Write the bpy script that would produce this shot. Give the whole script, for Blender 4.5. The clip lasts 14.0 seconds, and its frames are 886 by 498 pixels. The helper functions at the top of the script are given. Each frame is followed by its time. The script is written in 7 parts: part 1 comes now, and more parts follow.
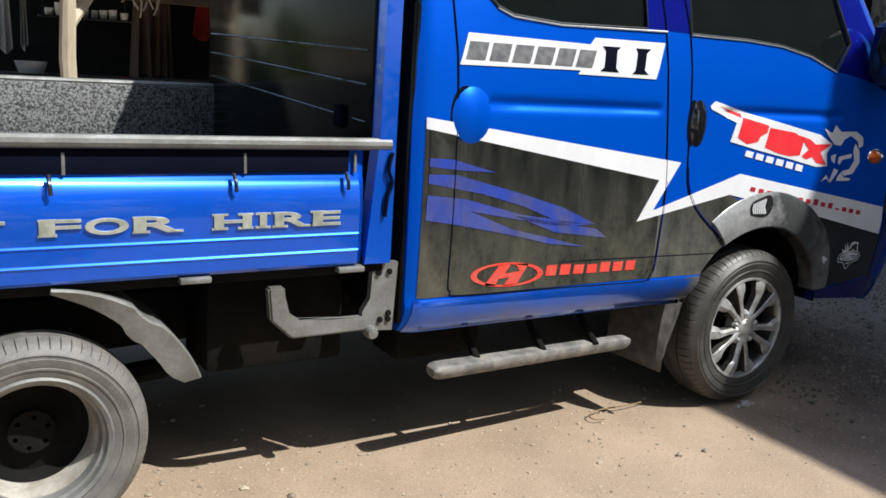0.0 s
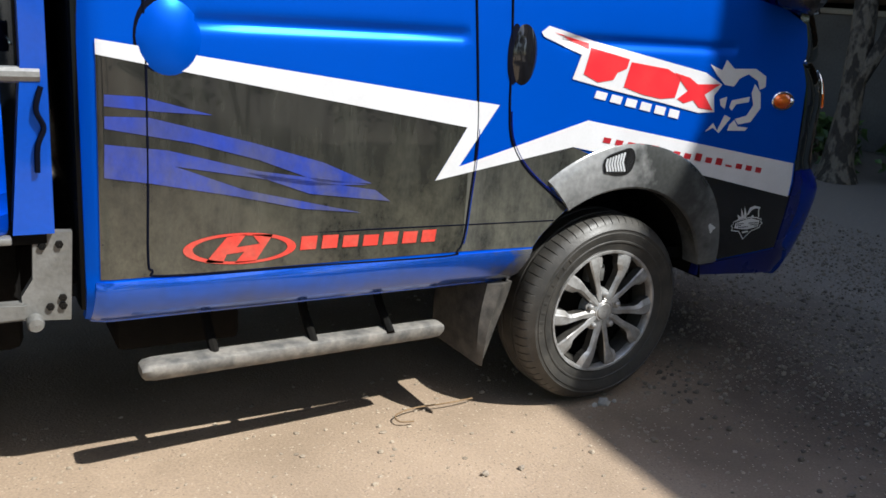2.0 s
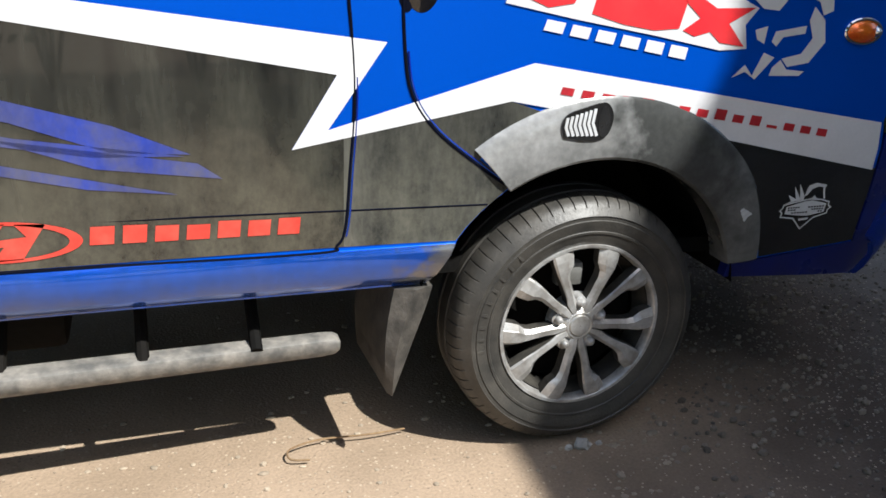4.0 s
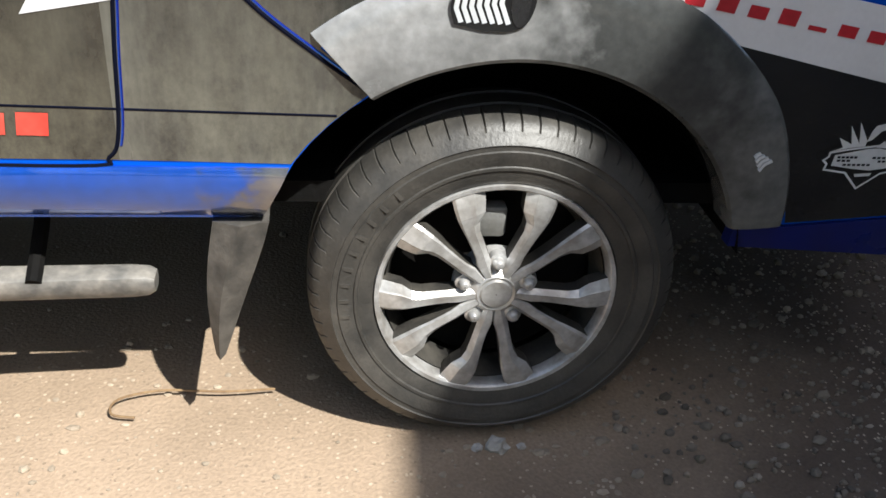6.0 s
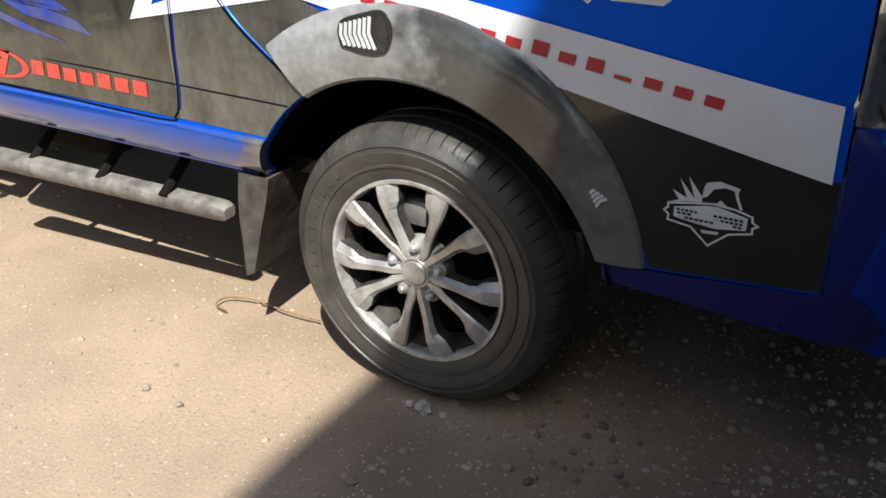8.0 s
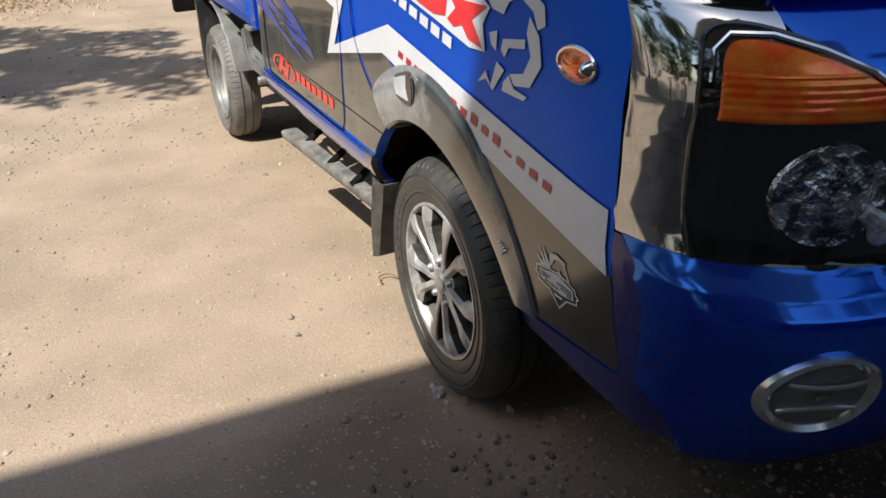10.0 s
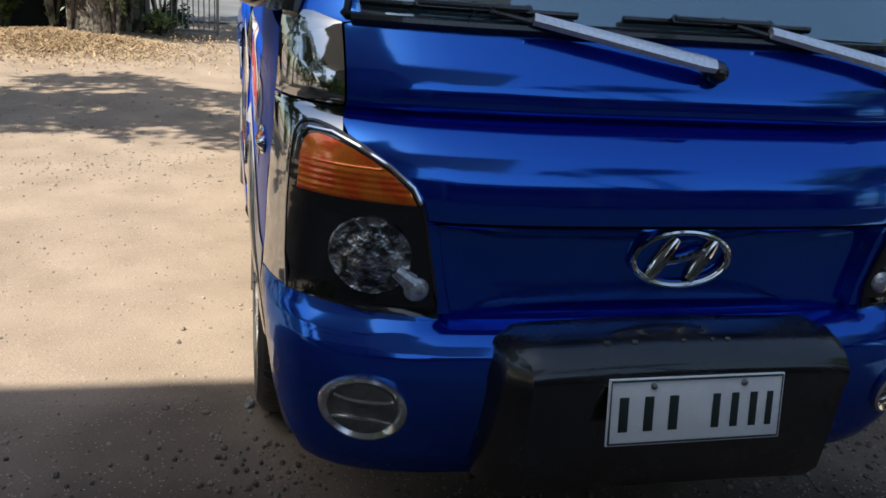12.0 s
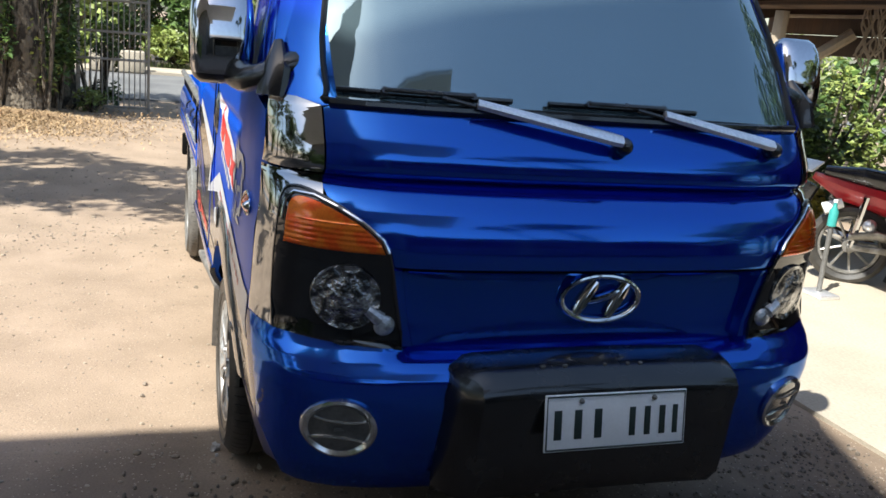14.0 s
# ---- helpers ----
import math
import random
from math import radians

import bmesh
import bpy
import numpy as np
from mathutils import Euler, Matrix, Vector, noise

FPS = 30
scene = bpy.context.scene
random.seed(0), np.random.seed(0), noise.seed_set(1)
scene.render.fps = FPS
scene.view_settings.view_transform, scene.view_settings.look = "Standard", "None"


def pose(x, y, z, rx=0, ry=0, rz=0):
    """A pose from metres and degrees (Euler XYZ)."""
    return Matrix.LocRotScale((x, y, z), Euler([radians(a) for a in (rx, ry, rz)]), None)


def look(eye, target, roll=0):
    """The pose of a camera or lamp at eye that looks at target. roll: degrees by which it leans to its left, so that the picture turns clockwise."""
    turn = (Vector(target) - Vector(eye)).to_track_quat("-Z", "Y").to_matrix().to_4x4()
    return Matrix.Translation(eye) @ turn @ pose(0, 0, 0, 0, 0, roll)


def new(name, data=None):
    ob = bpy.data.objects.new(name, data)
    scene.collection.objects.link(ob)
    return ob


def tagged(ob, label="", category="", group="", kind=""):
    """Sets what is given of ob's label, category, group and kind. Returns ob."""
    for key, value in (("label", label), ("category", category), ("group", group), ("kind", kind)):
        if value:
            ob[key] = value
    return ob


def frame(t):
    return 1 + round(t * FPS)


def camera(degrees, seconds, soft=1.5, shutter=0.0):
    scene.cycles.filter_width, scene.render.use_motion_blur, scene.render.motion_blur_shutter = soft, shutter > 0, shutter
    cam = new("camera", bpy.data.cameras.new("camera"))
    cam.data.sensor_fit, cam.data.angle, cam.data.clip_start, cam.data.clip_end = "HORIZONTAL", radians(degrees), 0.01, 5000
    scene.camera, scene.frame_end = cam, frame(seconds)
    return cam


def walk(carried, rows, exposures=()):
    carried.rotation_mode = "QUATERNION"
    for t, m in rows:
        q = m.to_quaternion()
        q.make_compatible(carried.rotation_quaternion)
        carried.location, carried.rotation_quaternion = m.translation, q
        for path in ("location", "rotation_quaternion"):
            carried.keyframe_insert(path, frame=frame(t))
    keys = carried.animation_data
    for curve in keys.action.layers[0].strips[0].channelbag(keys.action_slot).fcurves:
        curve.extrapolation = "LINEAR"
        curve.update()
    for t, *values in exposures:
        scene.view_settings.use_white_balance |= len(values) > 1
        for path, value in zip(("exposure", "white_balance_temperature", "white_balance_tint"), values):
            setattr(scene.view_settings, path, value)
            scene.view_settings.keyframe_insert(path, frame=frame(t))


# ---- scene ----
cam = camera(53.3, 14.0, soft=1.6)
PATH = [
    (0, (-2.929, -2.295, 1.317), (-1.898, -0.631, 0.906), 3.7),
    (0.5, (-2.697, -2.243, 1.337), (-1.618, -0.623, 0.876), 3.3),
    (1, (-2.423, -2.297, 1.332), (-1.393, -0.646, 0.871), 3.1),
    (1.5, (-2.177, -2.254, 1.282), (-1.255, -0.568, 0.727), 2.5),
    (2, (-1.895, -2.11, 1.31), (-0.924, -0.452, 0.755), 4.5),
    (2.2, (-1.797, -2.079, 1.306), (-0.838, -0.416, 0.746), 3.6),
    (4.3, (-0.813, -1.666, 1.239), (-0.253, 0.101, 0.487), 3.7),
    (4.5, (-0.712, -1.629, 1.224), (-0.181, 0.133, 0.441), 4.6),
    (5, (-0.555, -1.497, 1.19), (-0.139, 0.28, 0.372), 4.8),
    (5.5, (-0.422, -1.278, 1.161), (-0.02, 0.43, 0.203), 6.2),
    (6, (-0.278, -1.245, 1.167), (-0.037, 0.467, 0.161), 3.9),
    (6.5, (0.012, -1.316, 1.185), (-0.053, 0.394, 0.151), 3.9),
    (7, (0.281, -1.432, 1.217), (-0.163, 0.217, 0.176), 2.1),
    (7.5, (0.629, -1.477, 1.22), (-0.187, 0.007, 0.157), -3.7),
    (8, (0.902, -1.347, 1.246), (-0.014, 0.169, 0.317), -1.8),
    (8.2, (0.959, -1.334, 1.277), (-0.029, 0.136, 0.349), -0.9),
    (10.3, (2.068, -0.659, 1.401), (0.357, -0.021, 0.586), -2.0),
    (10.5, (2.16, -0.562, 1.404), (0.422, 0.056, 0.63), -0.6),
    (11, (2.304, -0.328, 1.431), (0.553, 0.295, 0.693), 0.8),
    (11.5, (2.49, -0.161, 1.453), (0.668, 0.34, 0.795), 1.5),
    (12, (2.69, -0.071, 1.488), (0.858, 0.402, 0.839), 4.5),
    (12.5, (2.834, -0.095, 1.481), (0.962, 0.242, 0.863), 3.5),
    (13, (2.873, -0.142, 1.466), (0.989, 0.273, 0.936), 3.9),
    (13.5, (2.96, -0.221, 1.497), (1.129, 0.35, 0.93), 3.8),
    (14, (3.026, -0.255, 1.525), (1.192, 0.388, 1.051), 5.1),
]
walk(cam, [(t, look(eye, target, roll)) for t, eye, target, roll in PATH],
     exposures=[(0, 0.50, 6200, 8), (2, 0.56, 6200, 8), (5, 0.84, 6300, 8), (6.4, 0.93, 6350, 8), (7.1, 0.80, 6400, 8), (8, 0.80, 6400, 8), (10.5, 0.55, 6400, 8), (12, 0.67, 6400, 8), (14, 0.93, 6350, 8)])

# ---- light ----
SUN = Vector((0.41, -0.62, 1.0)).normalized()
world = bpy.data.worlds.new("sky")
scene.world = world
world.use_nodes = True
wn = world.node_tree
sky = wn.nodes.new("ShaderNodeTexSky")
sky.sky_type, sky.sun_disc = "NISHITA", False
sky.sun_elevation = math.asin(SUN.z)
sky.sun_rotation = math.atan2(SUN.x, SUN.y)
sky.air_density, sky.dust_density = 1.2, 1.6
wn.nodes["Background"].inputs["Strength"].default_value = 0.12
wn.links.new(sky.outputs["Color"], wn.nodes["Background"].inputs["Color"])
sun = new("sun", bpy.data.lights.new("sun", "SUN"))
sun.data.energy, sun.data.angle, sun.data.color = 5.2, radians(0.6), (1.0, 0.965, 0.90)
sun.matrix_world = look(SUN * 60, (0, 0, 0))

# ---- materials ----


def mat(name, color, rough=0.5, metal=0.0, coat=0.0, second=None, amount=0.5, scale=8.0, fine=90.0, bump=0.0,
        trans=0.0, stretch=(1, 1, 1), rough_var=0.1, spread=0.12, random_tone=0.0, grit=0.25, ior=1.5, coat_ior=1.5, splash=None, specks=None, dark=None, tint=None):
    """A surface of two tones: large stains (scale) and grain (fine), with relief."""
    m = bpy.data.materials.new(name)
    m.use_nodes = True
    nt = m.node_tree
    N, L = nt.nodes, nt.links
    b = N["Principled BSDF"]
    b.inputs["Roughness"].default_value = rough
    b.inputs["Metallic"].default_value = metal
    b.inputs["IOR"].default_value = ior
    if tint:
        b.inputs["Specular Tint"].default_value = (*tint, 1)
    b.inputs["Coat Weight"].default_value = coat
    b.inputs["Coat Roughness"].default_value = 0.03
    b.inputs["Coat IOR"].default_value = coat_ior
    b.inputs["Transmission Weight"].default_value = trans
    second = second or tuple(c * 0.7 for c in color)
    tc, mp = N.new("ShaderNodeTexCoord"), N.new("ShaderNodeMapping")
    mp.inputs["Scale"].default_value = stretch
    L.new(tc.outputs["Object"], mp.inputs["Vector"])
    big, small = N.new("ShaderNodeTexNoise"), N.new("ShaderNodeTexNoise")
    for n, s, d in ((big, scale, 6.0), (small, fine, 3.0)):
        n.inputs["Scale"].default_value, n.inputs["Detail"].default_value = s, d
        L.new(mp.outputs["Vector"], n.inputs["Vector"])
    ramp = N.new("ShaderNodeMapRange")
    ramp.inputs["From Min"].default_value, ramp.inputs["From Max"].default_value = 0.5 - spread, 0.5 + spread
    ramp.inputs["To Max"].default_value = amount
    L.new(big.outputs["Fac"], ramp.inputs["Value"])
    mix = N.new("ShaderNodeMix")
    mix.data_type = "RGBA"
    mix.inputs[6].default_value, mix.inputs[7].default_value = (*color, 1), (*second, 1)
    L.new(ramp.outputs["Result"], mix.inputs[0])
    grain = N.new("ShaderNodeMapRange")
    grain.inputs["To Min"].default_value, grain.inputs["To Max"].default_value = 1 - grit, 1 + grit
    L.new(small.outputs["Fac"], grain.inputs["Value"])
    hue = N.new("ShaderNodeHueSaturation")
    L.new(mix.outputs[2], hue.inputs["Color"])
    if random_tone:
        info, tone = N.new("ShaderNodeNewGeometry"), N.new("ShaderNodeMapRange")
        tone.inputs["To Min"].default_value, tone.inputs["To Max"].default_value = 1 - random_tone, 1 + random_tone
        L.new(info.outputs["Random Per Island"], tone.inputs["Value"])
        mul = N.new("ShaderNodeMath")
        mul.operation = "MULTIPLY"
        L.new(tone.outputs["Result"], mul.inputs[0])
        L.new(grain.outputs["Result"], mul.inputs[1])
        L.new(mul.outputs["Value"], hue.inputs["Value"])
    else:
        L.new(grain.outputs["Result"], hue.inputs["Value"])
    L.new(hue.outputs["Color"], b.inputs["Base Color"])
    rr = N.new("ShaderNodeMapRange")
    rr.inputs["To Min"].default_value, rr.inputs["To Max"].default_value = max(rough - rough_var, 0.01), min(rough + rough_var, 1)
    L.new(big.outputs["Fac"], rr.inputs["Value"])
    L.new(rr.outputs["Result"], b.inputs["Roughness"])
    if bump:
        bp = N.new("ShaderNodeBump")
        bp.inputs["Strength"].default_value, bp.inputs["Distance"].default_value = 1.0, bump
        add = N.new("ShaderNodeMath")
        L.new(big.outputs["Fac"], add.inputs[0])
        L.new(small.outputs["Fac"], add.inputs[1])
        L.new(add.outputs["Value"], bp.inputs["Height"])
        L.new(bp.outputs["Normal"], b.inputs["Normal"])
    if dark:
        # forward tones with a ragged edge, for painted-in shade, mottling and dust: two tones, wobble size and width,
        # where each begins and is full
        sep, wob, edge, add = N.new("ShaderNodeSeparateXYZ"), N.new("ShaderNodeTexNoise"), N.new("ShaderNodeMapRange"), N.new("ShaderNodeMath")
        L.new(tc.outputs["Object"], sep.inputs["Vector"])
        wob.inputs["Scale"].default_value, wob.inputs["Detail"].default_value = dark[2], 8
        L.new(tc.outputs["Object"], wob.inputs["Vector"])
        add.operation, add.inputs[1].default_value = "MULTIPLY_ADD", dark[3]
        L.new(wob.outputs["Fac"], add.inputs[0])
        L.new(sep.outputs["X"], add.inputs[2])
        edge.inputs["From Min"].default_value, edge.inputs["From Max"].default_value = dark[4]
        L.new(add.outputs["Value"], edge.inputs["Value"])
        forward_mix = N.new("ShaderNodeMix")
        forward_mix.data_type = "RGBA"
        L.new(edge.outputs["Result"], forward_mix.inputs[0])
        L.new(mix.outputs[2], forward_mix.inputs[6])
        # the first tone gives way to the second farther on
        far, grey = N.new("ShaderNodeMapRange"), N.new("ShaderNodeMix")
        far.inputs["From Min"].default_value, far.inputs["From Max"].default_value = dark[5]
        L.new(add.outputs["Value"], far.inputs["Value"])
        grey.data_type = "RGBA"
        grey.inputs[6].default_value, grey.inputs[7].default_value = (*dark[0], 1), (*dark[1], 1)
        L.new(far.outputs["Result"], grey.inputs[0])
        L.new(grey.outputs[2], forward_mix.inputs[7])
        L.new(forward_mix.outputs[2], hue.inputs["Color"])
    if specks:
        cell, near, pick, low = N.new("ShaderNodeTexVoronoi"), N.new("ShaderNodeMath"), N.new("ShaderNodeMath"), N.new("ShaderNodeMath")
        cell.inputs["Scale"].default_value = specks[0]
        L.new(tc.outputs["Object"], cell.inputs["Vector"])
        tone = N.new("ShaderNodeSeparateColor")
        L.new(cell.outputs["Color"], tone.inputs["Color"])
        near.operation, near.inputs[1].default_value = "LESS_THAN", 0.40
        L.new(cell.outputs["Distance"], near.inputs[0])
        for node, colour, op, level in ((pick, specks[1], "GREATER_THAN", 0.94), (low, specks[2], "LESS_THAN", 0.05)):
            node.operation, node.inputs[1].default_value = op, level
            L.new(tone.outputs["Red"], node.inputs[0])
            mask, lay = N.new("ShaderNodeMath"), N.new("ShaderNodeMix")
            mask.operation, lay.data_type = "MULTIPLY", "RGBA"
            L.new(near.outputs["Value"], mask.inputs[0])
            L.new(node.outputs["Value"], mask.inputs[1])
            L.new(mask.outputs["Value"], lay.inputs[0])
            L.new(b.inputs["Base Color"].links[0].from_socket, lay.inputs[6])
            lay.inputs[7].default_value = (*colour, 1)
            L.new(lay.outputs[2], b.inputs["Base Color"])
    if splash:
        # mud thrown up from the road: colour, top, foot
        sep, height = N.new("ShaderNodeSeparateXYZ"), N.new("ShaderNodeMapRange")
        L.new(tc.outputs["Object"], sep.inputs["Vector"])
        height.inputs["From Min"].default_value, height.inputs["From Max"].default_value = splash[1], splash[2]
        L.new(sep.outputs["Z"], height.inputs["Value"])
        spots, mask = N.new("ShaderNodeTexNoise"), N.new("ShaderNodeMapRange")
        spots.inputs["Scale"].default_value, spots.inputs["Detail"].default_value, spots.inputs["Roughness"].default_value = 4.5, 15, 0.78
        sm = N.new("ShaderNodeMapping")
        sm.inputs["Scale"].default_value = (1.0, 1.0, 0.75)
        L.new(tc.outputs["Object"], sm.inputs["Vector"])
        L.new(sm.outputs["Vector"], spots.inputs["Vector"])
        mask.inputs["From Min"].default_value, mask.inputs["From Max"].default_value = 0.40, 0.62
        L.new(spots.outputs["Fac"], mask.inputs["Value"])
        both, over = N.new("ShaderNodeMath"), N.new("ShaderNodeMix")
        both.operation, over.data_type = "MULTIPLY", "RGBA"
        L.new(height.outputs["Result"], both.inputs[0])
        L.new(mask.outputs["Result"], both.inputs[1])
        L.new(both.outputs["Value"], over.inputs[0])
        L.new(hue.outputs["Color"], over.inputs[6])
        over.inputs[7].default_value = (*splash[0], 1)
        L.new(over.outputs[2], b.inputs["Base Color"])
    return m


BLUE = mat("blue_metallic_paint", (0.007, 0.009, 0.235), 0.12, 0, 0.4, (0.006, 0.008, 0.21), 0.5, 3, 400, rough_var=0.02, grit=0.06, ior=4.2, tint=(0.04, 0.285, 1.0))
# darker copy of the bumper's blue, with the shade at its ends put in
SHADED_BLUE = mat("shaded_bumper_blue", (0.004, 0.011, 0.13), 0.28, 0, 0.3, (0.010, 0.012, 0.075), 0.6, 8, 200, rough_var=0.08, grit=0.1)
BLUE_SIDE = mat("blue_side_wrap", (0.002, 0.095, 0.65), 0.34, 0.45, 0.0, (0.002, 0.086, 0.59), 0.5, 3, 300, rough_var=0.05, grit=0.06, ior=1.25)
BLUE_DUSTY = mat("dusty_blue_paint", (0.003, 0.115, 0.76), 0.20, 0.72, 1.0, (0.07, 0.13, 0.36), 0.45, 7, 60, rough_var=0.10, spread=0.25, stretch=(1, 1, 0.5), splash=((0.13, 0.14, 0.16), 0.56, 0.41), dark=((0.14, 0.16, 0.24), (0.25, 0.25, 0.26), 26, 0.35, (-0.29, -0.22), (-0.24, -0.14)))
BED_BLUE = mat("bed_blue_paint", (0.005, 0.12, 0.80), 0.30, 0.6, 0.8, (0.006, 0.09, 0.62), 0.6, 4, 80, rough_var=0.08, grit=0.1)
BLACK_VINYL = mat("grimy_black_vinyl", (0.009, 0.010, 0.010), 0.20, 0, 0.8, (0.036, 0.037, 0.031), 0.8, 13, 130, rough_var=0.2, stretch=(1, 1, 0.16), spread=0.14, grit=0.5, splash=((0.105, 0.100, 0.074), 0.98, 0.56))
DUSTY_VINYL = mat("dusty_black_vinyl", (0.020, 0.021, 0.020), 0.22, 0, 0.8, (0.085, 0.086, 0.076), 0.85, 9, 130, rough_var=0.2, stretch=(1, 1, 0.22), spread=0.16, grit=0.5, splash=((0.16, 0.157, 0.125), 1.0, 0.45))
CLEAN_BLACK = mat("clean_black_vinyl", (0.010, 0.010, 0.011), 0.2, 0, 0.5, (0.022, 0.022, 0.021), 0.7, 6, 120, rough_var=0.1, grit=0.3)
GLOSS_BLACK = mat("gloss_black_panel", (0.008, 0.008, 0.01), 0.06, 0, 1.0, rough_var=0.02, grit=0.05)
WHITE_VINYL = mat("white_vinyl", (0.66, 0.66, 0.68), 0.35, 0, 0.2, (0.56, 0.56, 0.57), 0.4, 9, 120, rough_var=0.08, grit=0.06)
SILVER_VINYL = mat("pale_grey_vinyl", (0.60, 0.62, 0.64), 0.35, 0, 0.2, (0.4, 0.4, 0.4), 0.4, 14, 120, grit=0.12)
BLUE_VINYL = mat("blue_vinyl", (0.012, 0.04, 0.34), 0.35, 0, 0.2, (0.035, 0.045, 0.16), 0.7, 7, 90, stretch=(1, 1, 0.5), grit=0.35, splash=((0.13, 0.125, 0.11), 1.05, 0.62))
RED_VINYL = mat("red_vinyl", (0.70, 0.025, 0.035), 0.38, 0, 0.2, (0.62, 0.05, 0.05), 0.4, 9, 90, grit=0.12)
FADED_RED = mat("faded_red_vinyl", (0.66, 0.05, 0.035), 0.45, 0, 0.1, (0.50, 0.10, 0.07), 0.6, 18, 90, grit=0.25)
DARK_RED_VINYL = mat("dark_red_vinyl", (0.42, 0.02, 0.03), 0.4, 0, 0.1, grit=0.2)
# forward tones: a dark mottled patch, with the shade ahead of it painted in
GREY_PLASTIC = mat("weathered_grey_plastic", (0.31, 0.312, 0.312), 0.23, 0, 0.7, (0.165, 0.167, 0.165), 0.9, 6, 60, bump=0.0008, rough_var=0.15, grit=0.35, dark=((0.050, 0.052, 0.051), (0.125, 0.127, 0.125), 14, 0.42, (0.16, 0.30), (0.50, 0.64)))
BLACK_PLASTIC = mat("black_plastic", (0.012, 0.012, 0.013), 0.26, 0, 0.6, (0.03, 0.03, 0.03), 0.6, 7, 160, bump=0.0006)
GUARD_PLASTIC = mat("worn_black_guard_plastic", (0.006, 0.006, 0.0065), 0.25, 0, 0.6, (0.018, 0.018, 0.018), 0.6, 9, 160, bump=0.0004, rough_var=0.15)
UNDERBODY = mat("dark_underbody", (0.006, 0.006, 0.006), 0.8, 0, 0, (0.014, 0.012, 0.010), 0.6, 6, 60, bump=0.002, ior=1.15)
RUBBER = mat("dusty_tyre_rubber", (0.030, 0.029, 0.027), 0.46, 0, 0, (0.080, 0.073, 0.063), 0.7, 16, 170, spread=0.20, bump=0.0006, grit=0.35, stretch=(1, 0.5, 1))
RUBBER_DUSTY = mat("grey_dusty_tyre_rubber", (0.095, 0.091, 0.084), 0.6, 0, 0, (0.19, 0.18, 0.16), 0.7, 16, 170, spread=0.20, bump=0.0006, grit=0.35, stretch=(1, 0.5, 1))
FLAP = mat("scuffed_flap_rubber", (0.034, 0.033, 0.031), 0.5, 0, 0, (0.11, 0.10, 0.088), 0.7, 26, 130, spread=0.16, bump=0.001)
SEAL = mat("black_rubber_seal", (0.008, 0.008, 0.008), 0.5)
GAP = mat("dark_panel_gap", (0.004, 0.005, 0.012), 0.8, ior=1.1)
CAP = mat("silver_wheel_cap", (0.516, 0.512, 0.503), 0.36, 0.45, 0.0, (0.22, 0.20, 0.175), 0.7, 26, 120, rough_var=0.1, grit=0.25, spread=0.16)
BARREL = mat("dark_wheel_barrel", (0.030, 0.028, 0.025), 0.6, 0.2, 0, (0.075, 0.068, 0.056), 0.7, 22, 120, bump=0.001)
STEEL = mat("dusty_grey_steel", (0.22, 0.22, 0.212), 0.55, 0.4, 0, (0.11, 0.105, 0.09), 0.7, 9, 90, bump=0.001, rough_var=0.15)
SATIN = mat("satin_chrome", (0.86, 0.86, 0.85), 0.20, 0.9, 0, (0.55, 0.55, 0.54), 0.5, 20, 160, rough_var=0.1)
FOG_GLASS = mat("dusty_fog_glass", (0.19, 0.19, 0.18), 0.16, 0.3, 0.8, (0.08, 0.08, 0.08), 0.6, 20, 120)
SILVER = mat("silver_paint", (0.88, 0.89, 0.91), 0.34, 0.7, 0.3, (0.82, 0.82, 0.82), 0.4, 12, 120)
REAR_BLACK = mat("glossy_black_sheet", (0.005, 0.006, 0.006), 0.14, 0, 0, (0.008, 0.009, 0.009), 0.6, 4, 60, rough_var=0.06, ior=1.22)
STEP_MAT = mat("dusty_step_alloy", (0.10, 0.098, 0.094), 0.6, 0.1, 0, (0.28, 0.26, 0.23), 0.75, 22, 90, spread=0.16, bump=0.001, grit=0.35)
DARK_CHROME = mat("polished_corner_chrome", (0.44, 0.45, 0.46), 0.05, 1.0, 0, (0.37, 0.38, 0.39), 0.4, 9, 200, rough_var=0.03, grit=0.05)
CHROME = mat("chrome", (0.75, 0.76, 0.78), 0.08, 1.0, 0, (0.6, 0.6, 0.6), 0.3, 20, 200, rough_var=0.04, grit=0.05)
MIRROR_SHELL = mat("chrome_mirror_shell", (0.66, 0.66, 0.68), 0.06, 1.0, 0, (0.52, 0.52, 0.54), 0.5, 9, 120, rough_var=0.03, grit=0.08)
TINT = mat("tinted_glass", (0.006, 0.008, 0.008), 0.02, 0, 0.5, rough_var=0.01, grit=0.02)
WINDSHIELD = mat("tinted_windshield", (0.185, 0.27, 0.305), 0.03, 0.72, 1.0, (0.178, 0.258, 0.292), 0.4, rough_var=0.01, grit=0.02)
AMBER = mat("amber_lens", (1.0, 0.23, 0.02), 0.22, 0.45, 0.8, (0.95, 0.085, 0.006), 0.8, 22, 160, stretch=(1, 1.2, 1.6), grit=0.3, spread=0.08)
SMOKED = mat("smoked_lamp_housing", (0.008, 0.008, 0.009), 0.10, 0, 0.9, grit=0.1)
REFLECTOR = mat("lamp_reflector", (0.55, 0.57, 0.59), 0.10, 0.95, 0.8, (0.05, 0.055, 0.06), 0.95, 30, 60, bump=0.010, spread=0.06, rough_var=0.06)
LENS = mat("clear_lamp_lens", (0.75, 0.78, 0.8), 0.08, 0.5, 0.8, (0.25, 0.26, 0.28), 0.8, 40, 120, bump=0.003)
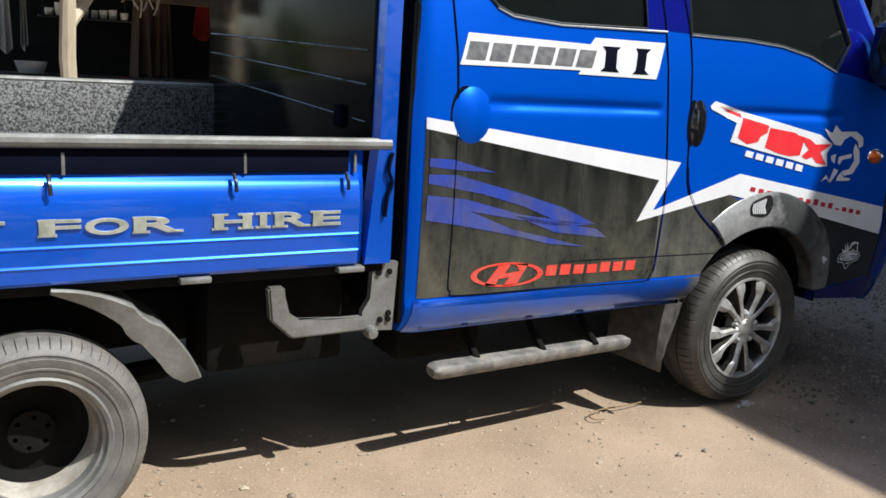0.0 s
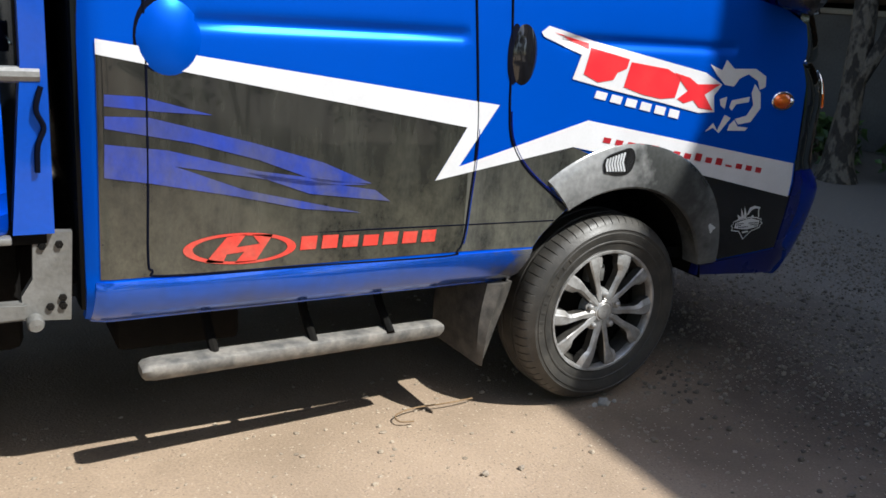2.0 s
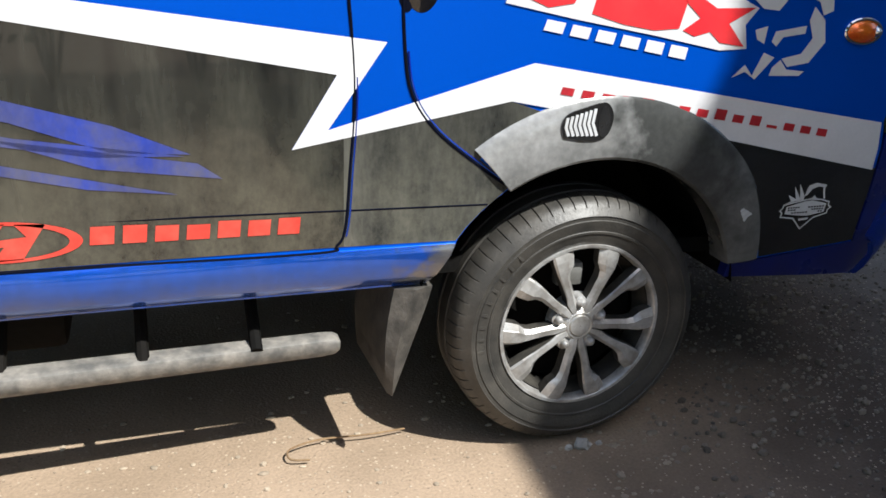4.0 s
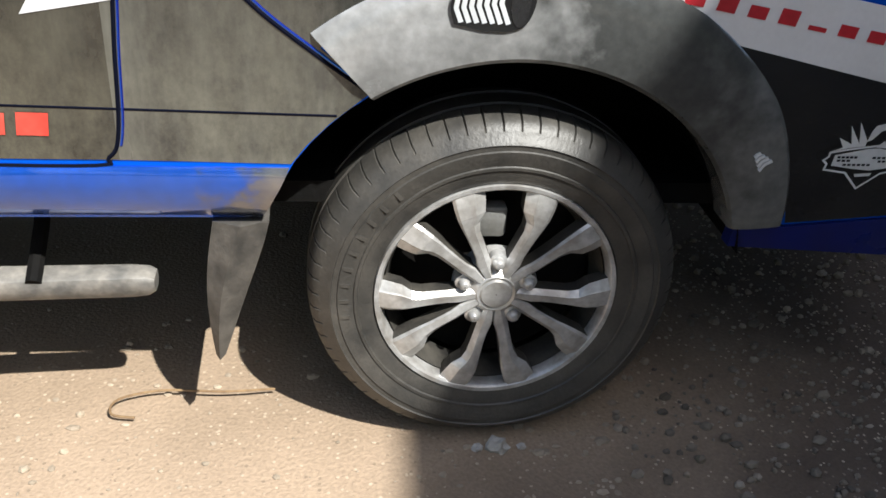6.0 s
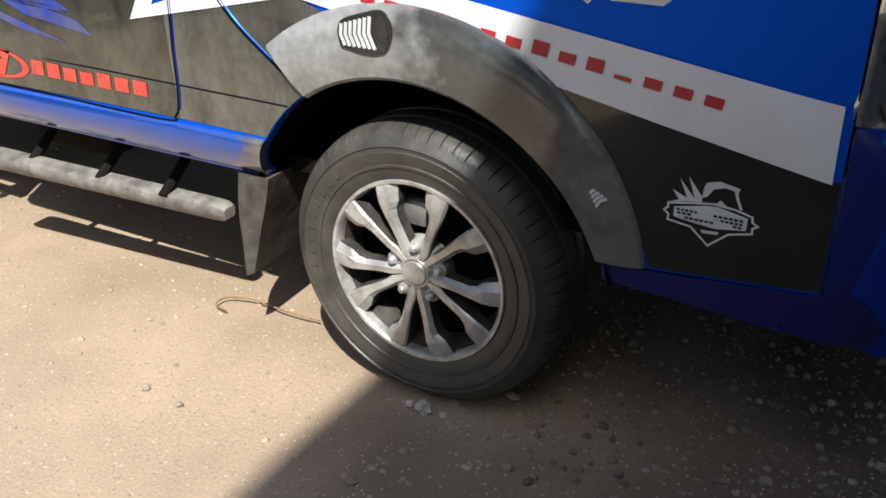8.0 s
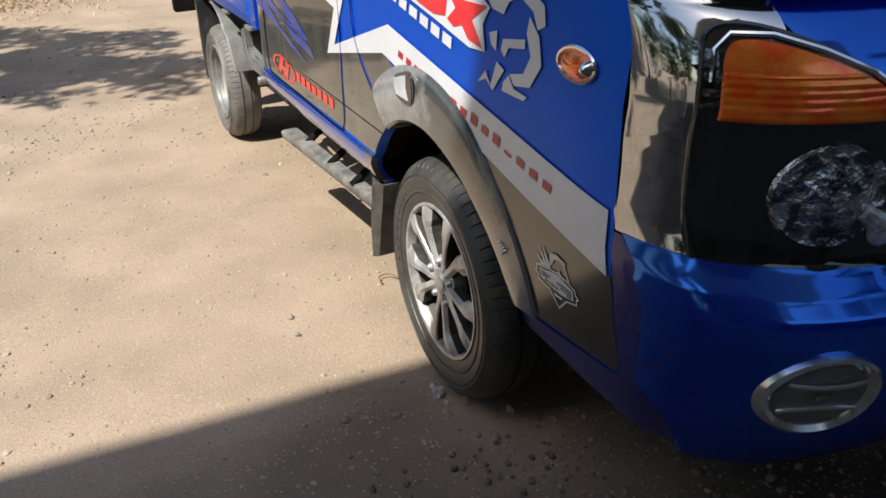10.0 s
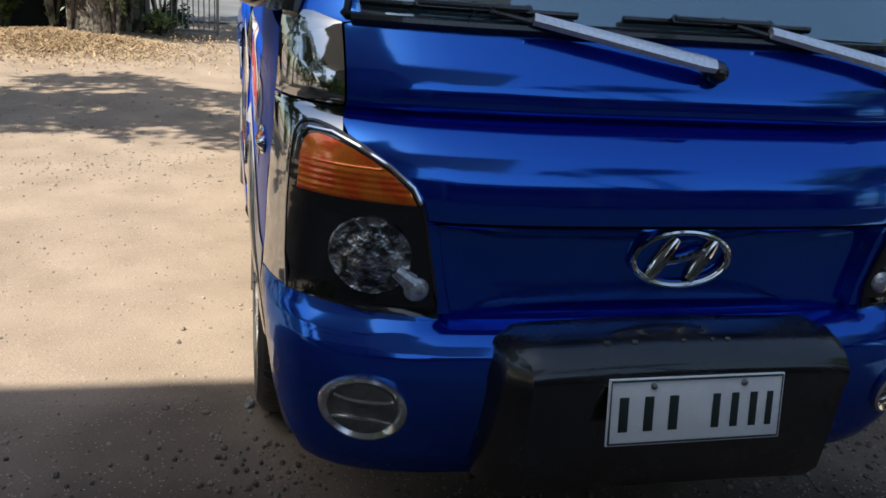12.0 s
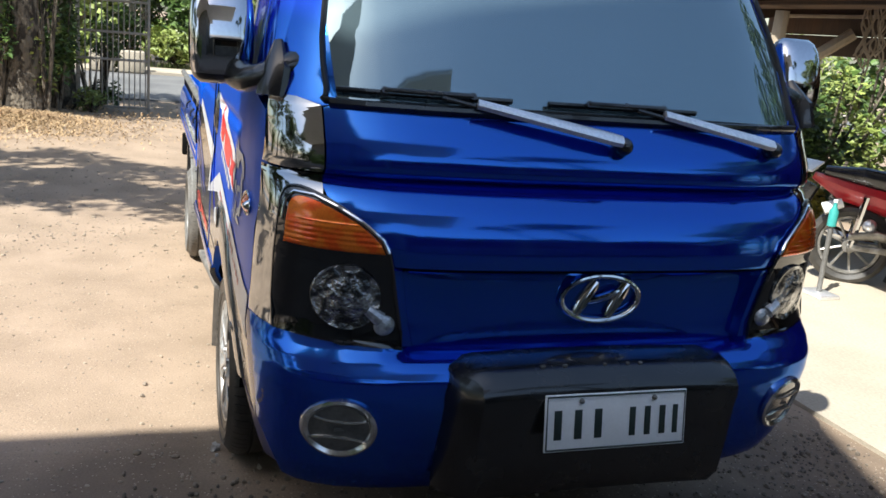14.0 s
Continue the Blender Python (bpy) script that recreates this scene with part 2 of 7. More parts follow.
HUB_STEEL = mat("rusty_hub_steel", (0.38, 0.37, 0.355), 0.7, 0.2, 0, (0.12, 0.11, 0.10), 0.9, 45, 160, bump=0.003)
LINER = mat("speckled_black_bedliner", (0.008, 0.008, 0.008), 0.35, 0, 0, (0.21, 0.21, 0.205), 0.95, 120, 300, bump=0.003, spread=0.11)
PLATE_MAT = mat("plate_white", (0.94, 0.95, 0.95), 0.3, 0, 0.6, (0.72, 0.72, 0.71), 0.3, 10, 120, grit=0.05)
PLATE_INK = mat("plate_ink", (0.02, 0.035, 0.03), 0.5)
LETTER = mat("weathered_silver_letter", (0.42, 0.43, 0.38), 0.42, 0.35, 0, (0.22, 0.24, 0.18), 0.7, 18, 90, bump=0.001)
# the dark tones ahead of the wheel put the house's shade into the dirt
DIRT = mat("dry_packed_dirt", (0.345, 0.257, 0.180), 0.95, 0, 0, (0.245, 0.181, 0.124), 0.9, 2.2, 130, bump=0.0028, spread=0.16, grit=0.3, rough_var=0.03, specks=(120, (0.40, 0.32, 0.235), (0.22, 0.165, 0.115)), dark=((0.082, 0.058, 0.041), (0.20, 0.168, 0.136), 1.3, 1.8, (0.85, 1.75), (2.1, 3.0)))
PEBBLE = mat("pale_pebble", (0.32, 0.262, 0.195), 0.85, 0, 0, (0.25, 0.20, 0.147), 0.7, 8, 60, bump=0.001, random_tone=0.28)
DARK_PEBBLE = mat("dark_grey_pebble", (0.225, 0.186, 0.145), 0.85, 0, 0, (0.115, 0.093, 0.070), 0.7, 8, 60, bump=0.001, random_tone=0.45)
DUSTY_RIM = mat("dusty_rim_paint", (0.40, 0.375, 0.33), 0.7, 0.1, 0, (0.22, 0.19, 0.15), 0.8, 12, 90, bump=0.001)
CHIP = mat("broken_grey_stone", (0.46, 0.44, 0.41), 0.85, 0, 0, (0.30, 0.28, 0.25), 0.7, 40, 160, bump=0.002)
PLASTER = mat("dark_weathered_plaster", (0.17, 0.163, 0.15), 0.9, 0, 0, (0.11, 0.103, 0.095), 0.7, 1.5, 40, bump=0.003)
BOUNCE_SOFFIT = mat("pale_bounce_soffit", (0.70, 0.72, 0.74), 0.7, 0, 0, (0.6, 0.61, 0.62), 0.6, 1.5, 40)
CONCRETE = mat("pale_concrete", (0.44, 0.385, 0.30), 0.9, 0, 0, (0.34, 0.29, 0.22), 0.7, 1.2, 60, bump=0.003)
ASPHALT = mat("grey_road", (0.12, 0.12, 0.12), 0.9, 0, 0, (0.2, 0.2, 0.19), 0.6, 1.0, 40, bump=0.004)
LEAF = mat("green_leaf", (0.075, 0.13, 0.025), 0.5, 0, 0, (0.035, 0.07, 0.015), 0.8, 3, 20, random_tone=0.45)
LEAF_LIGHT = mat("light_green_leaf", (0.24, 0.29, 0.07), 0.5, 0, 0, (0.13, 0.18, 0.04), 0.8, 3, 20, random_tone=0.4)
YELLOW_LEAF = mat("yellow_green_leaf", (0.40, 0.36, 0.07), 0.5, 0, 0, (0.22, 0.15, 0.05), 0.8, 3, 20, random_tone=0.4)
DRY_GRASS = mat("dry_grass_blade", (0.44, 0.31, 0.17), 0.8, 0, 0, (0.33, 0.22, 0.12), 0.8, 2, 20, random_tone=0.35)
GRASS = mat("green_grass_blade", (0.14, 0.19, 0.05), 0.7, 0, 0, (0.20, 0.22, 0.08), 0.8, 2, 20, random_tone=0.35)
BARK = mat("grey_brown_bark", (0.045, 0.037, 0.028), 0.9, 0, 0, (0.19, 0.16, 0.12), 0.9, 12, 40, spread=0.045, bump=0.03, stretch=(1, 1, 0.55), grit=0.4)
TIMBER = mat("weathered_timber", (0.085, 0.040, 0.015), 0.8, 0, 0, (0.045, 0.03, 0.02), 0.8, 4, 60, bump=0.003, stretch=(1, 1, 0.15), grit=0.3)
PALE_WOOD = mat("pale_bare_wood", (0.46, 0.38, 0.27), 0.75, 0, 0, (0.30, 0.23, 0.15), 0.7, 5, 60, bump=0.003, stretch=(1, 1, 0.15))
TWIG = mat("dry_brown_twig", (0.25, 0.165, 0.085), 0.8, 0, 0, (0.14, 0.085, 0.045), 0.7, 60, 160)
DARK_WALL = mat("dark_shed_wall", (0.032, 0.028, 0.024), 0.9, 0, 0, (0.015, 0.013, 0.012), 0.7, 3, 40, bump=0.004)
ZINC = mat("old_zinc_sheet", (0.30, 0.30, 0.29), 0.5, 0.5, 0, (0.22, 0.17, 0.12), 0.7, 2, 40, rough_var=0.15)
GATE_MAT = mat("grey_painted_gate_steel", (0.27, 0.27, 0.26), 0.55, 0.2, 0, (0.25, 0.22, 0.18), 0.6, 8, 60)
CLOTH_BROWN = mat("brown_cloth", (0.22, 0.14, 0.10), 0.9, 0, 0, (0.14, 0.08, 0.06), 0.7, 8, 120, stretch=(1, 1, 0.2))
CUP_WHITE = mat("white_enamel", (0.78, 0.76, 0.72), 0.3, 0, 0, (0.55, 0.52, 0.48), 0.5, 30, 120)
CLOTH_WHITE = mat("white_cloth", (0.65, 0.62, 0.58), 0.9, 0, 0, (0.45, 0.42, 0.38), 0.6, 8, 120, stretch=(1, 1, 0.2))
CLOTH_RED = mat("red_cloth", (0.45, 0.03, 0.03), 0.9, 0, 0, (0.25, 0.02, 0.02), 0.6, 8, 120, stretch=(1, 1, 0.2))
BIKE_RED = mat("red_bike_plastic", (0.55, 0.02, 0.03), 0.3, 0, 0.5, (0.35, 0.02, 0.03), 0.4, 6, 90)
TEAL = mat("teal_plastic", (0.05, 0.35, 0.32), 0.5)
ENGINE = mat("alloy_engine", (0.38, 0.37, 0.35), 0.45, 0.7, 0, (0.16, 0.15, 0.13), 0.8, 14, 90, bump=0.003)

# ---- building tools ----


def thing(name, label, category, group="", kind="", at=(0, 0, 0)):
    ob = new(name)
    ob.location = at
    ob.empty_display_size = 0.1
    return tagged(ob, label, category, group, kind)


def link_mesh(name, bm, material, smooth=True, normals=True):
    if normals:
        bmesh.ops.recalc_face_normals(bm, faces=bm.faces)
    me = bpy.data.meshes.new(name)
    bm.to_mesh(me)
    bm.free()
    me.materials.append(material)
    if smooth:
        me.shade_smooth()
        me.set_sharp_from_angle(angle=radians(35))
    return new(name, me)


def part(name, bm, material, parent, label="", smooth=True):
    ob = link_mesh(name, bm, material, smooth)
    ob.parent = parent
    root = parent
    off = Vector()
    while root is not None:
        off += root.location
        root = root.parent
    ob.location = -off
    return tagged(ob, label)


def box(bm, x0, x1, y0, y1, z0, z1, bevel=0.0, turn=None):
    vs = bmesh.ops.create_cube(bm, size=1)["verts"]
    m = Matrix.Translation(((x0 + x1) / 2, (y0 + y1) / 2, (z0 + z1) / 2)) @ (turn or Matrix()) @ Matrix.Diagonal((x1 - x0, y1 - y0, z1 - z0, 1))
    bmesh.ops.transform(bm, matrix=m, verts=vs)
    if bevel:
        es = list({e for v in vs for e in v.link_edges})
        bmesh.ops.bevel(bm, geom=es, offset=bevel, segments=2, affect="EDGES", profile=0.5)
    return bm


def tube(bm, pts, r, seg=10, flat=1.0, caps=True):
    """A tube along points; r may be a list. flat squeezes it along its second axis."""
    pts = [Vector(p) for p in pts]
    rs = r if isinstance(r, (list, tuple)) else [r] * len(pts)
    rings, side = [], None
    for i, p in enumerate(pts):
        d = (pts[min(i + 1, len(pts) - 1)] - pts[max(i - 1, 0)]).normalized()
        if side is None:
            side = d.orthogonal().normalized()
        side = (side - d * side.dot(d)).normalized()
        up = d.cross(side)
        rings.append([bm.verts.new(p + rs[i] * (math.cos(a) * side + flat * math.sin(a) * up)) for a in (2 * math.pi * k / seg for k in range(seg))])
    for a, b in zip(rings, rings[1:]):
        for k in range(seg):
            bm.faces.new((a[k], a[(k + 1) % seg], b[(k + 1) % seg], b[k]))
    if caps:
        bm.faces.new(rings[0][::-1])
        bm.faces.new(rings[-1])
    return bm


def prism(bm, pts, axis, a, b):
    """A polygon of two coordinates pushed along an axis from a to b."""
    def place(p, d):
        return {"x": (d, p[0], p[1]), "y": (p[0], d, p[1]), "z": (p[0], p[1], d)}[axis]
    lo = [bm.verts.new(place(p, a)) for p in pts]
    hi = [bm.verts.new(place(p, b)) for p in pts]
    bm.faces.new(lo)
    bm.faces.new(hi[::-1])
    for i in range(len(pts)):
        j = (i + 1) % len(pts)
        bm.faces.new((lo[i], hi[i], hi[j], lo[j]))
    return bm


def revolve(bm, profile, seg, centre, closed=False):
    """A profile of (radius, y) turned round the y axis through centre."""
    c = Vector(centre)
    rings = []
    for k in range(seg):
        a = 2 * math.pi * k / seg
        rings.append([bm.verts.new(c + Vector((r * math.cos(a), y, r * math.sin(a)))) for r, y in profile])
    n = len(profile)
    for k in range(seg):
        p, q = rings[k], rings[(k + 1) % seg]
        for i in range(n if closed else n - 1):
            bm.faces.new((p[i], p[(i + 1) % n], q[(i + 1) % n], q[i]))
    return bm


def revolve_z(profile, at, seg=14):
    """A profile of (radius, height) turned round the upright through at."""
    bm = revolve(bmesh.new(), profile, seg, (0, 0, 0))
    for v in bm.verts:
        v.co = Vector(at) + Vector((v.co.x, -v.co.z, v.co.y))
    return bm


def interp(x, table):
    xs, ys = zip(*table)
    return float(np.interp(x, xs, ys))


def smooth_curve(pts, n=8, closed=False):
    """Catmull-Rom through points."""
    P = [Vector(p) for p in pts]
    out, m = [], len(P)
    for i in range(m if closed else m - 1):
        p0 = P[(i - 1) % m] if closed or i else P[0]
        p1, p2 = P[i], P[(i + 1) % m]
        p3 = P[(i + 2) % m] if closed or i + 2 < m else P[-1]
        for k in range(n):
            t = k / n
            out.append(0.5 * (2 * p1 + (p2 - p0) * t + (2 * p0 - 5 * p1 + 4 * p2 - p3) * t * t + (3 * p1 - p0 - 3 * p2 + p3) * t ** 3))
    if not closed:
        out.append(P[-1])
    return [tuple(p) for p in out]


# ---- the cab's skin ----
MID, XC = 0.85, 0.60
FRONT = [(0.34, 1.0), (0.38, 1.055), (0.44, 1.092), (0.52, 1.122), (0.60, 1.142), (0.66, 1.150), (0.70, 1.149), (0.712, 1.144), (0.728, 1.130), (0.742, 1.112), (0.752, 1.090), (0.76, 1.076), (0.79, 1.078),
         (0.82, 1.078), (0.90, 1.080), (0.935, 1.084), (0.955, 1.093), (0.968, 1.106), (0.975, 1.112), (0.982, 1.114), (0.992, 1.115), (1.02, 1.116), (1.06, 1.108), (1.10, 1.088), (1.13, 1.060),
         (1.15, 1.034), (1.162, 1.010), (1.168, 1.003), (1.174, 1.018), (1.19, 1.036), (1.22, 1.036), (1.25, 1.024), (1.28, 1.004), (1.305, 0.985),
         (1.33, 0.965), (1.345, 0.95), (1.60, 0.815), (1.85, 0.65), (1.93, 0.56), (1.97, 0.40)]


def finer(table, lo, hi, n=4):
    """Rounds a profile between two heights with a curve through its points."""
    k0, k1 = [k for k, p in enumerate(table) if abs(p[0] - lo) < 1e-6][0], [k for k, p in enumerate(table) if abs(p[0] - hi) < 1e-6][0]
    return table[:k0] + [(p[0], p[1]) for p in smooth_curve([(z, x, 0) for z, x in table[k0:k1 + 1]], n)] + table[k1 + 1:]


FRONT = finer(finer(finer(FRONT, 0.992, 1.162), 1.174, 1.345), 0.44, 0.742)
SIDE = [(0.34, 0.06), (0.44, 0.048), (0.475, 0.045), (0.49, 0.027), (0.505, 0.014), (0.53, 0.001), (0.555, -0.008), (0.575, -0.007), (0.59, 0.0), (0.62, 0.0), (0.75, 0.0), (0.9, 0.003), (1.2, 0.013), (1.35, 0.020),
        (1.5, 0.040), (1.7, 0.08), (1.88, 0.13), (1.94, 0.17), (1.97, 0.25)]
LAMP = [(0.34, 1.0), (0.38, 1.055), (0.44, 1.092), (0.52, 1.122), (0.60, 1.143), (0.66, 1.152), (0.70, 1.150), (0.712, 1.143), (0.735, 1.122), (0.765, 1.096), (0.785, 1.086), (0.82, 1.090), (0.90, 1.096), (0.97, 1.102), (1.0, 1.110), (1.02, 1.114), (1.06, 1.107)] + [p for p in FRONT if p[0] > 1.075]
FRONT_SIDE = [(0.34, 0.07), (0.42, 0.045), (0.50, 0.030), (0.56, 0.022), (0.66, 0.008), (0.75, 0.0), (0.9, 0.003), (1.2, 0.013), (1.35, 0.020), (1.5, 0.040), (1.7, 0.08), (1.88, 0.13), (1.97, 0.25)]
LEAN = [(0.8, 0.0), (0.95, 0.002), (1.05, 0.005), (1.17, 0.011), (1.35, 0.014)]


def boxy(z):
    """How square the front corners are: more so at the bumper."""
    return interp(z, [(0.74, 4.3), (0.82, 3.6)])


def corner(z):
    return XC - max(0.0, z - 1.33) * 0.75


def side_y(x, z):
    base = interp(z, SIDE if x < 0.2 else FRONT_SIDE)
    if -1.36 < x < -0.63 or -0.30 < x < 0.40:
        base += 0.014 * math.exp(-((z - 1.205) / 0.017) ** 2)
    base += interp(z, LEAN) * min(max((x - 0.60) / 0.19, 0.0), 1.0)
    xc, xf = corner(z), interp(z, LAMP)
    if x > xc:
        u = min((x - xc) / (xf - xc), 0.9999)
        base = MID - (MID - base) * (1 - u ** boxy(z)) ** (1 / boxy(z))
    if x < -1.56:
        base += (x + 1.56) ** 2 * 8
    return base


def front_x(y, z):
    ys, xc = interp(z, FRONT_SIDE) + interp(z, LEAN), corner(z)
    w = min(max((abs(MID - y) - 0.49) / 0.06, 0.0), 1.0)
    xf = interp(z, FRONT) * (1 - w) + interp(z, LAMP) * w
    v = min(abs(MID - y) / (MID - ys), 0.9999)
    return xc + (xf - xc) * (1 - v ** boxy(z)) ** (1 / boxy(z))


def gridded(poly, us, vs):
    """A flat polygon in (u, v), cut along the given lines."""
    bm = bmesh.new()
    bm.faces.new([bm.verts.new((u, v, 0)) for u, v in poly])
    bmesh.ops.triangulate(bm, faces=bm.faces[:])
    for axis, cuts in ((0, us), (1, vs)):
        for c in cuts:
            co, no = [0, 0, 0], [0, 0, 0]
            co[axis], no[axis] = c, 1
            bmesh.ops.bisect_plane(bm, geom=bm.verts[:] + bm.edges[:] + bm.faces[:], dist=1e-5, plane_co=co, plane_no=no)
    bmesh.ops.remove_doubles(bm, verts=bm.verts, dist=1e-5)
    return bm


def thicken(bm, shift):
    """Folds the open rim inwards by shift(vertex)."""
    rim = [e for e in bm.edges if e.is_boundary]
    made = bmesh.ops.extrude_edge_only(bm, edges=rim)["geom"]
    for v in made:
        if isinstance(v, bmesh.types.BMVert):
            v.co += shift(v.co)
    return bm


Z_CUTS = [0.475, 0.49, 0.505, 0.53, 0.555, 0.575, 0.59, 0.62, 0.75, 0.9, 1.0, 1.1, 1.15, 1.165, 1.175, 1.183, 1.19, 1.198, 1.205, 1.212, 1.22, 1.228, 1.237, 1.25, 1.28, 1.35, 1.42, 1.5, 1.6, 1.7, 1.8, 1.88]
X_CUTS = [-1.60, -1.58, -1.56, -1.37, -1.35, -1.0, -0.64, -0.62, -0.31, -0.29, 0.0, 0.2, 0.39, 0.41, 0.43, 0.55, 0.62, 0.66, 0.70, 0.74, 0.77, 0.80, 0.83]


def side_patch(poly, off=0.0, thick=0.0, mirror=False, xs=X_CUTS, zs=Z_CUTS):
    bm = gridded(poly, xs, zs)
    for v in bm.verts:
        x, z = v.co.x, v.co.y
        v.co = (x, side_y(x, z) - off, z)
    if thick:
        thicken(bm, lambda c: Vector((0, thick, 0)))
    if mirror:
        for v in bm.verts:
            v.co.y = 2 * MID - v.co.y
    return bm


EDGE = [0.002, 0.005, 0.009, 0.014, 0.02, 0.03, 0.042, 0.056, 0.075, 0.10, 0.13, 0.17, 0.22, 0.28, 0.30, 0.33, 0.36, 0.46, 0.58, 0.70]
Y_CUTS = EDGE + [MID] + [2 * MID - e for e in reversed(EDGE)]
FZ_CUTS = sorted({z for z, _ in FRONT} | {z for z, _ in LAMP})


def front_patch(poly, off=0.0, thick=0.0, ys=Y_CUTS, zs=FZ_CUTS):
    bm = gridded(poly, ys, zs)
    for v in bm.verts:
        y, z = v.co.x, v.co.y
        x = front_x(y, z)
        n = Vector((front_x(y, z) - corner(z), -(MID - y) * 0.25, 0.0)).normalized() if abs(MID - y) > 0.5 else Vector((1, 0, 0))
        v.co = Vector((x, y, z)) + n * off
    if thick:
        thicken(bm, lambda c: Vector((-thick, thick * 0.3 * (1 if c.y < MID else -1), 0)))
    return bm


def flip_y(poly):
    return [(2 * MID - y, z) for y, z in poly]


def seam(bm, pts, r=0.0035, off=0.0):
    return tube(bm, [(x, side_y(x, z) - off, z) for x, z in pts], r, 6)


def arc(cx, cz, r, a0, a1, n=24, rz=None):
    rz = rz or r
    return [(cx + r * math.cos(radians(a0 + (a1 - a0) * k / n)), cz + rz * math.sin(radians(a0 + (a1 - a0) * k / n))) for k in range(n + 1)]


def ellipse(cx, cz, rx, rz, n=32):
    return arc(cx, cz, rx, 0, 360 - 360 / n, n - 1, rz)

# ---- the truck ----
truck = thing("truck", "blue double-cab truck with white, black and red vinyl graphics", "truck")
ARCH = (0.0, 0.345)


def arch_line(r, a0, a1, n=28):
    return arc(ARCH[0], ARCH[1], r, a0, a1, n)


# body sides, from the sill to the foot of the windows
side_poly = [(-1.62, 0.475), (-0.395, 0.475)] + arch_line(0.42, 159, 16)[1:] + [(0.50, 0.462), (0.79, 0.488), (0.79, 0.70), (0.79, 1.0), (0.795, 1.168),
             (0.75, 1.30), (0.62, 1.345), (0.50, 1.365), (0.335, 1.385), (0.17, 1.437), (0.0, 1.464), (-0.2, 1.474), (-0.50, 1.474), (-0.55, 1.478),
             (-0.715, 1.478), (-1.09, 1.466), (-1.28, 1.478), (-1.34, 1.50), (-1.385, 1.54), (-1.62, 1.54)]
sideZ = Z_CUTS + [0.7, 0.8, 0.9, 1.0, 1.1]
for flip in (False, True):
    part("side_panel", side_patch(side_poly, 0, 0.03, flip, zs=sideZ), BLUE_SIDE, truck, "blue metallic door and body side")
# window posts and roof rail of both sides
REAR_POST = [(-1.62, 1.54), (-1.385, 1.54), (-1.385, 1.84), (-1.62, 1.84)]
B_POST = [(-0.715, 1.478), (-0.50, 1.474), (-0.50, 1.84), (-0.715, 1.84)]
A_POST = [(0.335, 1.385), (0.50, 1.365), (0.62, 1.345), (0.70, 1.33), (0.55, 1.60), (0.40, 1.84), (0.26, 1.84), (0.36, 1.62), (0.42, 1.50)]
RAIL = [(-1.62, 1.84), (0.40, 1.84), (0.30, 1.94), (-1.62, 1.94)]
REAR_WIN = [(-1.385, 1.54), (-1.34, 1.50), (-1.28, 1.478), (-1.09, 1.466), (-0.715, 1.478), (-0.715, 1.84), (-1.385, 1.84)]
FRONT_WIN = [(-0.50, 1.474), (-0.2, 1.474), (0.0, 1.464), (0.17, 1.437), (0.335, 1.385), (0.42, 1.50), (0.36, 1.62), (0.26, 1.84), (-0.50, 1.84)]
for flip in (False, True):
    for poly in (REAR_POST, B_POST, A_POST, RAIL):
        part("window_post", side_patch(poly, 0, 0.03, flip), BLUE, truck)
    for poly in (REAR_WIN, FRONT_WIN):
        win = part("side_window", side_patch(poly, -0.008, 0.0, flip), TINT, truck, "dark tinted side window")
        bm = tube(bmesh.new(), [(x, (side_y(x, z) - 0.002) if not flip else 2 * MID - side_y(x, z) + 0.002, z) for x, z in poly + poly[:1]], 0.0055, 6)
        part("window_seal", bm, SEAL, win)
# bright strip under the side windows
for poly in ([(-0.50, 1.472), (-0.2, 1.472), (0.0, 1.462), (0.17, 1.435), (0.335, 1.383)], [(-1.34, 1.496), (-1.28, 1.474), (-1.09, 1.462), (-0.62, 1.474)]):
    part("window_trim", seam(bmesh.new(), smooth_curve([(x, z, 0) for x, z in poly], 4) and poly, 0.0038, 0.003), SILVER, truck, "thin bright window trim")
# roof
bm = bmesh.new()
rows = []
for z, inset in ((1.94, 0.0), (1.965, 0.07), (1.985, 0.25), (1.99, 0.6)):
    xf = 0.50 - inset * 0.6
    rows.append([bm.verts.new((x, y, z)) for x, y in [(-1.62 + inset * 0.2, 0.17 + inset)] + [(xf - 0.05, 0.17 + inset), (xf + 0.04, 0.30 + inset * 0.8), (xf + 0.06, 0.85)]
                 + [(xf + 0.04, 1.40 - inset * 0.8), (xf - 0.05, 1.53 - inset)] + [(-1.62 + inset * 0.2, 1.53 - inset)]])
for a, b in zip(rows, rows[1:]):
    for k in range(6):
        bm.faces.new((a[k], a[k + 1], b[k + 1], b[k]))
bm.faces.new(rows[-1])
part("roof", bm, BLUE, truck, "blue roof panel")
# rear wall of the cab, black
bm = bmesh.new()
box(bm, -1.635, -1.60, 0.04, 1.66, 0.50, 1.50, 0.02)
prism(bm, [(0.04, 1.50), (1.66, 1.50), (1.54, 1.95), (0.16, 1.95)], "x", -1.63, -1.60)
part("rear_wall", bm, REAR_BLACK, truck, "black rear wall of the cab")
bm = bmesh.new()
for z0, z1 in ((1.20, 1.13), (1.30, 1.24), (1.38, 1.34)):
    tube(bm, [(-1.747, 0.10, z1), (-1.747, 1.66, z0)], 0.0035, 6)
part("headboard", box(bmesh.new(), -1.745, -1.715, 0.072, 1.70, 0.74, 2.0, 0.004), REAR_BLACK, truck, "black headboard of the load bed")
part("headboard_rib", bm, BLACK_PLASTIC, truck, "thin ribs on the headboard")
bm = box(bmesh.new(), -1.765, -1.742, 0.24, 0.30, 1.10, 1.17, 0.008)
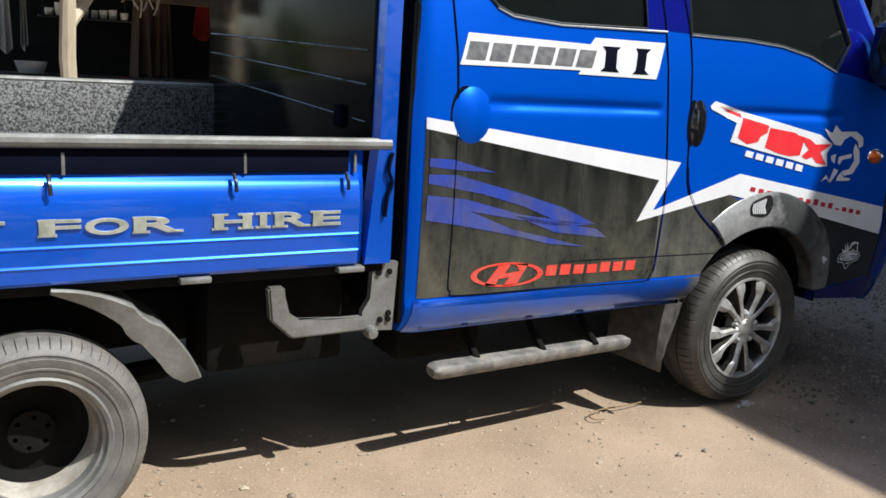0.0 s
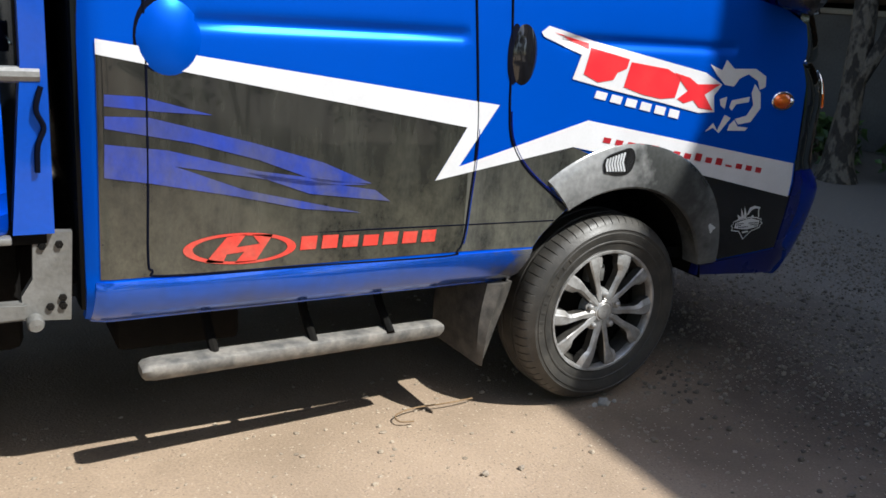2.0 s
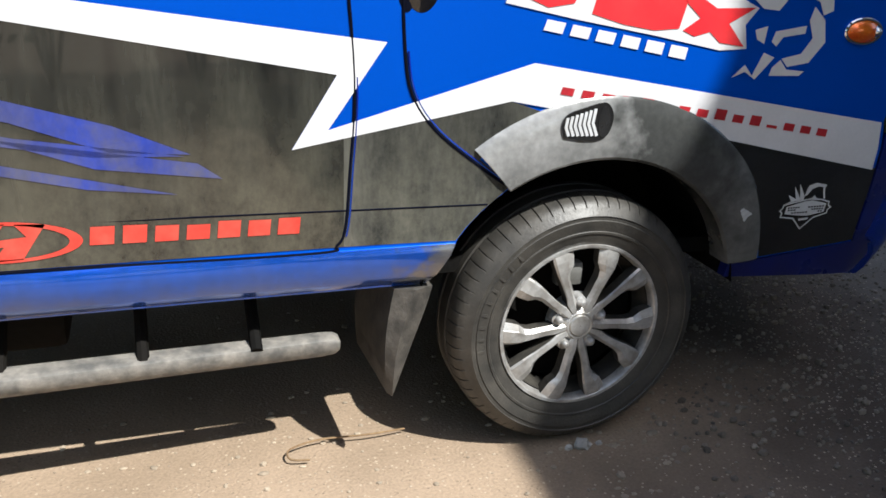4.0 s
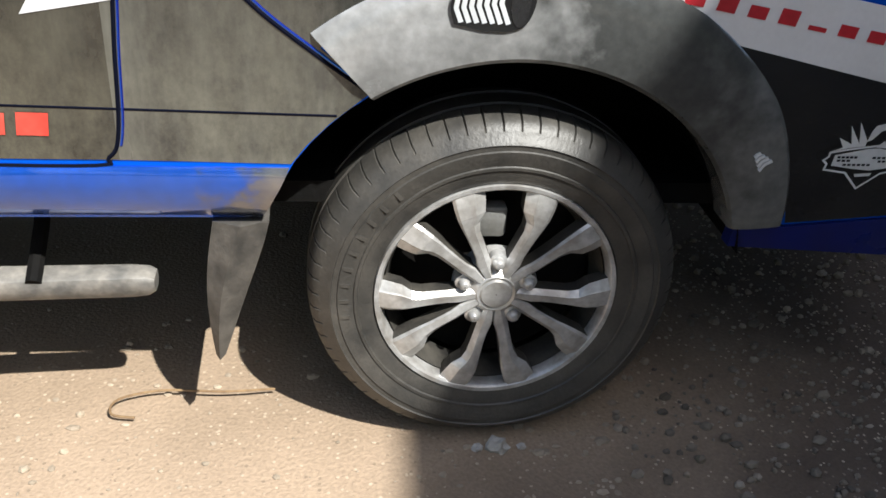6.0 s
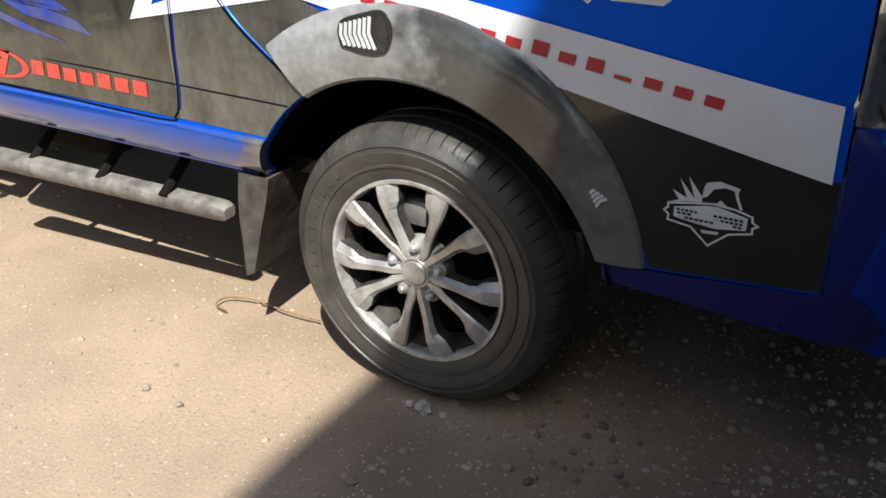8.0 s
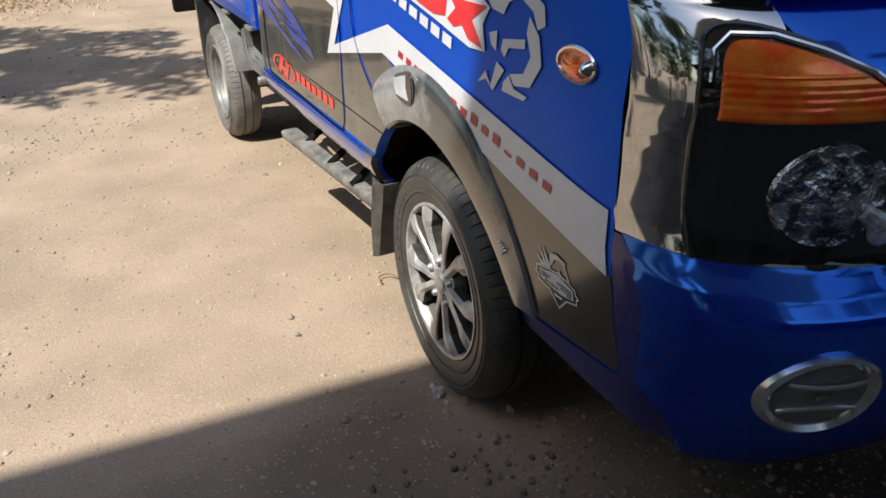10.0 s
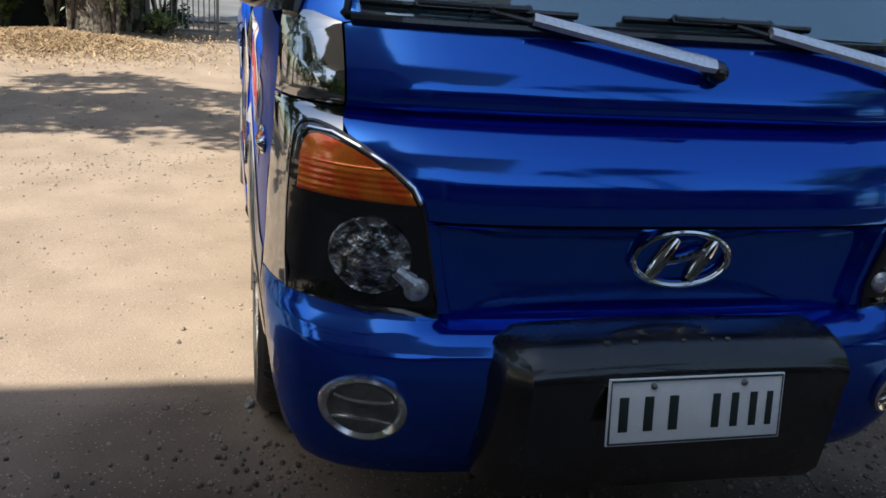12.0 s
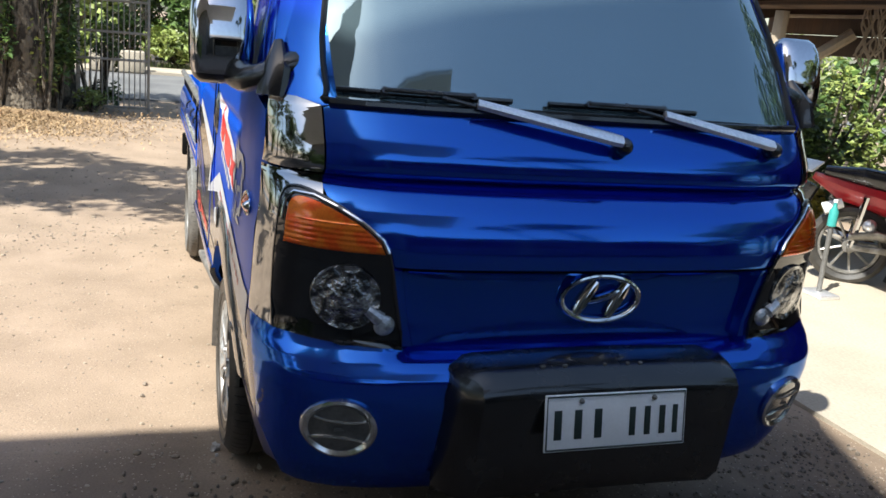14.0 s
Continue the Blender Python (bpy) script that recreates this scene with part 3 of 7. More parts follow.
part("rear_latch", bm, GAP, truck)
# floor and inside of the cab
bm = box(bmesh.new(), -1.60, 0.72, 0.12, 1.58, 0.46, 0.50)
part("cab_floor", bm, UNDERBODY, truck)
bm = box(bmesh.new(), 0.45, 0.86, 0.16, 1.54, 1.02, 1.27, 0.05)
part("dashboard", bm, BLACK_PLASTIC, truck)

# ---- front of the cab ----
bump_low = 0.36
left = [(0.010, 0.72), (0.036, 0.50), (0.10, bump_low)]
bumper_poly = left + [(1.60, bump_low)] + flip_y(left[:-1])[::-1] + [(1.690, 0.79), (1.64, 0.785), (1.352, 0.772), (1.346, 0.752), (0.354, 0.752), (0.348, 0.772), (0.06, 0.785), (0.010, 0.79)]
part("bumper", front_patch(bumper_poly, 0.006, 0.04), BLUE, truck, "blue front bumper")
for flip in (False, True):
    part("bumper_end", side_patch([(0.41, 0.415), (0.80, 0.385), (0.96, 0.375), (0.96, 0.46), (0.93, 0.60), (0.92, 0.72), (0.92, 0.786), (0.7955, 0.786), (0.793, 0.487), (0.50, 0.458), (0.41, 0.452)], 0.004, 0.03, flip), SHADED_BLUE, truck, "end of the blue bumper, toned dark for its shade")
grille_poly = [(0.31, 0.742), (1.39, 0.742), (1.395, 0.80), (1.412, 0.975), (0.288, 0.975), (0.305, 0.80)]
part("grille_panel", front_patch(grille_poly, -0.028, 0.03), BLUE, truck, "blue closed grille panel")
lower_hood = [(0.288, 0.975), (1.412, 0.975), (1.42, 1.03), (1.46, 1.075), (1.54, 1.125), (1.56, 1.168), (0.14, 1.168), (0.16, 1.125), (0.24, 1.075), (0.28, 1.03)]
part("lower_hood", front_patch(lower_hood, 0.0, 0.03), BLUE, truck, "blue lower front panel")
upper_hood = [(0.158, 1.170), (1.542, 1.170), (1.545, 1.33), (1.2, 1.335), (0.85, 1.335), (0.5, 1.335), (0.155, 1.33)]
part("upper_hood", front_patch(upper_hood, 0.0, 0.03), BLUE, truck, "blue upper front panel below the windshield")
for flip in (False, True):
    lo = [(0.0075, 0.79), (0.055, 0.786), (0.048, 0.86), (0.045, 0.99), (0.05, 1.08), (0.085, 1.125), (0.15, 1.115), (0.155, 1.168), (0.0315, 1.168), (0.0215, 1.05), (0.0150, 0.95), (0.0112, 0.85)]
    hi = [(0.032, 1.175), (0.155, 1.175), (0.152, 1.33), (0.10, 1.345), (0.046, 1.345), (0.0385, 1.28)]
    for poly in (lo, hi):
        part("corner_panel", front_patch(flip_y(poly) if flip else poly, 0.004, 0.03), DARK_CHROME, truck, "polished dark chrome corner panel")
for flip in (False, True):
    fill = [(0.342, 0.772), (0.372, 0.770), (0.352, 0.86), (0.335, 0.965), (0.302, 0.968), (0.322, 0.88)]
    part("grille_filler", front_patch(flip_y(fill) if flip else fill, 0.003, 0.05), BLUE, truck, "blue filler beside the headlamp")
# dark tube under the hood lip, standing in for the shadow there
bm = tube(bmesh.new(), [(front_x(y, 0.974) - 0.014, y, 0.975) for y in np.linspace(0.335, 1.365, 25)], 0.011, 8)
part("grille_lip_shade", bm, GAP, truck)
shield = [(0.185, 1.342), (0.5, 1.345), (1.2, 1.345), (1.515, 1.342), (1.535, 1.37), (1.53, 1.55), (1.44, 1.89), (1.2, 1.915), (0.5, 1.915), (0.26, 1.89), (0.17, 1.55), (0.165, 1.37)]
glass = part("windshield", front_patch(shield, 0.002, 0.0, zs=[1.4, 1.45, 1.5, 1.55, 1.6, 1.65, 1.7, 1.75, 1.8, 1.85]), WINDSHIELD, truck, "dark reflective tinted windshield")
ring = smooth_curve([(y, z, 0) for y, z in shield], 4, True)
bm = tube(bmesh.new(), [(front_x(y, z) + 0.004, y, z) for y, z, _ in ring + ring[:1]], 0.013, 8, 0.6)
part("windshield_seal", bm, SEAL, glass)
for flip in (False, True):
    pil = [(0.155, 1.33), (0.19, 1.338), (0.168, 1.37), (0.173, 1.55), (0.263, 1.89), (0.24, 1.92), (0.15, 1.70), (0.09, 1.50), (0.05, 1.345), (0.10, 1.345)]
    part("front_pillar", front_patch(flip_y(pil) if flip else pil, 0.004, 0.03, zs=[1.4, 1.5, 1.6, 1.7, 1.8]), BLUE, truck, "blue windshield pillar")
for flip in (False, True):
    bm = bmesh.new()
    rows = []
    for u in np.linspace(0, 1, 13):
        xs, zs = 0.70 - 0.30 * u, 1.33 + 0.51 * u
        yf, zf = interp(u, [(0, 0.05), (0.3, 0.09), (0.65, 0.15), (1, 0.225)]), 1.345 + 0.545 * u
        a, b = Vector((xs - 0.01, side_y(xs, zs) + 0.002, zs)), Vector((front_x(yf, zf) + 0.002, yf + 0.008, zf))
        row = []
        for k in range(6):
            t = k / 5
            p = a.lerp(b, t) + Vector((0.35, -0.94, 0.2)) * 0.018 * math.sin(math.pi * t)
            row.append(bm.verts.new((p.x, 2 * MID - p.y if flip else p.y, p.z)))
        rows.append(row)
    for p, q in zip(rows, rows[1:]):
        for k in range(5):
            bm.faces.new((p[k], p[k + 1], q[k + 1], q[k]))
    part("pillar_corner", bm, BLUE, truck)
top_strip = [(0.26, 1.89), (0.5, 1.915), (1.2, 1.915), (1.44, 1.89), (1.46, 1.92), (1.40, 1.945), (0.30, 1.945), (0.24, 1.92)]
part("header_panel", front_patch(top_strip, 0.002, 0.03), BLUE, truck)
# black cowl along the foot of the windshield
bm = tube(bmesh.new(), [(front_x(y, 1.335) + 0.002, y, 1.338) for y in np.linspace(0.17, 1.53, 24)], 0.016, 8, 0.7)
part("cowl", bm, BLACK_PLASTIC, truck, "black cowl strip")
# inner closing sheet behind lamps and joints
closing = [(0.12, 0.42), (1.58, 0.42), (1.66, 0.60), (1.68, 0.78), (1.68, 1.33), (0.02, 1.33), (0.02, 0.78), (0.04, 0.60)]
bm = front_patch(closing, -0.05)
part("inner_panel", bm, GAP, truck)

# ---- headlamps ----
def rounded(pts, n=5):
    return [(y, z) for y, z, _ in smooth_curve([(y, z, 0) for y, z in pts], n)]


lamp_out = [(0.050, 0.787), (0.20, 0.777), (0.345, 0.768)] + rounded([(0.340, 0.81), (0.320, 0.90), (0.297, 1.0), (0.262, 1.055), (0.20, 1.098), (0.14, 1.128), (0.095, 1.138), (0.068, 1.122), (0.057, 1.07), (0.050, 0.98), (0.048, 0.86)])
amber_out = [(0.070, 1.008), (0.288, 1.008)] + rounded([(0.276, 1.032), (0.235, 1.068), (0.18, 1.098), (0.13, 1.117), (0.098, 1.118), (0.082, 1.10), (0.074, 1.06)])



def headlamp(flip):
    def side(poly):
        return flip_y(poly) if flip else poly
    lamp = part("headlight", front_patch(side(lamp_out), 0.008, 0.03), SMOKED, truck, "headlamp with amber indicator above a smoked black housing")
    bm = front_patch(side(amber_out), 0.014, 0.012, zs=[1.0095 + 0.003 * k for k in range(37)])
    for v in bm.verts:
        v.co.x += 0.0022 * abs(math.sin((v.co.z - 1.008) * math.pi / 0.012)) if v.co.z < 1.075 else 0.0
    part("indicator_lens", bm, AMBER, lamp, "ribbed amber indicator lens")
    ring = [(y, z, 0) for y, z in side(lamp_out)]
    part("lamp_seal", tube(bmesh.new(), [(front_x(y, z) + 0.008, y, z) for y, z, _ in ring + ring[:1]], 0.0055, 6), BLACK_PLASTIC, lamp)
    edge = side([(0.062, 1.06), (0.070, 1.105), (0.088, 1.126), (0.13, 1.1255), (0.18, 1.106), (0.235, 1.077), (0.278, 1.042), (0.293, 1.012)])
    part("lens_edge", tube(bmesh.new(), [(front_x(y, z) + 0.012, y, z) for y, z in edge], 0.0055, 8), CHROME, lamp, "bright clear edge of the indicator lens")
    y0 = 2 * MID - 0.205 if flip else 0.205
    sgn = -1 if flip else 1
    bm = bmesh.new()
    n = 40
    rings = []
    for r, d in ((0.082, 0.0), (0.080, 0.008), (0.066, 0.004), (0.045, 0.012), (0.022, 0.017), (0.001, 0.02)):
        rings.append([bm.verts.new((front_x(y0 + r * math.cos(a) * 0.98, 0.892 + r * math.sin(a)) + 0.009 + d, y0 + r * math.cos(a) * 0.98, 0.892 + r * math.sin(a))) for a in (2 * math.pi * k / n for k in range(n))])
    for a, b in zip(rings, rings[1:]):
        for k in range(n):
            bm.faces.new((a[k], a[(k + 1) % n], b[(k + 1) % n], b[k]))
    part("reflector", bm, REFLECTOR, lamp, "round faceted headlamp reflector")
    yb = y0 + sgn * 0.094
    bm = bmesh.new()
    bmesh.ops.create_uvsphere(bm, u_segments=20, v_segments=10, radius=0.027, matrix=Matrix.Translation((front_x(yb, 0.826) + 0.006, yb, 0.826)) @ Matrix.Diagonal((0.6, 1, 1, 1)))
    tube(bm, [(front_x(yb, 0.84) + 0.004, yb - sgn * 0.045, 0.866), (front_x(yb, 0.835) + 0.010, yb - sgn * 0.012, 0.842)], [0.013, 0.02], 10)
    part("marker_bulb", bm, LENS, lamp, "clear side lamp bulb")


headlamp(False)
headlamp(True)


# ---- fog lamps ----
def fog_lamp(y0):
    z0 = 0.572
    base = lambda y, z: front_x(y, z) + 0.006  # noqa: E731
    bm = bmesh.new()
    n, rings = 40, []
    for r, d in ((0.088, -0.004), (0.087, 0.012), (0.080, 0.016), (0.070, 0.006), (0.068, -0.004)):
        rings.append([bm.verts.new((base(y0 + r * math.cos(a), z0 + r * 0.95 * math.sin(a)) + d, y0 + r * math.cos(a), z0 + r * 0.95 * math.sin(a))) for a in (2 * math.pi * k / n for k in range(n))])
    for a, b in zip(rings, rings[1:]):
        for k in range(n):
            bm.faces.new((a[k], a[(k + 1) % n], b[(k + 1) % n], b[k]))
    lamp = part("fog_light", bm, SATIN, truck, "oval fog lamp with a bright ring")
    bm = bmesh.new()
    c = bm.verts.new((base(y0, z0) + 0.005, y0, z0))
    rings = [[bm.verts.new((base(y0 + 0.069 * q * math.cos(a), z0 + 0.0655 * q * math.sin(a)) + 0.004, y0 + 0.069 * q * math.cos(a), z0 + 0.0655 * q * math.sin(a))) for a in (2 * math.pi * k / n for k in range(n))] for q in (1.0, 0.75, 0.5, 0.25)]
    for a, b in zip(rings, rings[1:]):
        for k in range(n):
            bm.faces.new((a[k], a[(k + 1) % n], b[(k + 1) % n], b[k]))
    for k in range(n):
        bm.faces.new((c, rings[-1][k], rings[-1][(k + 1) % n]))
    part("fog_glass", bm, FOG_GLASS, lamp, "dark fog lamp glass")
    for dz in (-0.030, 0.030):
        w = 0.058
        pts = [(base(y0 + u * w, z0 + dz) + 0.009, y0 + u * w, z0 + dz + 0.006 * (1 - u * u) * (1 if dz < 0 else -1)) for u in np.linspace(-1, 1, 9)]
        part("fog_bar", tube(bmesh.new(), pts, 0.004, 8), SATIN, lamp)
    part("fog_mark", box(bmesh.new(), base(y0, z0) + 0.004, base(y0, z0) + 0.008, y0 - 0.012, y0 + 0.012, z0 - 0.004, z0 + 0.004), STEEL, lamp)


fog_lamp(0.197)
fog_lamp(2 * MID - 0.197)

# ---- bumper guard and number plate ----
bm = bmesh.new()
cols = []
for i, y in enumerate(np.linspace(0.44, 1.26, 29)):
    s = abs(y - MID) / 0.41
    back = 0.115 * max(0.0, (s - 0.86) / 0.14) ** 1.6
    prof = [(1.09, 0.765), (1.165, 0.772), (1.21, 0.762), (1.245, 0.742), (1.262, 0.722), (1.266, 0.70), (1.258, 0.66), (1.250, 0.56), (1.235, 0.46), (1.20, 0.415), (1.12, 0.40)]
    cols.append([bm.verts.new((min(x, max(x - back, 1.10)), y, z - 0.01 * s * s - (0.035 * max(0.0, (s - 0.78) / 0.22) ** 2 if z > 0.69 else 0.0))) for x, z in prof])
for a, b in zip(cols, cols[1:]):
    for k in range(len(a) - 1):
        bm.faces.new((a[k], a[k + 1], b[k + 1], b[k]))
bm.faces.new(cols[0])
bm.faces.new(cols[-1][::-1])
guard_ob = part("bumper_guard", bm, GUARD_PLASTIC, truck, "black plastic bumper guard")
for y in (0.66, 0.72, 0.83, 0.895, 0.93):
    part("emblem_remnant", box(bmesh.new(), 1.205, 1.213, y, y + 0.006 + 0.006 * random.random(), 0.758, 0.7655, 0.001), STEEL, guard_ob, "small bright glue mark")
bm = bmesh.new()
box(bm, 1.268, 1.274, 0.650, 1.038, 0.574, 0.714, 0.002)
plate = part("number_plate", bm, PLATE_MAT, truck, "white number plate with dark bars")
bm = bmesh.new()
pr = [(0.655, 0.579), (1.033, 0.579), (1.033, 0.709), (0.655, 0.709)]
tube(bm, [(1.275, y, z) for y, z in pr + pr[:1]], 0.0022, 6)
part("plate_border", bm, PLATE_INK, plate)
for y, w in ((0.674, 0.036), (0.728, 0.036), (0.782, 0.036), (0.878, 0.030), (0.920, 0.030), (0.962, 0.030), (1.000, 0.026)):
    part("plate_bar", box(bmesh.new(), 1.274, 1.2765, y, y + w * 0.55, 0.604, 0.676, 0.001), PLATE_INK, plate, "dark bar")
for y in (0.745, 0.945):
    bm = bmesh.new()
    bmesh.ops.create_uvsphere(bm, u_segments=10, v_segments=6, radius=0.007, matrix=Matrix.Translation((1.276, y, 0.697)))
    part("plate_screw", bm, STEEL, plate)
part("plate_bracket", box(bmesh.new(), 1.250, 1.267, 0.70, 0.99, 0.59, 0.70, 0.003), BLACK_PLASTIC, plate, "black plate bracket")
hinge = Vector((1.270, MID, 0.714))
plate.matrix_basis = Matrix.Translation(hinge) @ Matrix.Rotation(radians(-9), 4, "Y") @ Matrix.Translation(-hinge)

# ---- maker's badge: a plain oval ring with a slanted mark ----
bm = bmesh.new()
pts = [(front_x(MID, 0.888) - 0.018, MID + 0.031 + 0.112 * math.cos(a), 0.886 + 0.060 * math.sin(a)) for a in (2 * math.pi * k / 40 for k in range(41))]
tube(bm, pts, 0.0095, 10, 0.8)
badge = part("badge_ring", bm, CHROME, truck, "oval chrome badge")
for pa, pb, pc in (((-0.070, -0.042), (-0.048, 0.0), (-0.018, 0.048)), ((0.026, -0.048), (0.050, 0.0), (0.074, 0.042)), ((-0.045, -0.008), (0.0, 0.0), (0.052, 0.018))):
    pts = smooth_curve([(front_x(MID, 0.888) - 0.018, MID + 0.031 + u, 0.886 + w) for u, w in (pa, pb, pc)], 6)
    part("badge_bar", tube(bmesh.new(), pts, [0.011 + 0.006 * math.sin(math.pi * k / 12) for k in range(13)], 10, 0.6), CHROME, badge)

# ---- wipers ----
def wiper(py, pz, blade_a, blade_b):
    px = front_x(py, pz) + 0.02
    bm = bmesh.new()
    bmesh.ops.create_uvsphere(bm, u_segments=16, v_segments=8, radius=0.024, matrix=Matrix.Translation((px, py, pz)) @ Matrix.Diagonal((1.3, 1, 1, 1)))
    pivot = part("wiper", bm, BLACK_PLASTIC, truck, "silver and black windshield wiper")
    mid = ((blade_a[0] + blade_b[0]) / 2 + 0.03, (blade_a[1] + blade_b[1]) / 2)
    m3 = Vector((front_x(mid[0], mid[1]) + 0.035, mid[0], mid[1]))
    p3 = Vector((px + 0.01, py, pz + 0.005))
    arm_end = p3.lerp(m3, 0.82)
    run = (arm_end - p3).normalized()
    face = (Vector((0.55, 0.0, 0.83)) - run * run.dot(Vector((0.55, 0.0, 0.83)))).normalized()
    across = run.cross(face)
    bm = bmesh.new()
    rows = []
    for u, w in ((0.03, 0.016), (0.10, 0.019), (0.5, 0.016), (1.0, 0.012)):
        q = p3.lerp(arm_end, u) + face * 0.012
        rows.append([bm.verts.new(q + across * a + face * h) for a, h in ((-w, -0.010), (-w, 0.002), (-w * 0.6, 0.006), (w * 0.6, 0.006), (w, 0.002), (w, -0.010))])
    for a, b in zip(rows, rows[1:]):
        for k in range(6):
            bm.faces.new((a[k], a[(k + 1) % 6], b[(k + 1) % 6], b[k]))
    bm.faces.new(rows[0])
    bm.faces.new(rows[-1])
    part("wiper_arm", bm, SILVER, pivot, "silver wiper arm")
    bm = tube(bmesh.new(), [arm_end, m3], 0.007, 8)
    pts = [(front_x(y, z) + 0.018, y, z) for y, z in ((blade_a[0] + (blade_b[0] - blade_a[0]) * k / 12, blade_a[1] + (blade_b[1] - blade_a[1]) * k / 12) for k in range(13))]
    tube(bm, pts, 0.009, 8, 0.7)
    tube(bm, [Vector(p) + Vector((0.014, 0, 0.008)) for p in pts[3:10]], 0.007, 8)
    for k in (3, 6, 9):
        tube(bm, [pts[k], Vector(pts[k]) + Vector((0.016, 0, 0.009))], 0.010, 6)
    part("wiper_blade", bm, BLACK_PLASTIC, pivot, "black wiper blade")


wiper(0.912, 1.282, (0.185, 1.372), (0.62, 1.372))
wiper(1.40, 1.288, (0.72, 1.372), (1.16, 1.372))

# ---- mirrors ----
def mirror(flip):
    Y = (lambda y: 2 * MID - y) if flip else (lambda y: y)

    def half(lo, hi, low, high):
        bm = bmesh.new()
        rings = []
        n = 18
        for t, w, d in ((0.0, 0.048, 0.020), (0.05, 0.064, 0.046), (0.10, 0.069, 0.057), (0.15, 0.073, 0.066), (0.3, 0.077, 0.077), (0.5, 0.078, 0.078), (0.7, 0.076, 0.068), (0.85, 0.071, 0.052), (0.95, 0.060, 0.034), (1.0, 0.045, 0.016)):
            if not low <= t <= high:
                continue
            z = 1.345 + 0.26 * t
            rings.append([bm.verts.new((0.58 + d * math.copysign(abs(math.cos(a)) ** 0.6, math.cos(a)) - 0.02 * t, Y(-0.064 + 1.08 * w * math.copysign(abs(math.sin(a)) ** 0.7, math.sin(a))), z)) for a in (lo + (hi - lo) * k / n for k in range(n + 1))])
        for a, b in zip(rings, rings[1:]):
            for k in range(n):
                bm.faces.new((a[k], a[k + 1], b[k + 1], b[k]))
        bm.faces.new(rings[0])
        bm.faces.new(rings[-1])
        return bm
    shell = part("wing_mirror", half(-math.pi / 2, math.pi / 2, 0.10, 1.0), MIRROR_SHELL, truck, "tall bright chrome wing mirror")
    # foot of the chrome shell in black, painting in the shade it reflects
    part("mirror_foot_dark", half(-math.pi / 2, math.pi / 2, 0.0, 0.10), BLACK_PLASTIC, shell, "mirror foot in black for its dark reflection")
    part("mirror_housing", half(math.pi / 2, 1.5 * math.pi, 0.0, 1.0), BLACK_PLASTIC, shell, "black back of the mirror")
    bm = box(bmesh.new(), 0.492, 0.499, min(Y(-0.125), Y(-0.012)), max(Y(-0.125), Y(-0.012)), 1.38, 1.575, 0.003)
    part("mirror_glass", bm, TINT, shell, "dark mirror glass")
    bm = tube(bmesh.new(), smooth_curve([(0.60, Y(-0.03), 1.385), (0.68, Y(-0.01), 1.370), (0.74, Y(0.03), 1.385), (0.76, Y(0.10), 1.42), (0.72, Y(0.20), 1.45)], 5), [0.040] * 8 + [0.036] * 13, 12, 0.8)
    tube(bm, [(0.78, Y(0.045), 1.335), (0.77, Y(0.055), 1.40), (0.72, Y(0.065), 1.47)], [0.045, 0.042, 0.014], 10, 0.6)
    part("mirror_arm", bm, BLACK_PLASTIC, shell, "black mirror arm and base")


mirror(False)
mirror(True)

# ---- wheel arch, sill, doors ----
def flare(flip):
    Y = (lambda y: 2 * MID - y) if flip else (lambda y: y)
    bm = bmesh.new()
    cols = []
    n = 44
    for k in range(n + 1):
        u = k / n
        a_in, a_out = 16 + (122.5 - 16) * u, 13.5 + (125.0 - 13.5) * u
        ro = float(np.interp(a_out, [13, 40, 62, 90, 126], [0.507, 0.543, 0.556, 0.557, 0.545]))
        ri = 0.412
        cols.append([])
        for f, out in ((0, -0.06), (0, 0.006), (0.05, 0.013), (0.3, 0.017), (0.7, 0.015), (0.95, 0.010), (1, 0.004), (1, -0.01)):
            a, r = radians(a_in + (a_out - a_in) * f), ri + (ro - ri) * f
            x, z = ARCH[0] + r * math.cos(a), ARCH[1] + r * math.sin(a)
            cols[-1].append(bm.verts.new((x, Y(-out + interp(z, FRONT_SIDE)), z)))
    for a, b in zip(cols, cols[1:]):
        for k in range(len(a) - 1):
            bm.faces.new((a[k], a[k + 1], b[k + 1], b[k]))
    bm.faces.new(cols[0])
    bm.faces.new(cols[-1])
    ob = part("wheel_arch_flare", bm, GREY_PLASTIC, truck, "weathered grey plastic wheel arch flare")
    # wheel well
    bm = bmesh.new()
    well = arch_line(0.43, 172, 8, 30)
    lo = [bm.verts.new((x, Y(0.03), z)) for x, z in well]
    hi = [bm.verts.new((x, Y(0.42), z)) for x, z in well]
    for i in range(len(well) - 1):
        bm.faces.new((lo[i], lo[i + 1], hi[i + 1], hi[i]))
    bm.faces.new(hi)
    part("wheel_well", bm, UNDERBODY, truck)
    return ob


flare_ob = flare(False)
flare(True)
# stickers on the flare: small ribbed screws
def ribbed(pts, w0, w1, n, y):
    a, b = Vector((pts[0][0], 0, pts[0][1])), Vector((pts[1][0], 0, pts[1][1]))
    d = (b - a).normalized()
    s = Vector((d.z, 0, -d.x))
    for k in range(n):
        bm = bmesh.new()
        c = a.lerp(b, k / n)
        w = w0 + (w1 - w0) * k / n
        e = a.lerp(b, (k + 0.62) / n)
        bow = d * 0.008 * (w / 0.03)
        bm.faces.new([bm.verts.new((p.x, y, p.z)) for p in (c - s * w, c - bow, c + s * w, e + s * w * 0.95, e - bow, e - s * w * 0.95)])
        thicken(bm, lambda c: Vector((0, 0.004, 0)))
        part("sticker_band", bm, SILVER_VINYL, flare_ob, "silver sticker band")


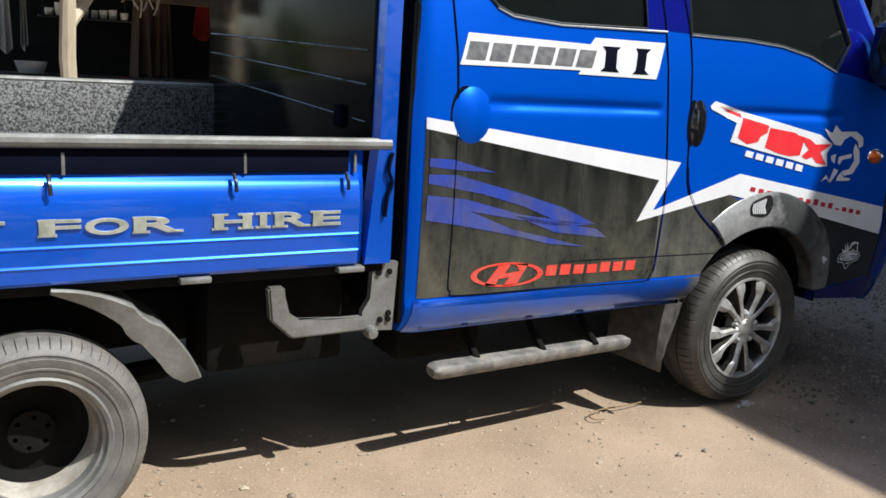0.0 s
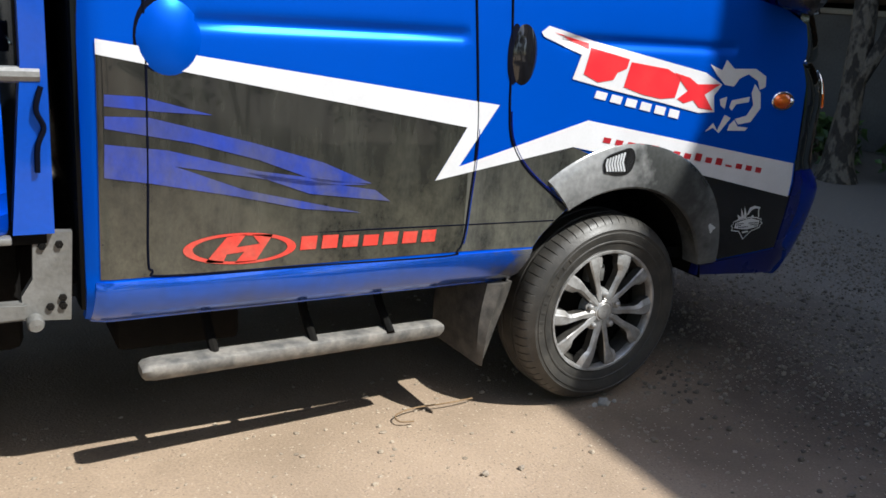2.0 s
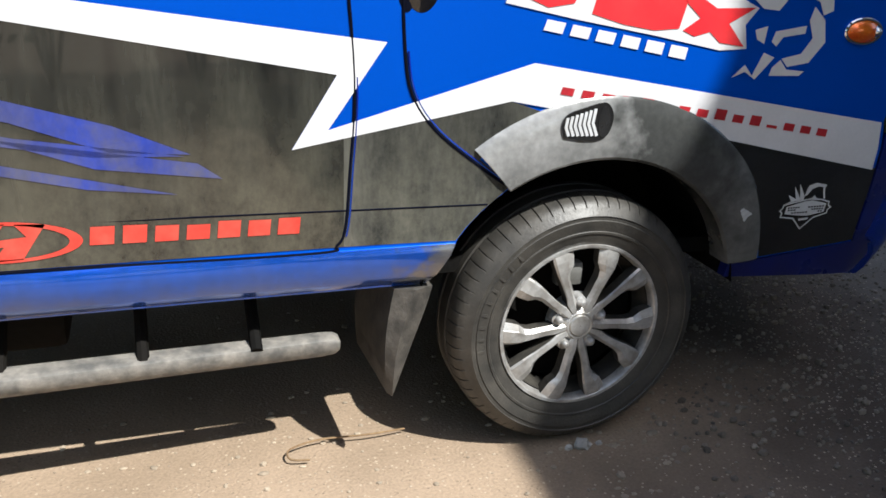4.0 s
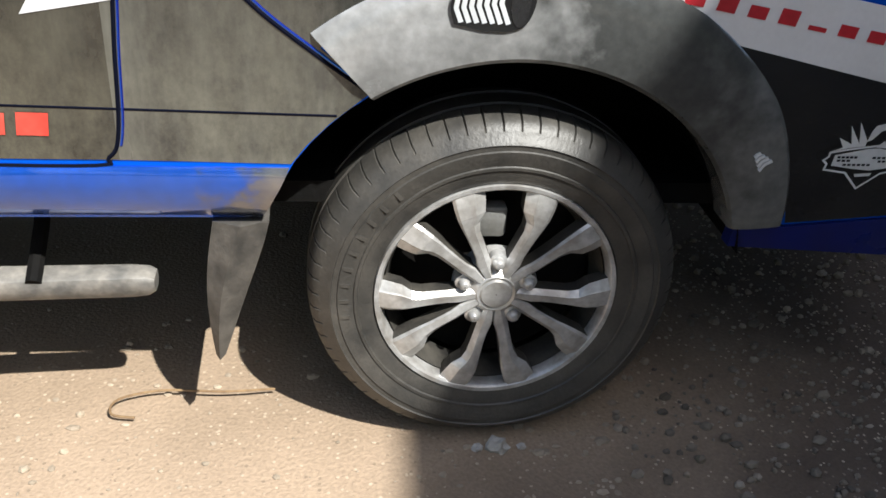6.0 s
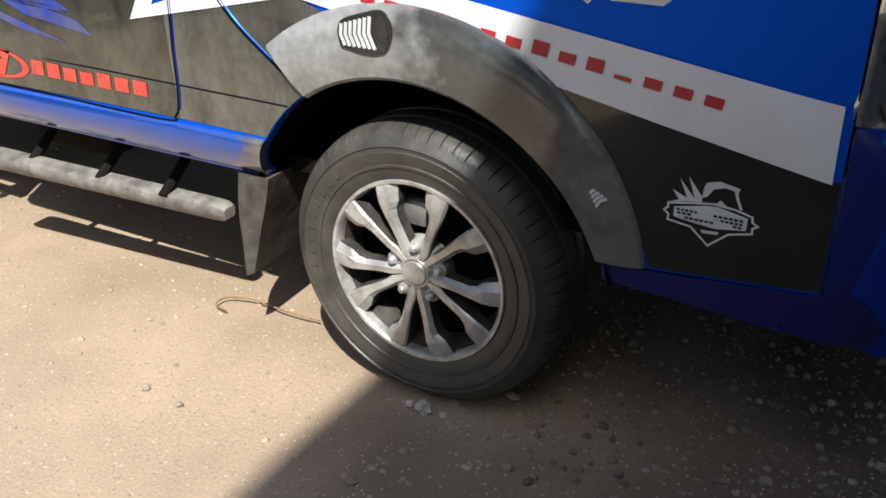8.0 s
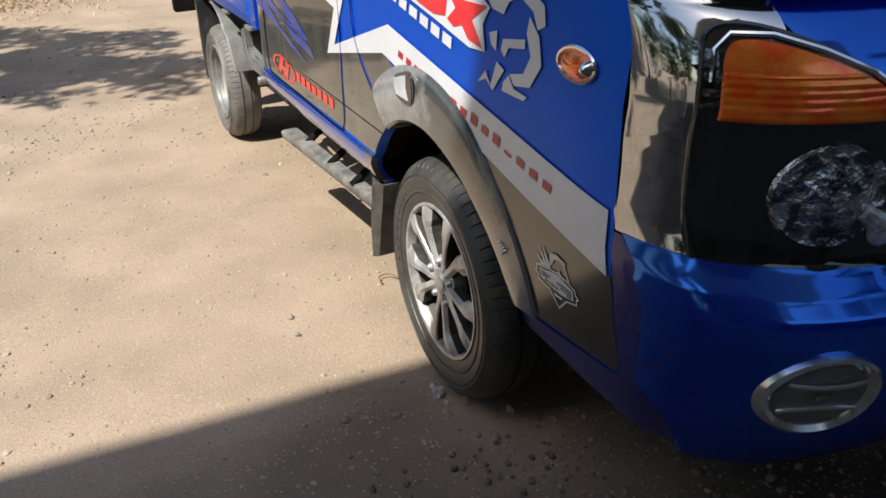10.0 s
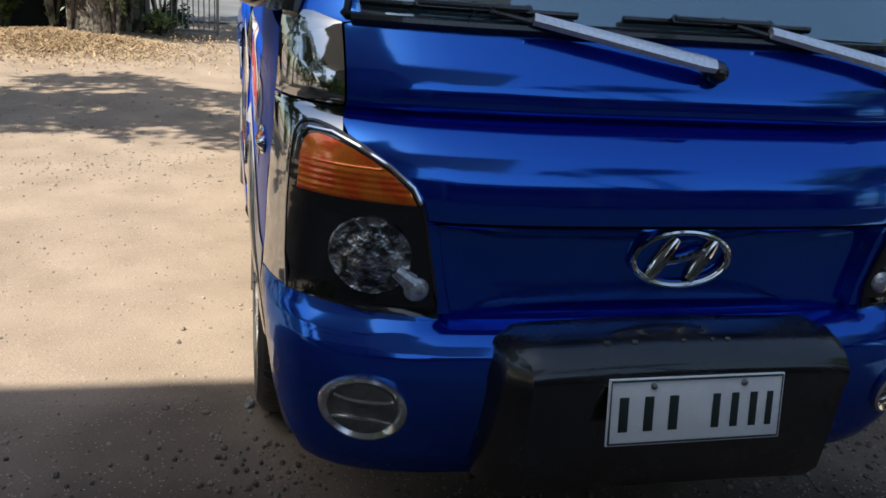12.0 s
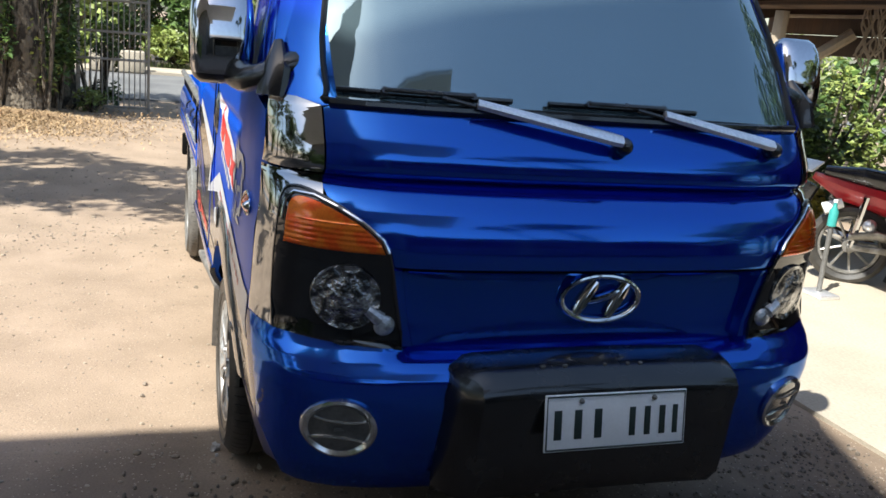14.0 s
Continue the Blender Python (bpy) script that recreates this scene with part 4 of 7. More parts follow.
bm = bmesh.new()
bm.faces.new([bm.verts.new((x, -0.0188, z)) for x, z in rounded([(-0.112, 0.815), (-0.118, 0.842), (-0.106, 0.866), (-0.06, 0.882), (-0.016, 0.890), (0.004, 0.862), (-0.004, 0.822), (-0.03, 0.806), (-0.07, 0.806)])])
thicken(bm, lambda c: Vector((0, 0.004, 0)))
part("sticker_ground", bm, CLEAN_BLACK, flare_ob, "black ground of the coil sticker")
ribbed([(-0.108, 0.838), (-0.030, 0.848)], 0.021, 0.033, 7, -0.020)
bm = bmesh.new()
bm.faces.new([bm.verts.new((x, -0.020, z)) for x, z in ellipse(-0.018, 0.848, 0.014, 0.036, 20)])
thicken(bm, lambda c: Vector((0, 0.004, 0)))
part("sticker_band", bm, BLACK_PLASTIC, flare_ob)
ribbed([(0.397, 0.612), (0.420, 0.588)], 0.006, 0.016, 4, -0.004)

for flip in (False, True):
    part("sill", side_patch([(-1.61, 0.472), (-0.397, 0.472), (-0.372, 0.53), (-0.348, 0.583), (-1.60, 0.588)], 0.004, 0.02, flip), BLUE_DUSTY, truck, "dusty blue rounded sill")
DOOR_REAR = smooth_curve([(-1.505, 1.54, 0), (-1.48, 1.25, 0), (-1.478, 0.9, 0), (-1.482, 0.65, 0), (-1.472, 0.61, 0), (-1.44, 0.594, 0), (-1.1, 0.588, 0), (-0.66, 0.582, 0), (-0.612, 0.596, 0), (-0.594, 0.635, 0), (-0.585, 0.75, 0), (-0.575, 0.95, 0), (-0.60, 1.25, 0), (-0.625, 1.50, 0), (-0.64, 1.60, 0)], 6)
DOOR_FRONT = smooth_curve([(-0.53, 1.60, 0), (-0.50, 1.45, 0), (-0.48, 1.2, 0), (-0.472, 1.02, 0), (-0.455, 0.915, 0), (-0.40, 0.835, 0), (-0.30, 0.755, 0), (-0.222, 0.70, 0)], 6)
for path in (DOOR_REAR, DOOR_FRONT, [(-1.585, 0.682, 0), (-0.9, 0.678, 0), (-0.276, 0.667, 0)], [(0.792, 0.71, 0), (0.792, 1.0, 0), (0.795, 1.165, 0)]):
    part("door_gap", seam(bmesh.new(), [(x, z) for x, z, _ in path], 0.0035 if len(path) > 3 else 0.0024, 0.001), GAP, truck)
part("door_edge", seam(bmesh.new(), [(x + 0.006, z) for x, z, _ in DOOR_REAR if 0.615 < z < 0.95 and x > -0.7] + [], 0.0022, 0.002), BLUE, truck)
part("door_edge", seam(bmesh.new(), [(x + 0.007, z + 0.002) for x, z, _ in DOOR_FRONT if z < 1.0], 0.0022, 0.002), BLUE, truck)


def dish(bm, cx, cz, rx, rz, depth, rings=6, n=28, cut=None):
    """A shallow dome on the body side."""
    rows = []
    for i in range(rings + 1):
        u = i / rings
        rows.append([])
        for k in range(n):
            a = 2 * math.pi * k / n
            x, z = cx + rx * (1 - u) * math.cos(a), cz + rz * (1 - u) * math.sin(a)
            if cut is not None:
                x = max(x, cut)
            rows[-1].append(bm.verts.new((x, side_y(x, z) - 0.001 - depth * math.sin(u * math.pi / 2) ** 0.8, z)))
    for a, b in zip(rows, rows[1:]):
        for k in range(n):
            bm.faces.new((a[k], a[(k + 1) % n], b[(k + 1) % n], b[k]))
    return bm


hnd = part("door_handle", dish(bmesh.new(), -1.425, 1.165, 0.075, 0.088, 0.020), BLUE_SIDE, truck, "blue domed rear door handle")
part("handle_recess", dish(bmesh.new(), -1.452, 1.165, 0.052, 0.090, 0.004, cut=-1.506), GAP, hnd)
hnd = part("door_handle", dish(bmesh.new(), -0.437, 1.16, 0.045, 0.085, 0.016), GLOSS_BLACK, truck, "glossy dark front door handle")
part("handle_recess", dish(bmesh.new(), -0.468, 1.16, 0.024, 0.085, 0.004), GAP, hnd)
mk = part("side_indicator", dish(bmesh.new(), 0.665, 1.04, 0.052, 0.027, 0.018), AMBER, truck, "small amber side indicator")
part("indicator_rim", tube(bmesh.new(), [(x, side_y(x, z) - 0.003, z) for x, z in ellipse(0.665, 1.04, 0.054, 0.029) + [(0.719, 1.04)]], 0.004, 6), CHROME, mk)
part("indicator_edge", dish(bmesh.new(), 0.70, 1.04, 0.018, 0.016, 0.02), CHROME, mk)

# ---- graphics on the flank ----
SLASH_A = [(-1.57, 1.034), (-1.487, 1.03), (-1.324, 0.988), (-1.455, 0.996), (-1.571, 1.008)]
SLASH_B = [(-1.571, 0.985), (-1.472, 0.982), (-1.22, 0.919), (-1.036, 0.866), (-0.897, 0.806), (-1.044, 0.815), (-1.21, 0.877), (-1.372, 0.921), (-1.572, 0.957)]
SLASH_C = [(-1.573, 0.921), (-1.432, 0.905), (-1.21, 0.849), (-0.908, 0.803), (-1.073, 0.807), (-1.415, 0.866), (-1.246, 0.802), (-0.925, 0.727), (-1.091, 0.746), (-1.264, 0.786), (-1.474, 0.827), (-1.576, 0.843)]
SLASH_D = [(-1.247, 0.848), (-0.886, 0.788), (-0.84, 0.755), (-1.073, 0.785)]
BADGE_BACK = [(-0.384, 1.225), (-0.358, 1.244), (-0.18, 1.207), (0.278, 1.128), (0.359, 1.091), (0.328, 1.054), (0.339, 1.001), (0.267, 0.998), (0.095, 1.031), (-0.101, 1.065), (-0.259, 1.096), (-0.233, 1.167), (-0.374, 1.213)]
BADGE_STRIPE = [(-0.338, 1.227), (-0.201, 1.2), (-0.207, 1.185)]
BADGE_A = [(-0.22, 1.111), (-0.199, 1.189), (-0.048, 1.16), (-0.056, 1.132), (-0.092, 1.118), (-0.104, 1.097), (-0.163, 1.088)]
BADGE_B = [(-0.061, 1.076), (-0.04, 1.152), (0.112, 1.135), (0.172, 1.109), (0.155, 1.046), (0.093, 1.042), (0.018, 1.054)]
BADGE_C = [(0.141, 1.125), (0.211, 1.11), (0.247, 1.09), (0.35, 1.092), (0.283, 1.057), (0.329, 1.006), (0.264, 1.015), (0.235, 1.039), (0.196, 1.029), (0.165, 1.042), (0.207, 1.069)]
RACE_ROW = [(-0.163, 1.064), (0.202, 1.001), (0.197, 0.975), (-0.171, 1.042)]
PORT_BACK = [(-1.449, 1.414), (-0.97, 1.409), (-0.949, 1.432), (-0.628, 1.435), (-0.666, 1.309), (-1.018, 1.31), (-1.008, 1.323), (-1.479, 1.317)]
PORT_ROW = [(-1.444, 1.389), (-0.927, 1.39), (-0.947, 1.334), (-1.459, 1.335)]
PORT_I = [(-0.917, 1.407), (-0.837, 1.408), (-0.852, 1.395), (-0.857, 1.338), (-0.842, 1.324), (-0.926, 1.325), (-0.908, 1.338), (-0.902, 1.392)]
PORT_J = [(-0.767, 1.409), (-0.696, 1.41), (-0.716, 1.394), (-0.725, 1.337), (-0.705, 1.323), (-0.781, 1.322), (-0.767, 1.335), (-0.758, 1.394)]
BADGE_OUT = [(0.53, 0.611), (0.53, 0.603), (0.523, 0.596), (0.531, 0.589), (0.53, 0.578), (0.57, 0.572), (0.601, 0.541), (0.633, 0.571), (0.671, 0.581), (0.671, 0.591), (0.679, 0.597), (0.67, 0.603), (0.669, 0.613), (0.641, 0.621), (0.61, 0.625), (0.56, 0.617)]
BADGE_IN = [(0.54, 0.606), (0.595, 0.619), (0.614, 0.62), (0.662, 0.609), (0.661, 0.585), (0.611, 0.577), (0.579, 0.58), (0.54, 0.586)]
BADGE_SP = [(0.53, 0.613), (0.548, 0.621), (0.536, 0.639), (0.561, 0.627), (0.548, 0.662), (0.574, 0.628), (0.562, 0.668), (0.586, 0.634), (0.586, 0.6235), (0.56, 0.620)]
URL_ROW = [(-0.116, 0.927), (0.627, 0.809), (0.623, 0.785), (-0.122, 0.907)]
TORN = [
    [(0.294, 1.155), (0.349, 1.137), (0.366, 1.171), (0.407, 1.143), (0.507, 1.146), (0.561, 1.122), (0.566, 1.087), (0.539, 1.076), (0.524, 1.106), (0.475, 1.127), (0.436, 1.112), (0.414, 1.086), (0.371, 1.09), (0.329, 1.122)],
    [(0.512, 1.096), (0.546, 1.066), (0.556, 1.015), (0.517, 0.968), (0.458, 0.959), (0.439, 0.978), (0.492, 0.989), (0.518, 1.025), (0.502, 1.065)],
    [(0.308, 0.936), (0.341, 0.965), (0.363, 0.94), (0.388, 0.992), (0.419, 0.981), (0.372, 0.931), (0.343, 0.949)],
    [(0.416, 0.958), (0.437, 0.975), (0.457, 0.953), (0.508, 0.948), (0.495, 0.938), (0.41, 0.939)],
    [(0.356, 1.043), (0.39, 1.052), (0.385, 1.012), (0.364, 1.022)],
    [(0.405, 1.017), (0.413, 1.04), (0.497, 1.053), (0.495, 1.035), (0.436, 1.027), (0.419, 1.006)],
]


def decal(name, poly, material, lift, label=""):
    return part(name, side_patch(poly, lift, 0.0, zs=[0.59, 0.62] + Z_CUTS[8:]), material, truck, label)


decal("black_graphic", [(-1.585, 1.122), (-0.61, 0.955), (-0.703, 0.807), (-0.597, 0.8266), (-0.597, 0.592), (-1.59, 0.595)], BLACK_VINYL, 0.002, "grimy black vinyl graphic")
decal("black_graphic", [(-0.597, 0.8266), (-0.233, 0.894), (-0.15, 0.866), (-0.30, 0.77), (-0.222, 0.707), (-0.286, 0.655), (-0.322, 0.618), (-0.345, 0.588), (-0.597, 0.592)],
      DUSTY_VINYL, 0.002, "dusty black vinyl graphic ahead of the rear door")
decal("black_graphic", [(0.28, 0.802), (0.778, 0.696), (0.789, 0.70), (0.789, 0.492), (0.50, 0.466), (0.46, 0.60), (0.40, 0.70)], CLEAN_BLACK, 0.002, "glossy black vinyl graphic")
decal("white_bolt_graphic", [(-1.585, 1.156), (-0.508, 1.018), (-0.629, 0.845), (-0.185, 0.974), (0.776, 0.817), (0.778, 0.694), (0.30, 0.795), (-0.05, 0.86), (-0.233, 0.894), (-0.703, 0.807), (-0.61, 0.955), (-1.585, 1.122)],
      WHITE_VINYL, 0.0035, "white lightning bolt graphic")
for poly in (SLASH_A, SLASH_B, SLASH_C, SLASH_D):
    decal("blue_slash_graphic", poly, BLUE_VINYL, 0.0035, "blue torn slash graphic")
decal("white_badge_graphic", BADGE_BACK, WHITE_VINYL, 0.003, "white slanted badge graphic")
for poly in (BADGE_STRIPE, BADGE_A, BADGE_B, BADGE_C):
    decal("red_shape", poly, RED_VINYL, 0.0045, "red block shape")


def row_blocks(name, quad, n, material, lift, fill=0.7, label="", heights=None):
    a, b, c, d = [Vector((*p, 0)) for p in quad]
    for k in range(n):
        u0, u1 = k / n, (k + fill) / n
        h = (heights or [1] * n)[k]
        lo0, lo1 = d.lerp(c, u0), d.lerp(c, u1)
        hi0, hi1 = lo0.lerp(a.lerp(b, u0), h), lo1.lerp(a.lerp(b, u1), h)
        decal(name, [(p.x, p.y) for p in (hi0, hi1, lo1, lo0)], material, lift, label)


row_blocks("white_bar", RACE_ROW, 6, WHITE_VINYL, 0.003, 0.72, "small white bar")
decal("white_badge_graphic", PORT_BACK, WHITE_VINYL, 0.003, "white slanted badge graphic")
GREY_VINYL = mat("dark_grey_vinyl", (0.10, 0.10, 0.11), 0.4, 0, 0.2, (0.2, 0.2, 0.2), 0.7, 40, 120)
row_blocks("grey_bar", PORT_ROW, 6, GREY_VINYL, 0.0045, 0.82, "dark grey block")
for poly in (PORT_I, PORT_J):
    decal("black_bar", poly, GAP, 0.0045, "black block")
row_blocks("red_bar", URL_ROW, 15, DARK_RED_VINYL, 0.005, 0.6, "small red bar", [0.8, 0.8, 0.8, 0.9, 1, 0.7, 0.8, 0.8, 1.1, 0.8, 1.0, 0.3, 0.75, 0.75, 0.75])


for poly in TORN:
    decal("torn_white_shape", poly, WHITE_VINYL, 0.003, "torn white shape")
# red oval mark and red bars on the rear door
bm = bmesh.new()
prev = None
for k in range(49):
    a = 2 * math.pi * k / 48
    cur = []
    for f in (1.0, 0.84):
        x, z = -1.253 + 0.146 * f * math.cos(a), 0.651 + 0.041 * f * math.sin(a) - 0.004 * math.cos(a)
        cur.append(bm.verts.new((x, side_y(x, z) - 0.004, z)))
    if prev:
        bm.faces.new((prev[0], prev[1], cur[1], cur[0]))
    prev = cur
part("red_oval", bm, FADED_RED, truck, "faded red oval ring")
decal("red_oval_bar", [(-1.345, 0.620), (-1.29, 0.683), (-1.24, 0.688), (-1.265, 0.655), (-1.205, 0.660), (-1.225, 0.686), (-1.17, 0.683), (-1.215, 0.615), (-1.27, 0.613), (-1.245, 0.642), (-1.29, 0.638), (-1.30, 0.616)], FADED_RED, 0.004, "faded red slanted mark")
row_blocks("red_bar", [(-1.092, 0.672), (-0.672, 0.665), (-0.676, 0.630), (-1.096, 0.635)], 7, FADED_RED, 0.004, 0.74, "faded red block", [1, 1, 0.9, 0.85, 1, 0.95, 1])
# small white shield sticker
def outline(pts, w, lift):
    """A closed line of even width with sharp corners."""
    bm = bmesh.new()
    P = [Vector(p) for p in pts]
    pairs = []
    for i, p in enumerate(P):
        d0, d1 = (p - P[i - 1]).normalized(), (P[(i + 1) % len(P)] - p).normalized()
        n = Vector((-(d0 + d1).y, (d0 + d1).x)).normalized()
        n *= w / max(n.dot(Vector((-d0.y, d0.x))), 0.5)
        pairs.append([bm.verts.new((q.x, side_y(q.x, q.y) - lift, q.y)) for q in (p - n, p + n)])
    for a, b in zip(pairs, pairs[1:] + pairs[:1]):
        bm.faces.new((a[0], a[1], b[1], b[0]))
    return bm


part("shield_sticker", outline(BADGE_OUT, 0.0018, 0.004), SILVER_VINYL, truck, "small white shield sticker with a bird's head")
decal("shield_sticker", BADGE_IN, SILVER_VINYL, 0.004)
decal("shield_sticker", BADGE_SP, SILVER_VINYL, 0.004)
decal("shield_sticker", [(0.586, 0.632), (0.588, 0.652), (0.592, 0.662), (0.613, 0.668), (0.646, 0.661), (0.643, 0.652), (0.646, 0.64), (0.653, 0.623), (0.648, 0.622), (0.640, 0.643), (0.637, 0.655), (0.622, 0.658), (0.604, 0.652), (0.594, 0.636)], SILVER_VINYL, 0.004)
decal("shield_sticker", [(0.606, 0.622), (0.617, 0.634), (0.625, 0.626), (0.639, 0.619), (0.625, 0.62)], SILVER_VINYL, 0.004)
decal("shield_sticker", [(0.587, 0.570), (0.618, 0.572), (0.616, 0.566), (0.590, 0.564)], SILVER_VINYL, 0.004)
for x0, x1, z, gaps in ((0.545, 0.582, 0.6005, 5), (0.546, 0.572, 0.594, 3), (0.559, 0.610, 0.586, 6), (0.607, 0.658, 0.600, 6), (0.619, 0.657, 0.593, 5), (0.640, 0.656, 0.5865, 2)):
    step_x = (x1 - x0) / gaps
    for k in range(gaps):
        decal("shield_bar", [(x0 + step_x * k, z), (x0 + step_x * (k + 0.72), z), (x0 + step_x * (k + 0.72), z + 0.0042), (x0 + step_x * k, z + 0.0042)], GAP, 0.005)

# ---- step, mud flap ----
bm = bmesh.new()
prof = [(0.034, 0.300), (0.014, 0.318), (0.008, 0.340), (0.014, 0.350), (0.024, 0.354), (0.100, 0.356), (0.108, 0.350), (0.108, 0.318), (0.092, 0.300)]
cols = []
for x, f in ((-1.497, 0.5), (-1.488, 0.85), (-1.465, 1.0), (-1.0, 1.0), (-0.63, 1.0), (-0.600, 0.9), (-0.588, 0.6)):
    run = (x + 1.497) / 0.9
    cols.append([bm.verts.new((x, 0.010 + (0.056 + (y - 0.066) * (0.6 + 0.4 * f)) * (0.70 - 0.24 * run) + 0.062 * run, 0.330 + (z - 0.330) * f * 0.86 - 0.012 * run)) for y, z in prof])
for a, b in zip(cols, cols[1:]):
    for k in range(len(prof)):
        bm.faces.new((a[k], a[(k + 1) % len(prof)], b[(k + 1) % len(prof)], b[k]))
bm.faces.new(cols[0])
bm.faces.new(cols[-1])
step = part("side_step", bm, STEP_MAT, truck, "dusty grey alloy side step")
for x in (-1.30, -1.02, -0.78):
    part("step_bracket", tube(bmesh.new(), [(x, 0.06, 0.335), (x, 0.15, 0.40), (x, 0.22, 0.50)], 0.014, 8), UNDERBODY, step)
bm = bmesh.new()
rows = []
for u in np.linspace(0, 1, 9):
    z = 0.47 - 0.265 * u
    xl, xr = -0.475 - 0.012 * u, -0.385 - 0.085 * u ** 1.4
    bow = 0.03 * math.sin(math.pi * u)
    rows.append([bm.verts.new((xl - bow * 0.4, 0.03, z)), bm.verts.new(((xl + xr) / 2 - bow * 0.6, 0.012, z)), bm.verts.new((xr - bow * 0.3, 0.03, z)), bm.verts.new((xr - bow * 0.3 - 0.01, 0.30, z)), bm.verts.new((xl - bow * 0.4 - 0.01, 0.30, z))])
for a, b in zip(rows, rows[1:]):
    for k in range(5):
        bm.faces.new((a[k], a[(k + 1) % 5], b[(k + 1) % 5], b[k]))
bm.faces.new(rows[0])
bm.faces.new(rows[-1])
part("mud_flap", bm, FLAP, truck, "worn black front mud flap")

# ---- wheels ----
SPOKE = [(0.026, 0.0005, 0.013, 0.007), (0.050, 0.0005, 0.0215, 0.005), (0.066, 0.002, 0.027, 0.004), (0.085, 0.009, 0.0315, 0.002), (0.105, 0.0135, 0.0365, 0.001), (0.130, 0.0180, 0.0430, -0.001),
         (0.148, 0.0205, 0.052, -0.002), (0.166, 0.0235, 0.070, -0.003), (0.186, 0.029, 0.081, -0.001), (0.205, 0.036, 0.090, 0.003)]


def wheel(name, cx, cy, r, width, rim_r, flip, label, dished):
    hub = thing(name, label, "")
    hub.parent = truck
    s = -1 if flip else 1

    def Yp(p):
        return [(rr, cy + s * y) for rr, y in p]
    bm = bmesh.new()
    base = [(rim_r - 0.004, 0.018), (rim_r + 0.004, 0.004), (rim_r + 0.016, -0.001), (rim_r + (r - rim_r) * 0.25, -0.003), (rim_r + (r - rim_r) * 0.265, -0.006), (rim_r + (r - rim_r) * 0.31, -0.0065), (rim_r + (r - rim_r) * 0.325, -0.004), (rim_r + (r - rim_r) * 0.36, -0.0055), (rim_r + (r - rim_r) * 0.55, -0.009), (rim_r + (r - rim_r) * 0.565, -0.0065),
            (rim_r + (r - rim_r) * 0.64, -0.0065), (rim_r + (r - rim_r) * 0.655, -0.009), (r - 0.034, -0.005), (r - 0.030, -0.001), (r - 0.022, 0.004), (r - 0.010, 0.014), (r - 0.0035, 0.028), (r, 0.045), (r + 0.001, width * 0.33), (r - 0.008, width * 0.34), (r - 0.008, width * 0.38), (r + 0.001, width * 0.39),
            (r + 0.001, width * 0.61), (r - 0.008, width * 0.62), (r - 0.008, width * 0.66), (r + 0.001, width * 0.67), (r, width - 0.045), (r - 0.012, width - 0.012), (r - 0.04, width), (rim_r, width - 0.01)]
    c = Vector((cx, 0, r))
    rings = []
    turns = []
    for k in range(66):
        a0 = 2 * math.pi * k / 66
        turns += [(a0 - 0.006, False), (a0, True), (a0 + 0.006, False), (a0 + 0.035, False), (a0 + 0.065, False)]
    seg = len(turns)
    for a, notch in turns:
        ring = []
        for i, (rr, y) in enumerate(base):
            if notch and 15 <= i <= 17:
                rr -= (0.006, 0.008, 0.004)[i - 15]
            if rr > r - 0.03 and math.sin(a) < -0.96:
                rr -= 0.004 * (-math.sin(a) - 0.96) / 0.04
            ring.append(bm.verts.new(c + Vector((rr * math.cos(a), cy + s * y, rr * math.sin(a)))))
        rings.append(ring)
    for k in range(seg):
        p, q = rings[k], rings[(k + 1) % seg]
        for i in range(len(base) - 1):
            bm.faces.new((p[i], p[i + 1], q[i + 1], q[i]))
    tyre = part("tyre", bm, RUBBER_DUSTY if dished else RUBBER, hub, "dusty grey tyre" if dished else "dusty black tyre")
    for k in range(9):
        a = radians(132 + 7.0 * k)
        p = c + Vector(((r - 0.062) * math.cos(a), cy - s * 0.0085, (r - 0.062) * math.sin(a)))
        bm = box(bmesh.new(), p.x - 0.0035, p.x + 0.0035, p.y - 0.0008, p.y + 0.0008, p.z - 0.009, p.z + 0.009, 0, Matrix.Rotation(-a, 4, "Y") @ Matrix.Rotation(radians(90), 4, "Y"))
        part("tyre_bar", bm, RUBBER, tyre)
    if not dished:
        bm = revolve(bmesh.new(), Yp([(rim_r - 0.013, 0.026), (rim_r - 0.010, 0.006), (rim_r - 0.006, 0.001), (rim_r + 0.001, 0.0), (rim_r + 0.003, 0.012)]), 72, (cx, 0, r))
        part("cap_ring", bm, CAP, hub, "silver wheel cap ring")
        bm = revolve(bmesh.new(), Yp([(0.001, 0.075), (0.05, 0.07), (0.10, 0.085), (rim_r - 0.032, 0.088)]), 48, (cx, 0, r))
        part("brake_disc", bm, UNDERBODY, hub, "dark brake behind the wheel cap")
        bm = revolve(bmesh.new(), Yp([(rim_r - 0.030, 0.075), (rim_r - 0.024, 0.045), (rim_r - 0.016, 0.024)]), 64, (cx, 0, r))
        part("rim_barrel", bm, BARREL, hub, "dark rim barrel")
        ca = radians(100)
        p = c + Vector((0.125 * math.cos(ca), 0, 0.125 * math.sin(ca)))
        part("brake_caliper", box(bmesh.new(), p.x - 0.035, p.x + 0.035, min(cy + s * 0.04, cy + s * 0.075), max(cy + s * 0.04, cy + s * 0.075), p.z - 0.03, p.z + 0.03, 0.008), STEEL, hub, "grey brake caliper")
        bm = revolve(bmesh.new(), Yp([(0.001, 0.002), (0.026, 0.002), (0.029, 0.006), (0.034, 0.004), (0.040, 0.010), (0.046, 0.016), (0.068, 0.018), (0.074, 0.05)]), 40, (cx, 0, r))
